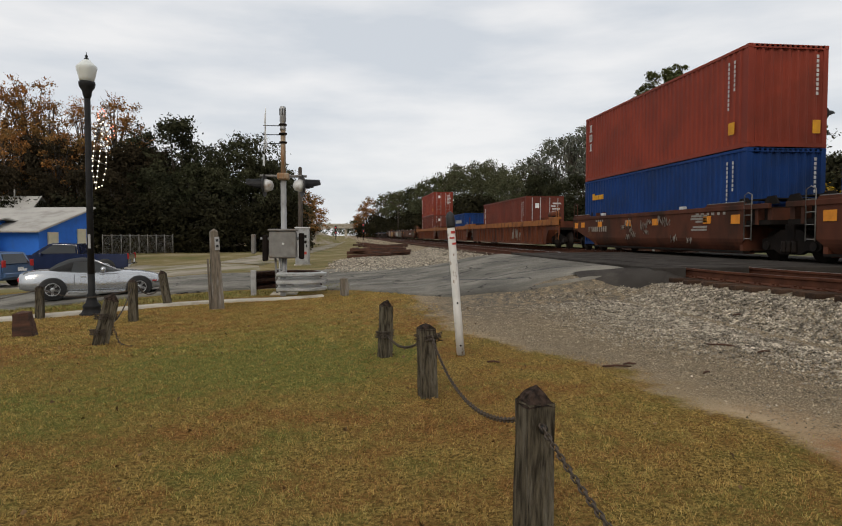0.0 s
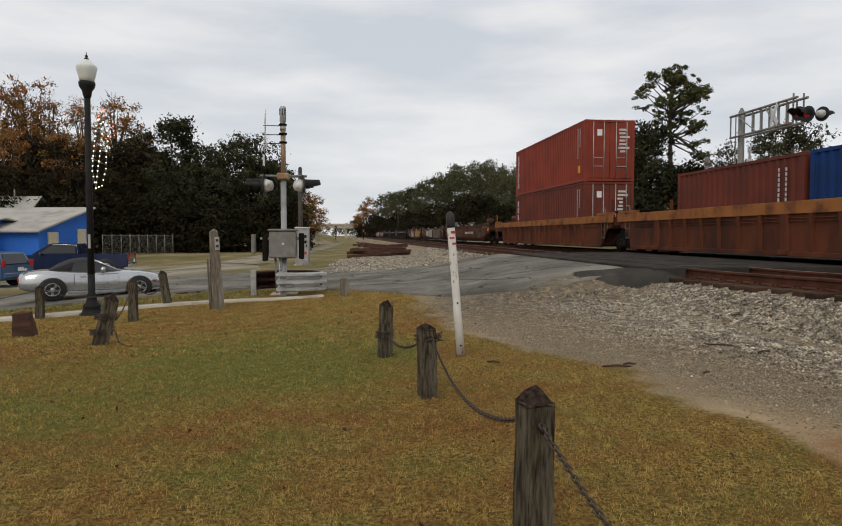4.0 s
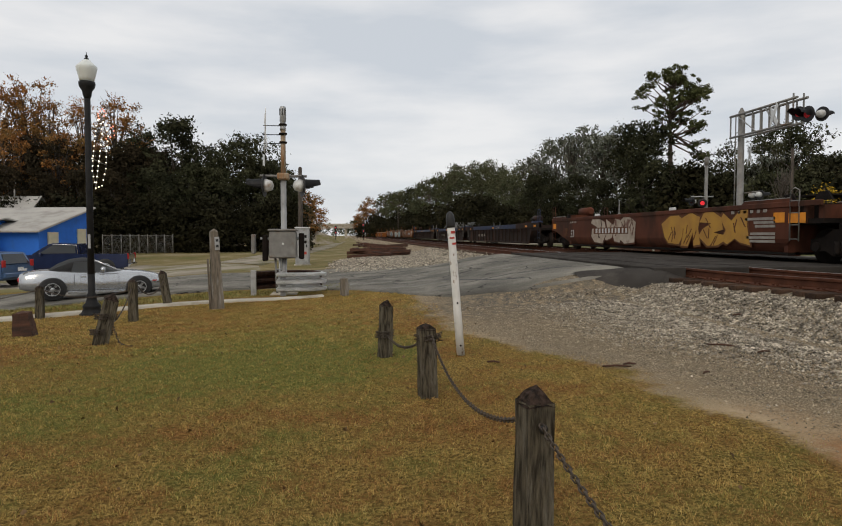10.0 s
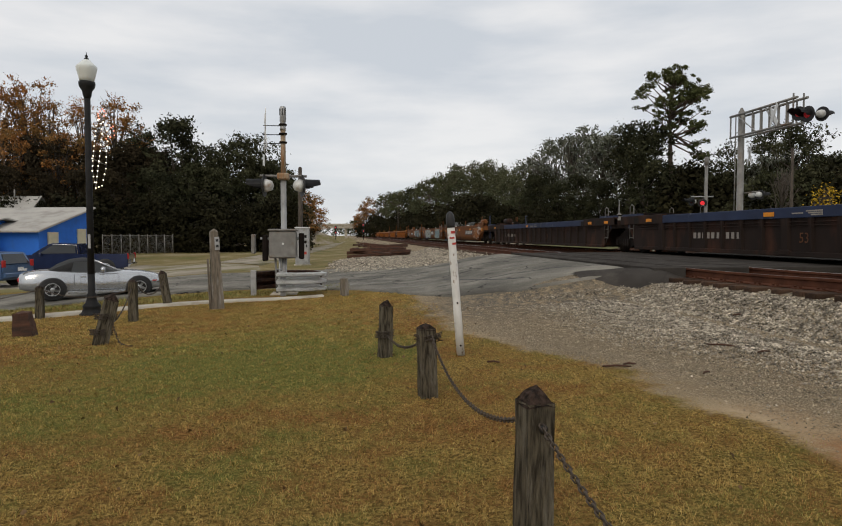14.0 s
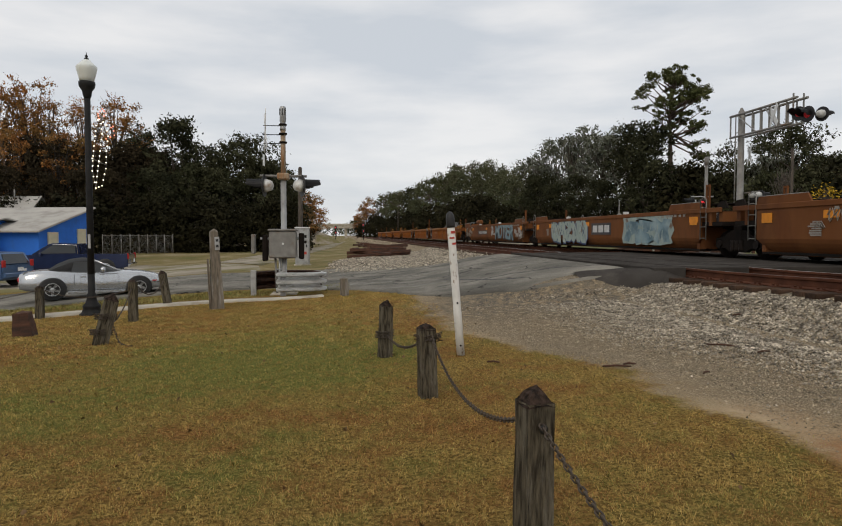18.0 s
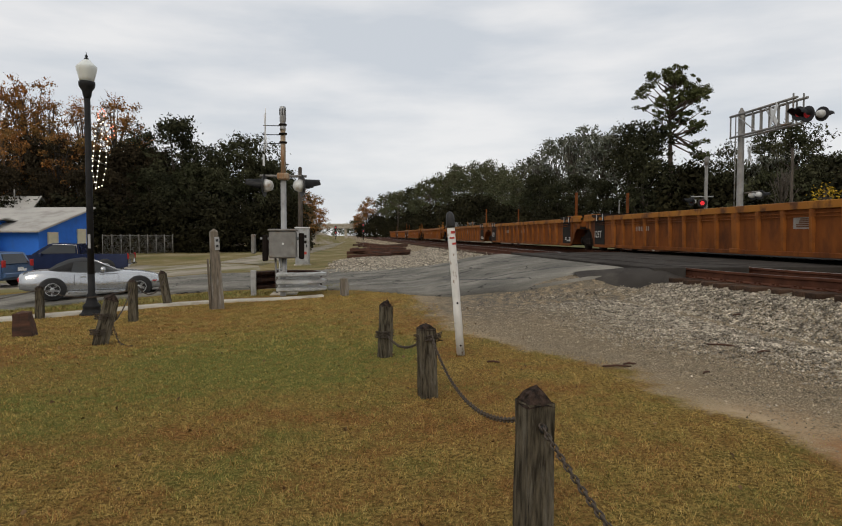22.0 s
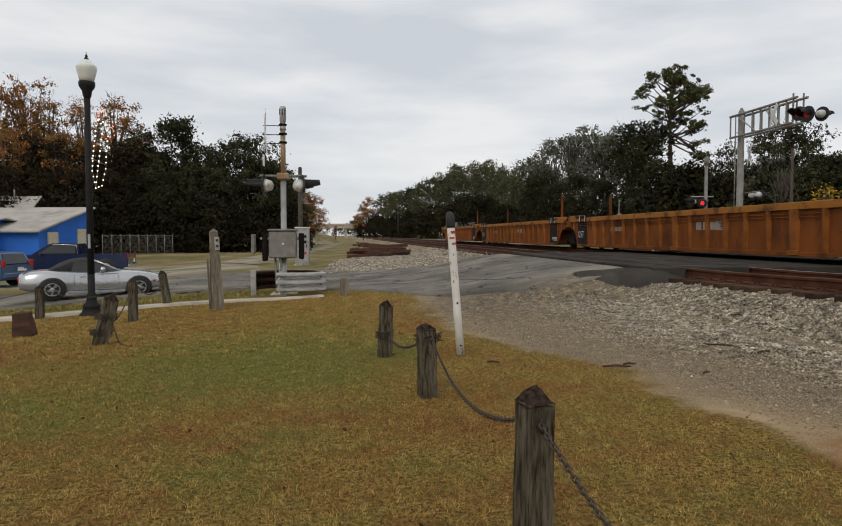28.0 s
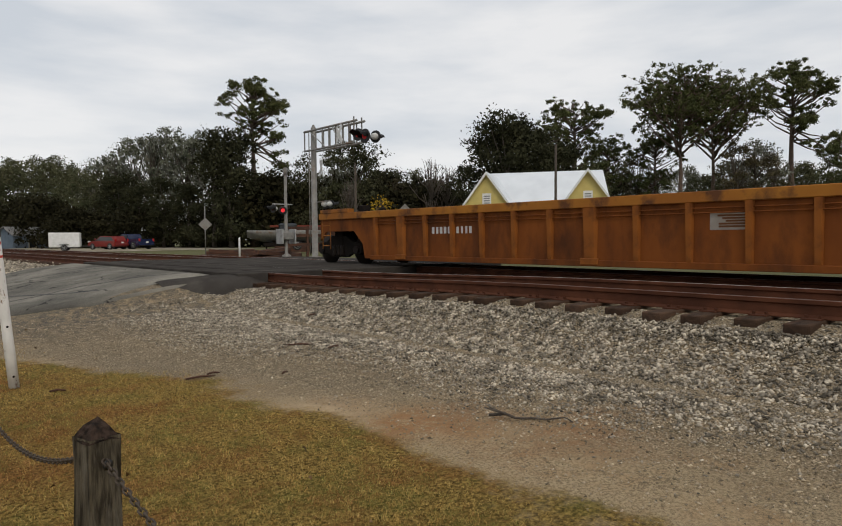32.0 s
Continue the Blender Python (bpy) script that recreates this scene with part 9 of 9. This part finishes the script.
M_FINE = surf("dusty_gravel", (0.43, 0.35, 0.245), (0.22, 0.175, 0.12), 5.0, 0.92, island=0.6, ior=1.15)
rng = np.random.default_rng(11)
clear = lambda x, y: ~((np.abs(x - TRACK_1) < 0.95) & (np.abs(x - TRACK_1) > 0.6)) & ~((y > 12.75) & (y < 25.2))
x, y = ground_points(rng, 230000, 3.3, 11.2, -1.5, 12.9, lambda x, y: clear(x, y) & (rng.random(len(x)) < np.clip((x - 2.9 - 1.1 * step(10, 3.5, y) - 0.3 * np.sin(y * 1.3)) / 1.6, 0.02, 1) * np.where(x > 6.85, 0.22, np.where(x > 6.7, 0.4, 1.0))))
stones("ballast_gravel", x, y, (0.0095 + 0.02 * rng.random(len(x)) ** 1.5) * np.clip(0.5 + (x - 3.5) * 0.24, 0.4, 1.0) * np.where(x > 6.6, 0.85, 1.0), rng, M_STONE, "loose grey ballast stones along the track shoulder")
x, y = ground_points(rng, 26000, -1.0, 7.0, 25.9, 50, lambda x, y: clear(x, y) & (rng.random(len(x)) < np.clip(x - 2.5 + 3.4 * step(52, 36, y), 0.0, 1)))
stones("ballast_gravel", x, y, rng.uniform(0.035, 0.07, len(x)), rng, M_STONE, "loose grey ballast stones beyond the crossing")
x, y = ground_points(rng, 80000, 1.5, 6.3, 1.0, 12.9, lambda x, y: (x > 1.75 + 1.3 * step(9.2, 6.0, y) + rng.normal(0, 0.08, len(x))) & (rng.random(len(x)) < 0.25 + 0.75 * step(0.2, 1.4, x - 1.75 - 1.3 * step(9.2, 6.0, y))))
stones("fine_gravel", x, y, 0.004 + 0.011 * rng.random(len(x)) ** 2.6, rng, M_FINE, "small scattered stones on the dirt")

# ---------- grass blades ----------
def blade_material():
    """Each blade takes green, straw or rust by the patch that it grows in and by chance."""
    k = Nodes("grass_blade", 0.85, 1.2)
    green, rust = lawn_field(k)
    chance = k.n.new("ShaderNodeNewGeometry").outputs["Random Per Island"]
    other = k.math("FRACT", k.math("MULTIPLY", chance, 17.3))
    third = k.math("FRACT", k.math("MULTIPLY", chance, 71.9))
    straw = k.ramp(other, [(0.0, (0.0988, 0.0612, 0.0181)), (0.4, (0.425, 0.268, 0.0749)), (0.8, (0.518, 0.35, 0.112)), (1.0, (0.55, 0.4, 0.149))])
    red = k.ramp(other, [(0.0, (0.123, 0.0589, 0.0195)), (0.5, (0.35, 0.173, 0.0568)), (1.0, (0.514, 0.286, 0.106))])
    leaf = k.ramp(other, [(0.0, (0.11, 0.106, 0.0251)), (0.5, (0.259, 0.237, 0.0603)), (1.0, (0.467, 0.402, 0.126))])
    dry = k.mix(k.math("LESS_THAN", third, k.math("MULTIPLY", rust, 0.8)), straw, red)
    col = k.mix(k.math("LESS_THAN", chance, k.math("ADD", 0.1, k.math("MULTIPLY", green, 0.7))), dry, leaf)
    k.l.new(col, k.b.inputs["Base Color"])
    return k.m


M_BLADE = blade_material()
M_VERGE = surf("verge_blade", (0.17, 0.18, 0.055), (0.28, 0.23, 0.085), 0.6, 0.9, island=0.5, ior=1.15)


def waves(x, y, seed, length, n=9):
    """A smooth uneven field about 0, made of crossing waves of about one length."""
    r = np.random.default_rng(seed)
    out = np.zeros(len(x))
    for _ in range(n):
        a, k, ph = r.uniform(0, 6.28), 6.28 / (length * r.uniform(0.6, 1.7)), r.uniform(0, 6.28)
        out += np.sin(k * (x * math.cos(a) + y * math.sin(a)) + ph)
    return out / n ** 0.5


def blades(x, y, h, w, rng, name, label, mat=M_BLADE, tuft=0.16):
    """Bent blades of two pieces; they lie together in tufts."""
    n = len(x)
    a = rng.uniform(0, 2 * math.pi, n)
    h = h * np.clip(0.95 + 0.4 * waves(x, y, 3, tuft), 0.35, 1.9)
    lay = np.stack([waves(x, y, 5, tuft * 1.3), waves(x, y, 6, tuft * 1.3)], 1)
    bend = (0.75 * lay + rng.normal(0, 0.75, (n, 2))) * h[:, None]
    p = np.stack([x, y, ground_z(x, y) - 0.005], 1)
    d = np.stack([np.cos(a) * w, np.sin(a) * w, np.zeros(n)], 1)
    mid = p + np.stack([bend[:, 0] * 0.35, bend[:, 1] * 0.35, h * 0.75], 1)
    tip = p + np.stack([bend[:, 0] * 1.15, bend[:, 1] * 1.15, h * rng.uniform(0.55, 1.0, n)], 1)
    V = np.stack([p - d, p + d, mid + d * 0.75, mid - d * 0.75, tip], 1).reshape(-1, 3)
    i = 5 * np.arange(n)[:, None]
    F = np.concatenate([i + np.array([[0, 1, 2]]), i + np.array([[0, 2, 3]]), i + np.array([[3, 2, 4]])])
    return tagged(raw(name, V, F, mat), label, "grass", kind="stuff")


edge_x = lambda y: 1.62 + 1.25 * step(9.2, 6.0, y) + 0.25 * np.sin(y * 2.1) * 0.5
on_lawn = lambda x, y: x < edge_x(y) + rng.normal(0, 0.14, len(x)) - 0.25 * (rng.random(len(x)) < 0.4)
x, y = ground_points(rng, 520000, -5.5, 3.4, 1.4, 8.0, lambda x, y: on_lawn(x, y) & (np.abs(x - 0.12 * y) < 1.0 + y * 0.8) & (rng.random(len(x)) < np.clip(1.25 - 0.1 * y, 0.45, 1)))
blades(x, y, rng.uniform(0.01, 0.028, len(x)), rng.uniform(0.0008, 0.0018, len(x)), rng, "lawn_grass", "short patchy brown and green lawn grass")
x, y = ground_points(rng, 170000, -9, 2.4, 8.0, 16.5, lambda x, y: on_lawn(x, y) & (y < 13.2 + 0.62 * (x + 6.6)) & (x > -0.7 * y))
blades(x, y, rng.uniform(0.014, 0.034, len(x)), rng.uniform(0.002, 0.004, len(x)), rng, "lawn_grass", "short patchy brown and green lawn grass", tuft=0.3)
x, y = ground_points(rng, 30000, -10, 1, 13, 20, lambda x, y: (y > 14.3 + 0.62 * (x + 6.6)) & (y < 16.4 + 0.62 * (x + 6.6)) & (x < 0.2))
blades(x, y, rng.uniform(0.03, 0.08, len(x)), rng.uniform(0.004, 0.008, len(x)), rng, "verge_grass", "green grass verge between pavement and street", M_VERGE, 0.6)

# ---------- fallen leaves ----------
M_LITTER = surf("fallen_leaf", (0.07, 0.038, 0.02), (0.2, 0.13, 0.06), 8.0, 0.9, island=0.5, ior=1.2)
x, y = ground_points(rng, 260, -6, 3.5, 2.2, 14, lambda x, y: x < 2.6)
n = len(x)
a = rng.uniform(0, 6.28, n)
s = rng.uniform(0.008, 0.022, n)
z = ground_z(x, y) + 0.04
V = np.stack([np.stack([x + s * np.cos(a + k), y + s * np.sin(a + k) * f, z + rng.normal(0, 0.012, n)], 1) for k, f in ((0, 1), (1.57, 0.6), (3.14, 1), (4.71, 0.6))], 1)
tagged(raw("leaf_litter", V.reshape(-1, 3), quads(n), M_LITTER), "dry fallen leaves scattered on the lawn", "leaf litter", kind="stuff")

# ---------- what moves ----------
SPEED, GAIN = 12.76, 0.038


def motions():
    for ob, y in TRAIN:
        p = ob.matrix_basis.translation.copy()
        walk(ob, [(t, Matrix.Translation((p.x, y - SPEED * (t - lag) - 0.5 * GAIN * t * t, p.z))) for t, lag in ((0, 0), (1, 0.05), (2, 0.05), (3, 0.03), (4, 0.01), (6, 0), (8, 0), (12, 0), (16, 0), (20, 0), (24, 0), (28, 0), (32, 0))])


motions()
